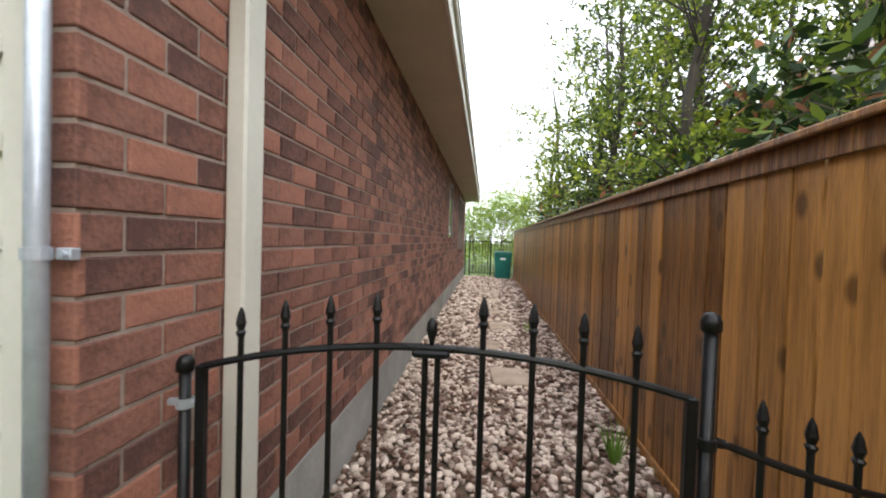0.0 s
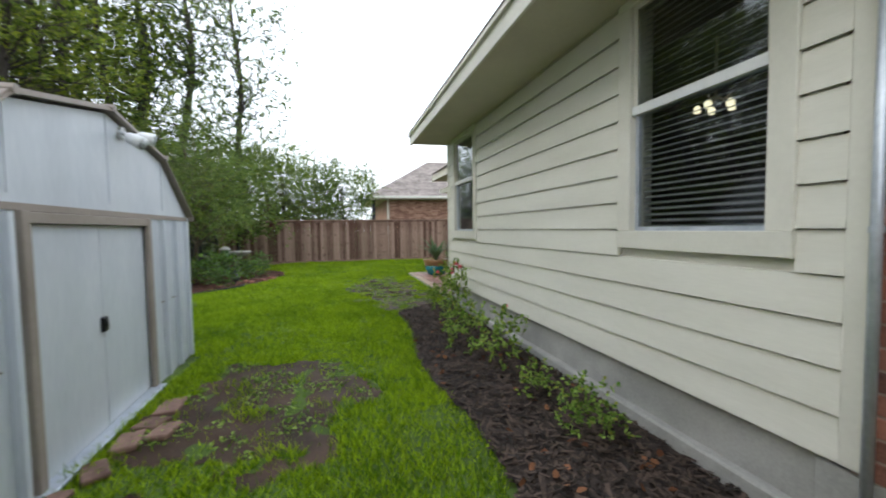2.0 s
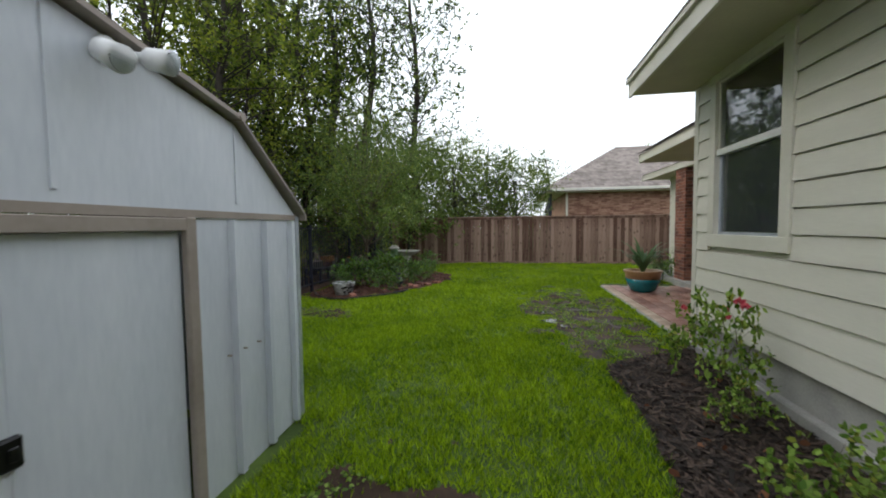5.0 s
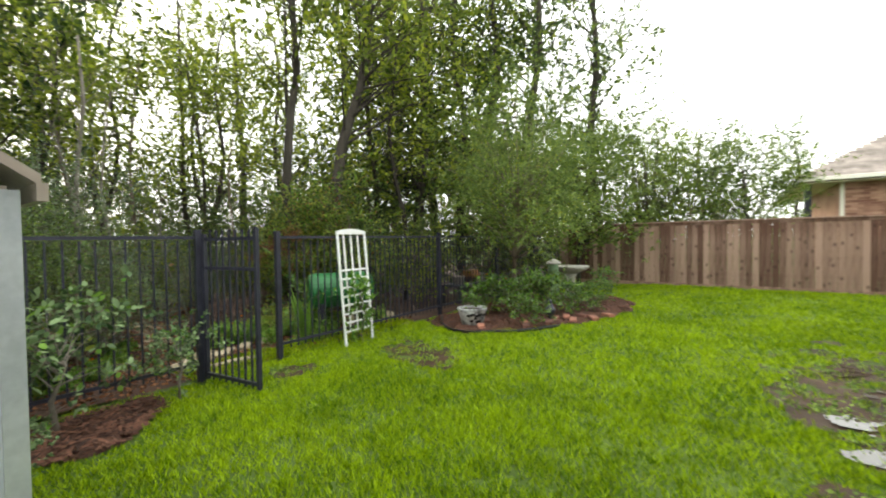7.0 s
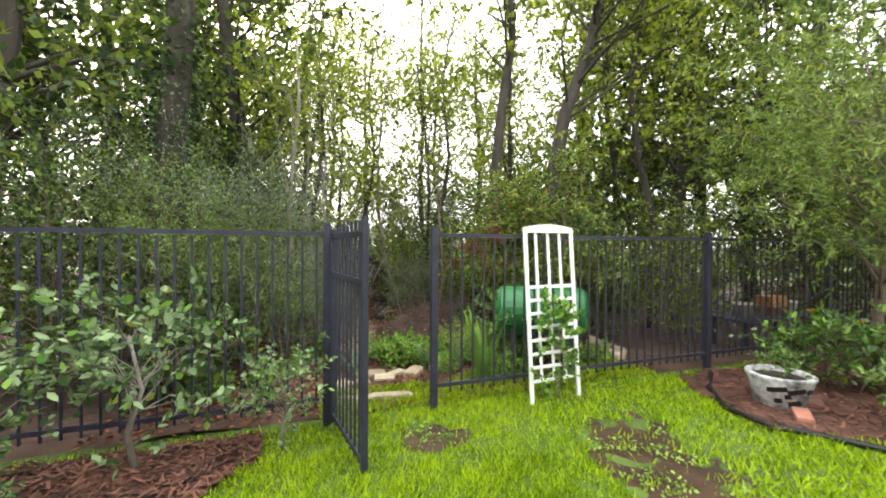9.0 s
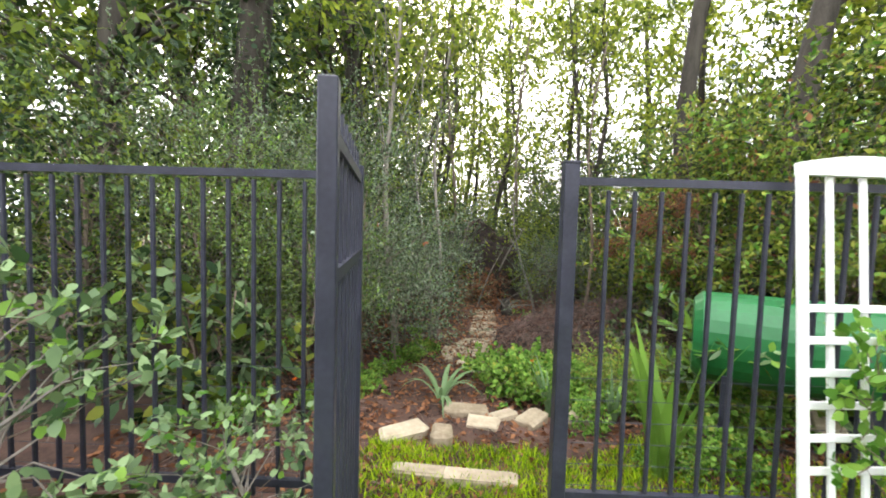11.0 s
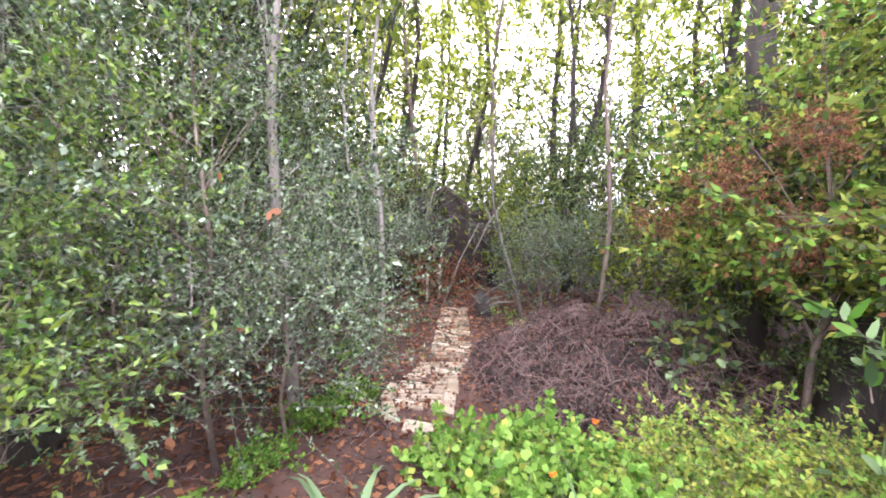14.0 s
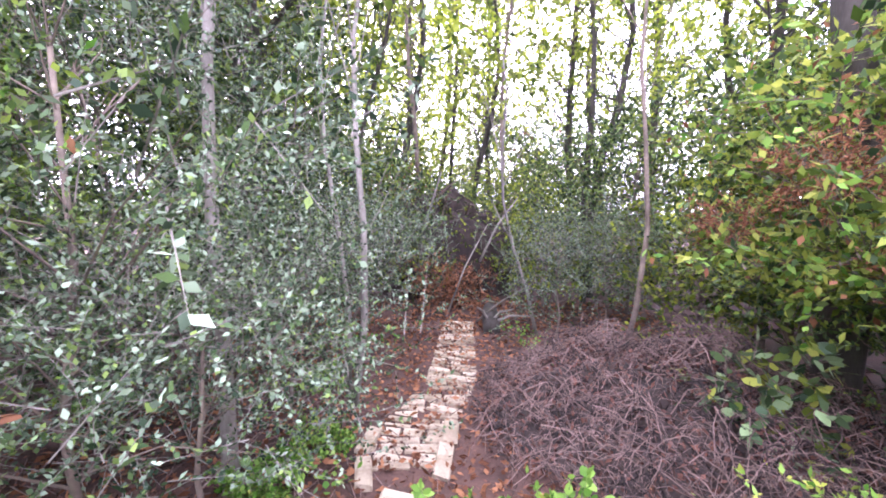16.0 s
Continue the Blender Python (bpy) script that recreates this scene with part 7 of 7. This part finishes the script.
# mulch chips
def chips(name, inside, x0, x1, y0, y1, n, mat, seed, label):
    rng = np.random.default_rng(seed)
    s = Shape()
    for x, y, a, L in zip(rng.uniform(x0, x1, n), rng.uniform(y0, y1, n), rng.uniform(0, 6.28, n), rng.uniform(0.015, 0.055, n)):
        if inside(x, y):
            z = ground_z(x, y) + 0.035 + rng.uniform(-0.008, 0.022)
            c, q, w = math.cos(a) * L, math.sin(a) * L, L * rng.uniform(0.15, 0.3)
            t = rng.uniform(-0.4, 0.4) * L
            s.add([(x - c - w * q / L, y - q + w * c / L, z - t), (x - c + w * q / L, y - q - w * c / L, z - t), (x + c, y + q - w * c / L * 0.5, z + t), (x + c - w * q / L, y + q + w * c / L, z + t + 0.006)], [(0, 1, 2, 3)])
    return tagged(new(name, s.mesh(name, mat)), label, "mulch", kind="stuff")


chips("mulch_chips", in_bed, -7.4, -0.6, -0.6, 0.8, 16000, CHIP, 3, "shredded dark bark chips of the bed")
chips("bed_chips", in_round_bed, -16, -10, -6.3, -2.6, 9000, RED_CHIP, 4, "reddish bark chips of the round bed")
chips("shrub_chips", in_shrub_bed, -6.6, -4.4, -6.3, -5, 4000, RED_CHIP, 5, "reddish bark chips under the shrubs")
rngl = np.random.default_rng(78)
pts = [(x, y) for x, y in zip(rngl.uniform(-7, -1, 90), rngl.uniform(-0.5, 0.7, 90)) if in_bed(x, y)]
tagged(new("bed_leaves", leaves_mesh("bed_leaves", np.array([(x, y, 0.055) for x, y in pts]), rngl.normal(size=(len(pts), 3)) * np.array((1, 1, 0.3)), 0.07, 0.045, LEAF_DEAD, rngl, 6)), "few fallen brown leaves on the mulch", "leaves", kind="stuff")

# lawn
def lawn(name, x0, x1, y0, y1, dens, h, w, seed):
    rng = np.random.default_rng(seed)
    n = int((x1 - x0) * (y1 - y0) * dens)
    x, y = rng.uniform(x0, x1, n), rng.uniform(y0, y1, n)
    keep = np.zeros(n, dtype=bool)
    zz, high = np.zeros(n), np.zeros(n)
    cell = {}
    for i in range(n):
        key = (int(x[i] * 16), int(y[i] * 16))
        if key not in cell:
            cx, cy = (key[0] + 0.5 * (1 if x[i] > 0 else -1)) / 16, (key[1] + 0.5 * (1 if y[i] > 0 else -1)) / 16
            if not is_lawn(cx, cy):
                cell[key] = (0.0, 0, 1.0)
            else:
                thin = 0.04 + 0.9 * max(0, noise.noise((cx * 3, cy * 3, 9)) - 0.05) if in_mud(cx, cy) else 1.0
                tuft = 0.5 + 0.9 * noise.noise((cx * 5.5, cy * 5.5, 21)) + 0.5 * noise.noise((cx * 1.1, cy * 1.1, 23))
                cell[key] = (thin * (0.72 + 0.4 * noise.noise((cx * 1.3, cy * 1.3, 2))) * (0.6 + 0.65 * min(max(tuft, 0.0), 1.0)), ground_z(cx, cy) + (0.025 if cy < MFY - 0.1 else 0.0), 0.6 + 0.75 * min(max(tuft, 0.0), 1.0))
        keep[i] = rng.random() < cell[key][0] * 1.3
        zz[i] = cell[key][1]
        high[i] = cell[key][2]
    x, y, zz, high = x[keep], y[keep], zz[keep], high[keep]
    n = len(x)
    a = rng.uniform(0, 2 * np.pi, n)
    hh, ww = h * high * rng.uniform(0.5, 1.3, n), w * rng.uniform(0.6, 1.3, n)
    lean = rng.uniform(0.2, 1.1, n)
    b = rng.uniform(0, 2 * np.pi, n)
    V = np.zeros((n, 3, 3))
    V[:, 0] = np.stack([x - np.cos(a) * ww, y - np.sin(a) * ww, zz - 0.004], 1)
    V[:, 1] = np.stack([x + np.cos(a) * ww, y + np.sin(a) * ww, zz - 0.004], 1)
    V[:, 2] = np.stack([x + np.cos(b) * hh * lean, y + np.sin(b) * hh * lean, zz + hh], 1)
    me = bpy.data.meshes.new(name)
    me.vertices.add(n * 3)
    me.vertices.foreach_set("co", V.astype(np.float32).ravel())
    me.loops.add(n * 3)
    me.loops.foreach_set("vertex_index", np.arange(n * 3, dtype=np.int32))
    me.polygons.add(n)
    me.polygons.foreach_set("loop_start", np.arange(0, n * 3, 3, dtype=np.int32))
    me.update(calc_edges=True)
    me.materials.append(GRASS)
    return tagged(new(name, me), "short bright green lawn grass", "grass", kind="stuff")


lawn("lawn_grass", -9.0, -1.0, -7.3, 0.8, 5200, 0.05, 0.0058, 1)
lawn("lawn_grass", -13.0, -9.0, -7.3, 0.9, 2600, 0.052, 0.008, 2)
lawn("lawn_grass", FAR_X, -13.0, -6.3, 3.2, 1200, 0.055, 0.01, 3)
lawn("lawn_grass", -1.0, 1.1, -3.5, 0.9, 1500, 0.045, 0.006, 4)

rngr = np.random.default_rng(91)
for x, y, z in ((-7.23, -7.8, 1.2), (-7.0, -8.1, 0.75), (-6.95, -7.75, 0.5), (-6.7, -8.6, 1.3)):
    me = leaves_mesh("caught_leaf", np.zeros((2, 3)), rngr.normal(size=(2, 3)), 0.048, 0.032, LEAF_DEAD, rngr, 6)
    o = new("caught_leaf", me)
    o.location = (x, y, z)
    tagged(o, "curled orange-brown leaf caught in the holly", "leaf", "leaves caught in the holly")

# clover and weeds on the bare patches
rngw = np.random.default_rng(95)
cand = [(x, y) for x, y in zip(rngw.uniform(-12, -1.8, 60000), rngw.uniform(-6.2, 0.9, 60000)) if in_mud(x, y) and is_lawn(x, y) and noise.noise((x * 3.2, y * 3.2, 4)) > 0.02]
pos = np.array([(x, y, ground_z(x, y) + 0.012 + 0.02 * rngw.random()) for x, y in cand])
dd = rngw.normal(size=(len(cand), 3)) * np.array((1, 1, 0.3)) + np.array((0, 0, 0.25))
tagged(new("clover", leaves_mesh("clover", pos, dd, 0.032, 0.024, LEAF_ROSE, rngw)), "low clover and weeds on the bare patches", "weeds", kind="stuff")
# ---- bricks of the wall and the column, gravel ----
brick_run(wall_e, 0.765, 16.3, PLINTH, 3.08, lambda u, z, w: pose(BX - 0.02 + w, u, z, 0, 0, 90), near=lambda u, z: u < 2.55)
for k in range(29):
    z = PLINTH + 0.094 * k
    o = part("brick", Shape().box(-0.0455, -0.012, -0.0415, 0.0455, 0.012, 0.0415, 0.004), BRICK, wall_e)
    o.matrix_basis = pose(BX - 0.0445, 0.777, z + 0.047)
brick_run(col, cx0, cx1, 0.16, 2.9, lambda u, z, w: pose(u, cy0 + 0.02 - w, z), near=lambda u, z: True, length=0.22, course=0.08)
brick_run(col, cy0 + 0.04, cy1, 0.16, 2.9, lambda u, z, w: pose(cx1 - 0.02 + w, u, z, 0, 0, 90), near=lambda u, z: False, length=0.22, course=0.08)

PEBBLE = material("river_pebble", (0.13, 0.07, 0.048), (0.66, 0.55, 0.47), scale=8, fine=40, rough=0.7, bump=0.15, vary=0.9)
PEBBLE_J = material("river_pebble_joined", (0.13, 0.07, 0.048), (0.66, 0.55, 0.47), scale=8, fine=40, rough=0.7, bump=0.15, island=0.9)


def pebble_proto(seed):
    bm = bmesh.new()
    bmesh.ops.create_icosphere(bm, subdivisions=1, radius=1.0)
    rng = random.Random(seed)
    for v in bm.verts:
        v.co *= 1 + rng.uniform(-0.22, 0.22)
        v.co.z *= 0.62
    me = bpy.data.meshes.new("pebble")
    bm.to_mesh(me)
    bm.free()
    me.polygons.foreach_set("use_smooth", [True] * len(me.polygons))
    return me


peb = [pebble_proto(k) for k in range(8)]
for me in peb:
    me.materials.append(PEBBLE)
gravel = thing("gravel", "multicoloured rounded river gravel filling the side passage", "gravel", kind="structure")
pv = [np.array([v.co[:] for v in me.vertices]) for me in peb]
pf = [np.array([p.vertices[:] for p in me.polygons]) for me in peb]
rng = np.random.default_rng(4)
V, Fc, k0, count = [], [], 0, 0
spots = []
for lo, hi, dens, r in ((0.85, 3.2, 850, 0.025), (3.2, 6.5, 650, 0.027), (6.5, 16.5, 210, 0.044)):
    nn = int((hi - lo) * 1.98 * dens)
    spots += [(x, y, r) for x, y in zip(rng.uniform(BX + 0.01, 1.14, nn), rng.uniform(lo, hi, nn))]
for x, y, r in spots:
    kk = int(rng.integers(8))
    size = r * rng.uniform(0.55, 1.35)
    m = pose(x, y, 0.018 + rng.uniform(0, 0.028), *rng.uniform(-25, 25, 2), rng.uniform(0, 360)) @ Matrix.Diagonal((size * rng.uniform(0.8, 1.4), size, size, 1))
    if count < 290 and 1.7 < y < 2.3 and abs(x - 0.2) < 0.75 and rng.random() < 0.6:
        o = new("pebble", peb[kk])
        o.parent = gravel
        o.matrix_basis = m
        count += 1
        continue
    a = np.array(m)
    V.append(pv[kk] @ a[:3, :3].T + a[:3, 3])
    Fc.append(pf[kk] + k0)
    k0 += len(pv[kk])
me = bpy.data.meshes.new("loose_gravel")
V, Fc = np.concatenate(V), np.concatenate(Fc)
me.vertices.add(len(V))
me.vertices.foreach_set("co", V.ravel().astype(np.float32))
me.loops.add(len(Fc) * 3)
me.loops.foreach_set("vertex_index", Fc.ravel().astype(np.int32))
me.polygons.add(len(Fc))
me.polygons.foreach_set("loop_start", (np.arange(len(Fc)) * 3).astype(np.int32))
me.polygons.foreach_set("use_smooth", np.ones(len(Fc), dtype=bool))
me.update(calc_edges=True)
me.materials.append(PEBBLE_J)
under(tagged(new("loose_gravel", me), kind="stuff"), gravel)
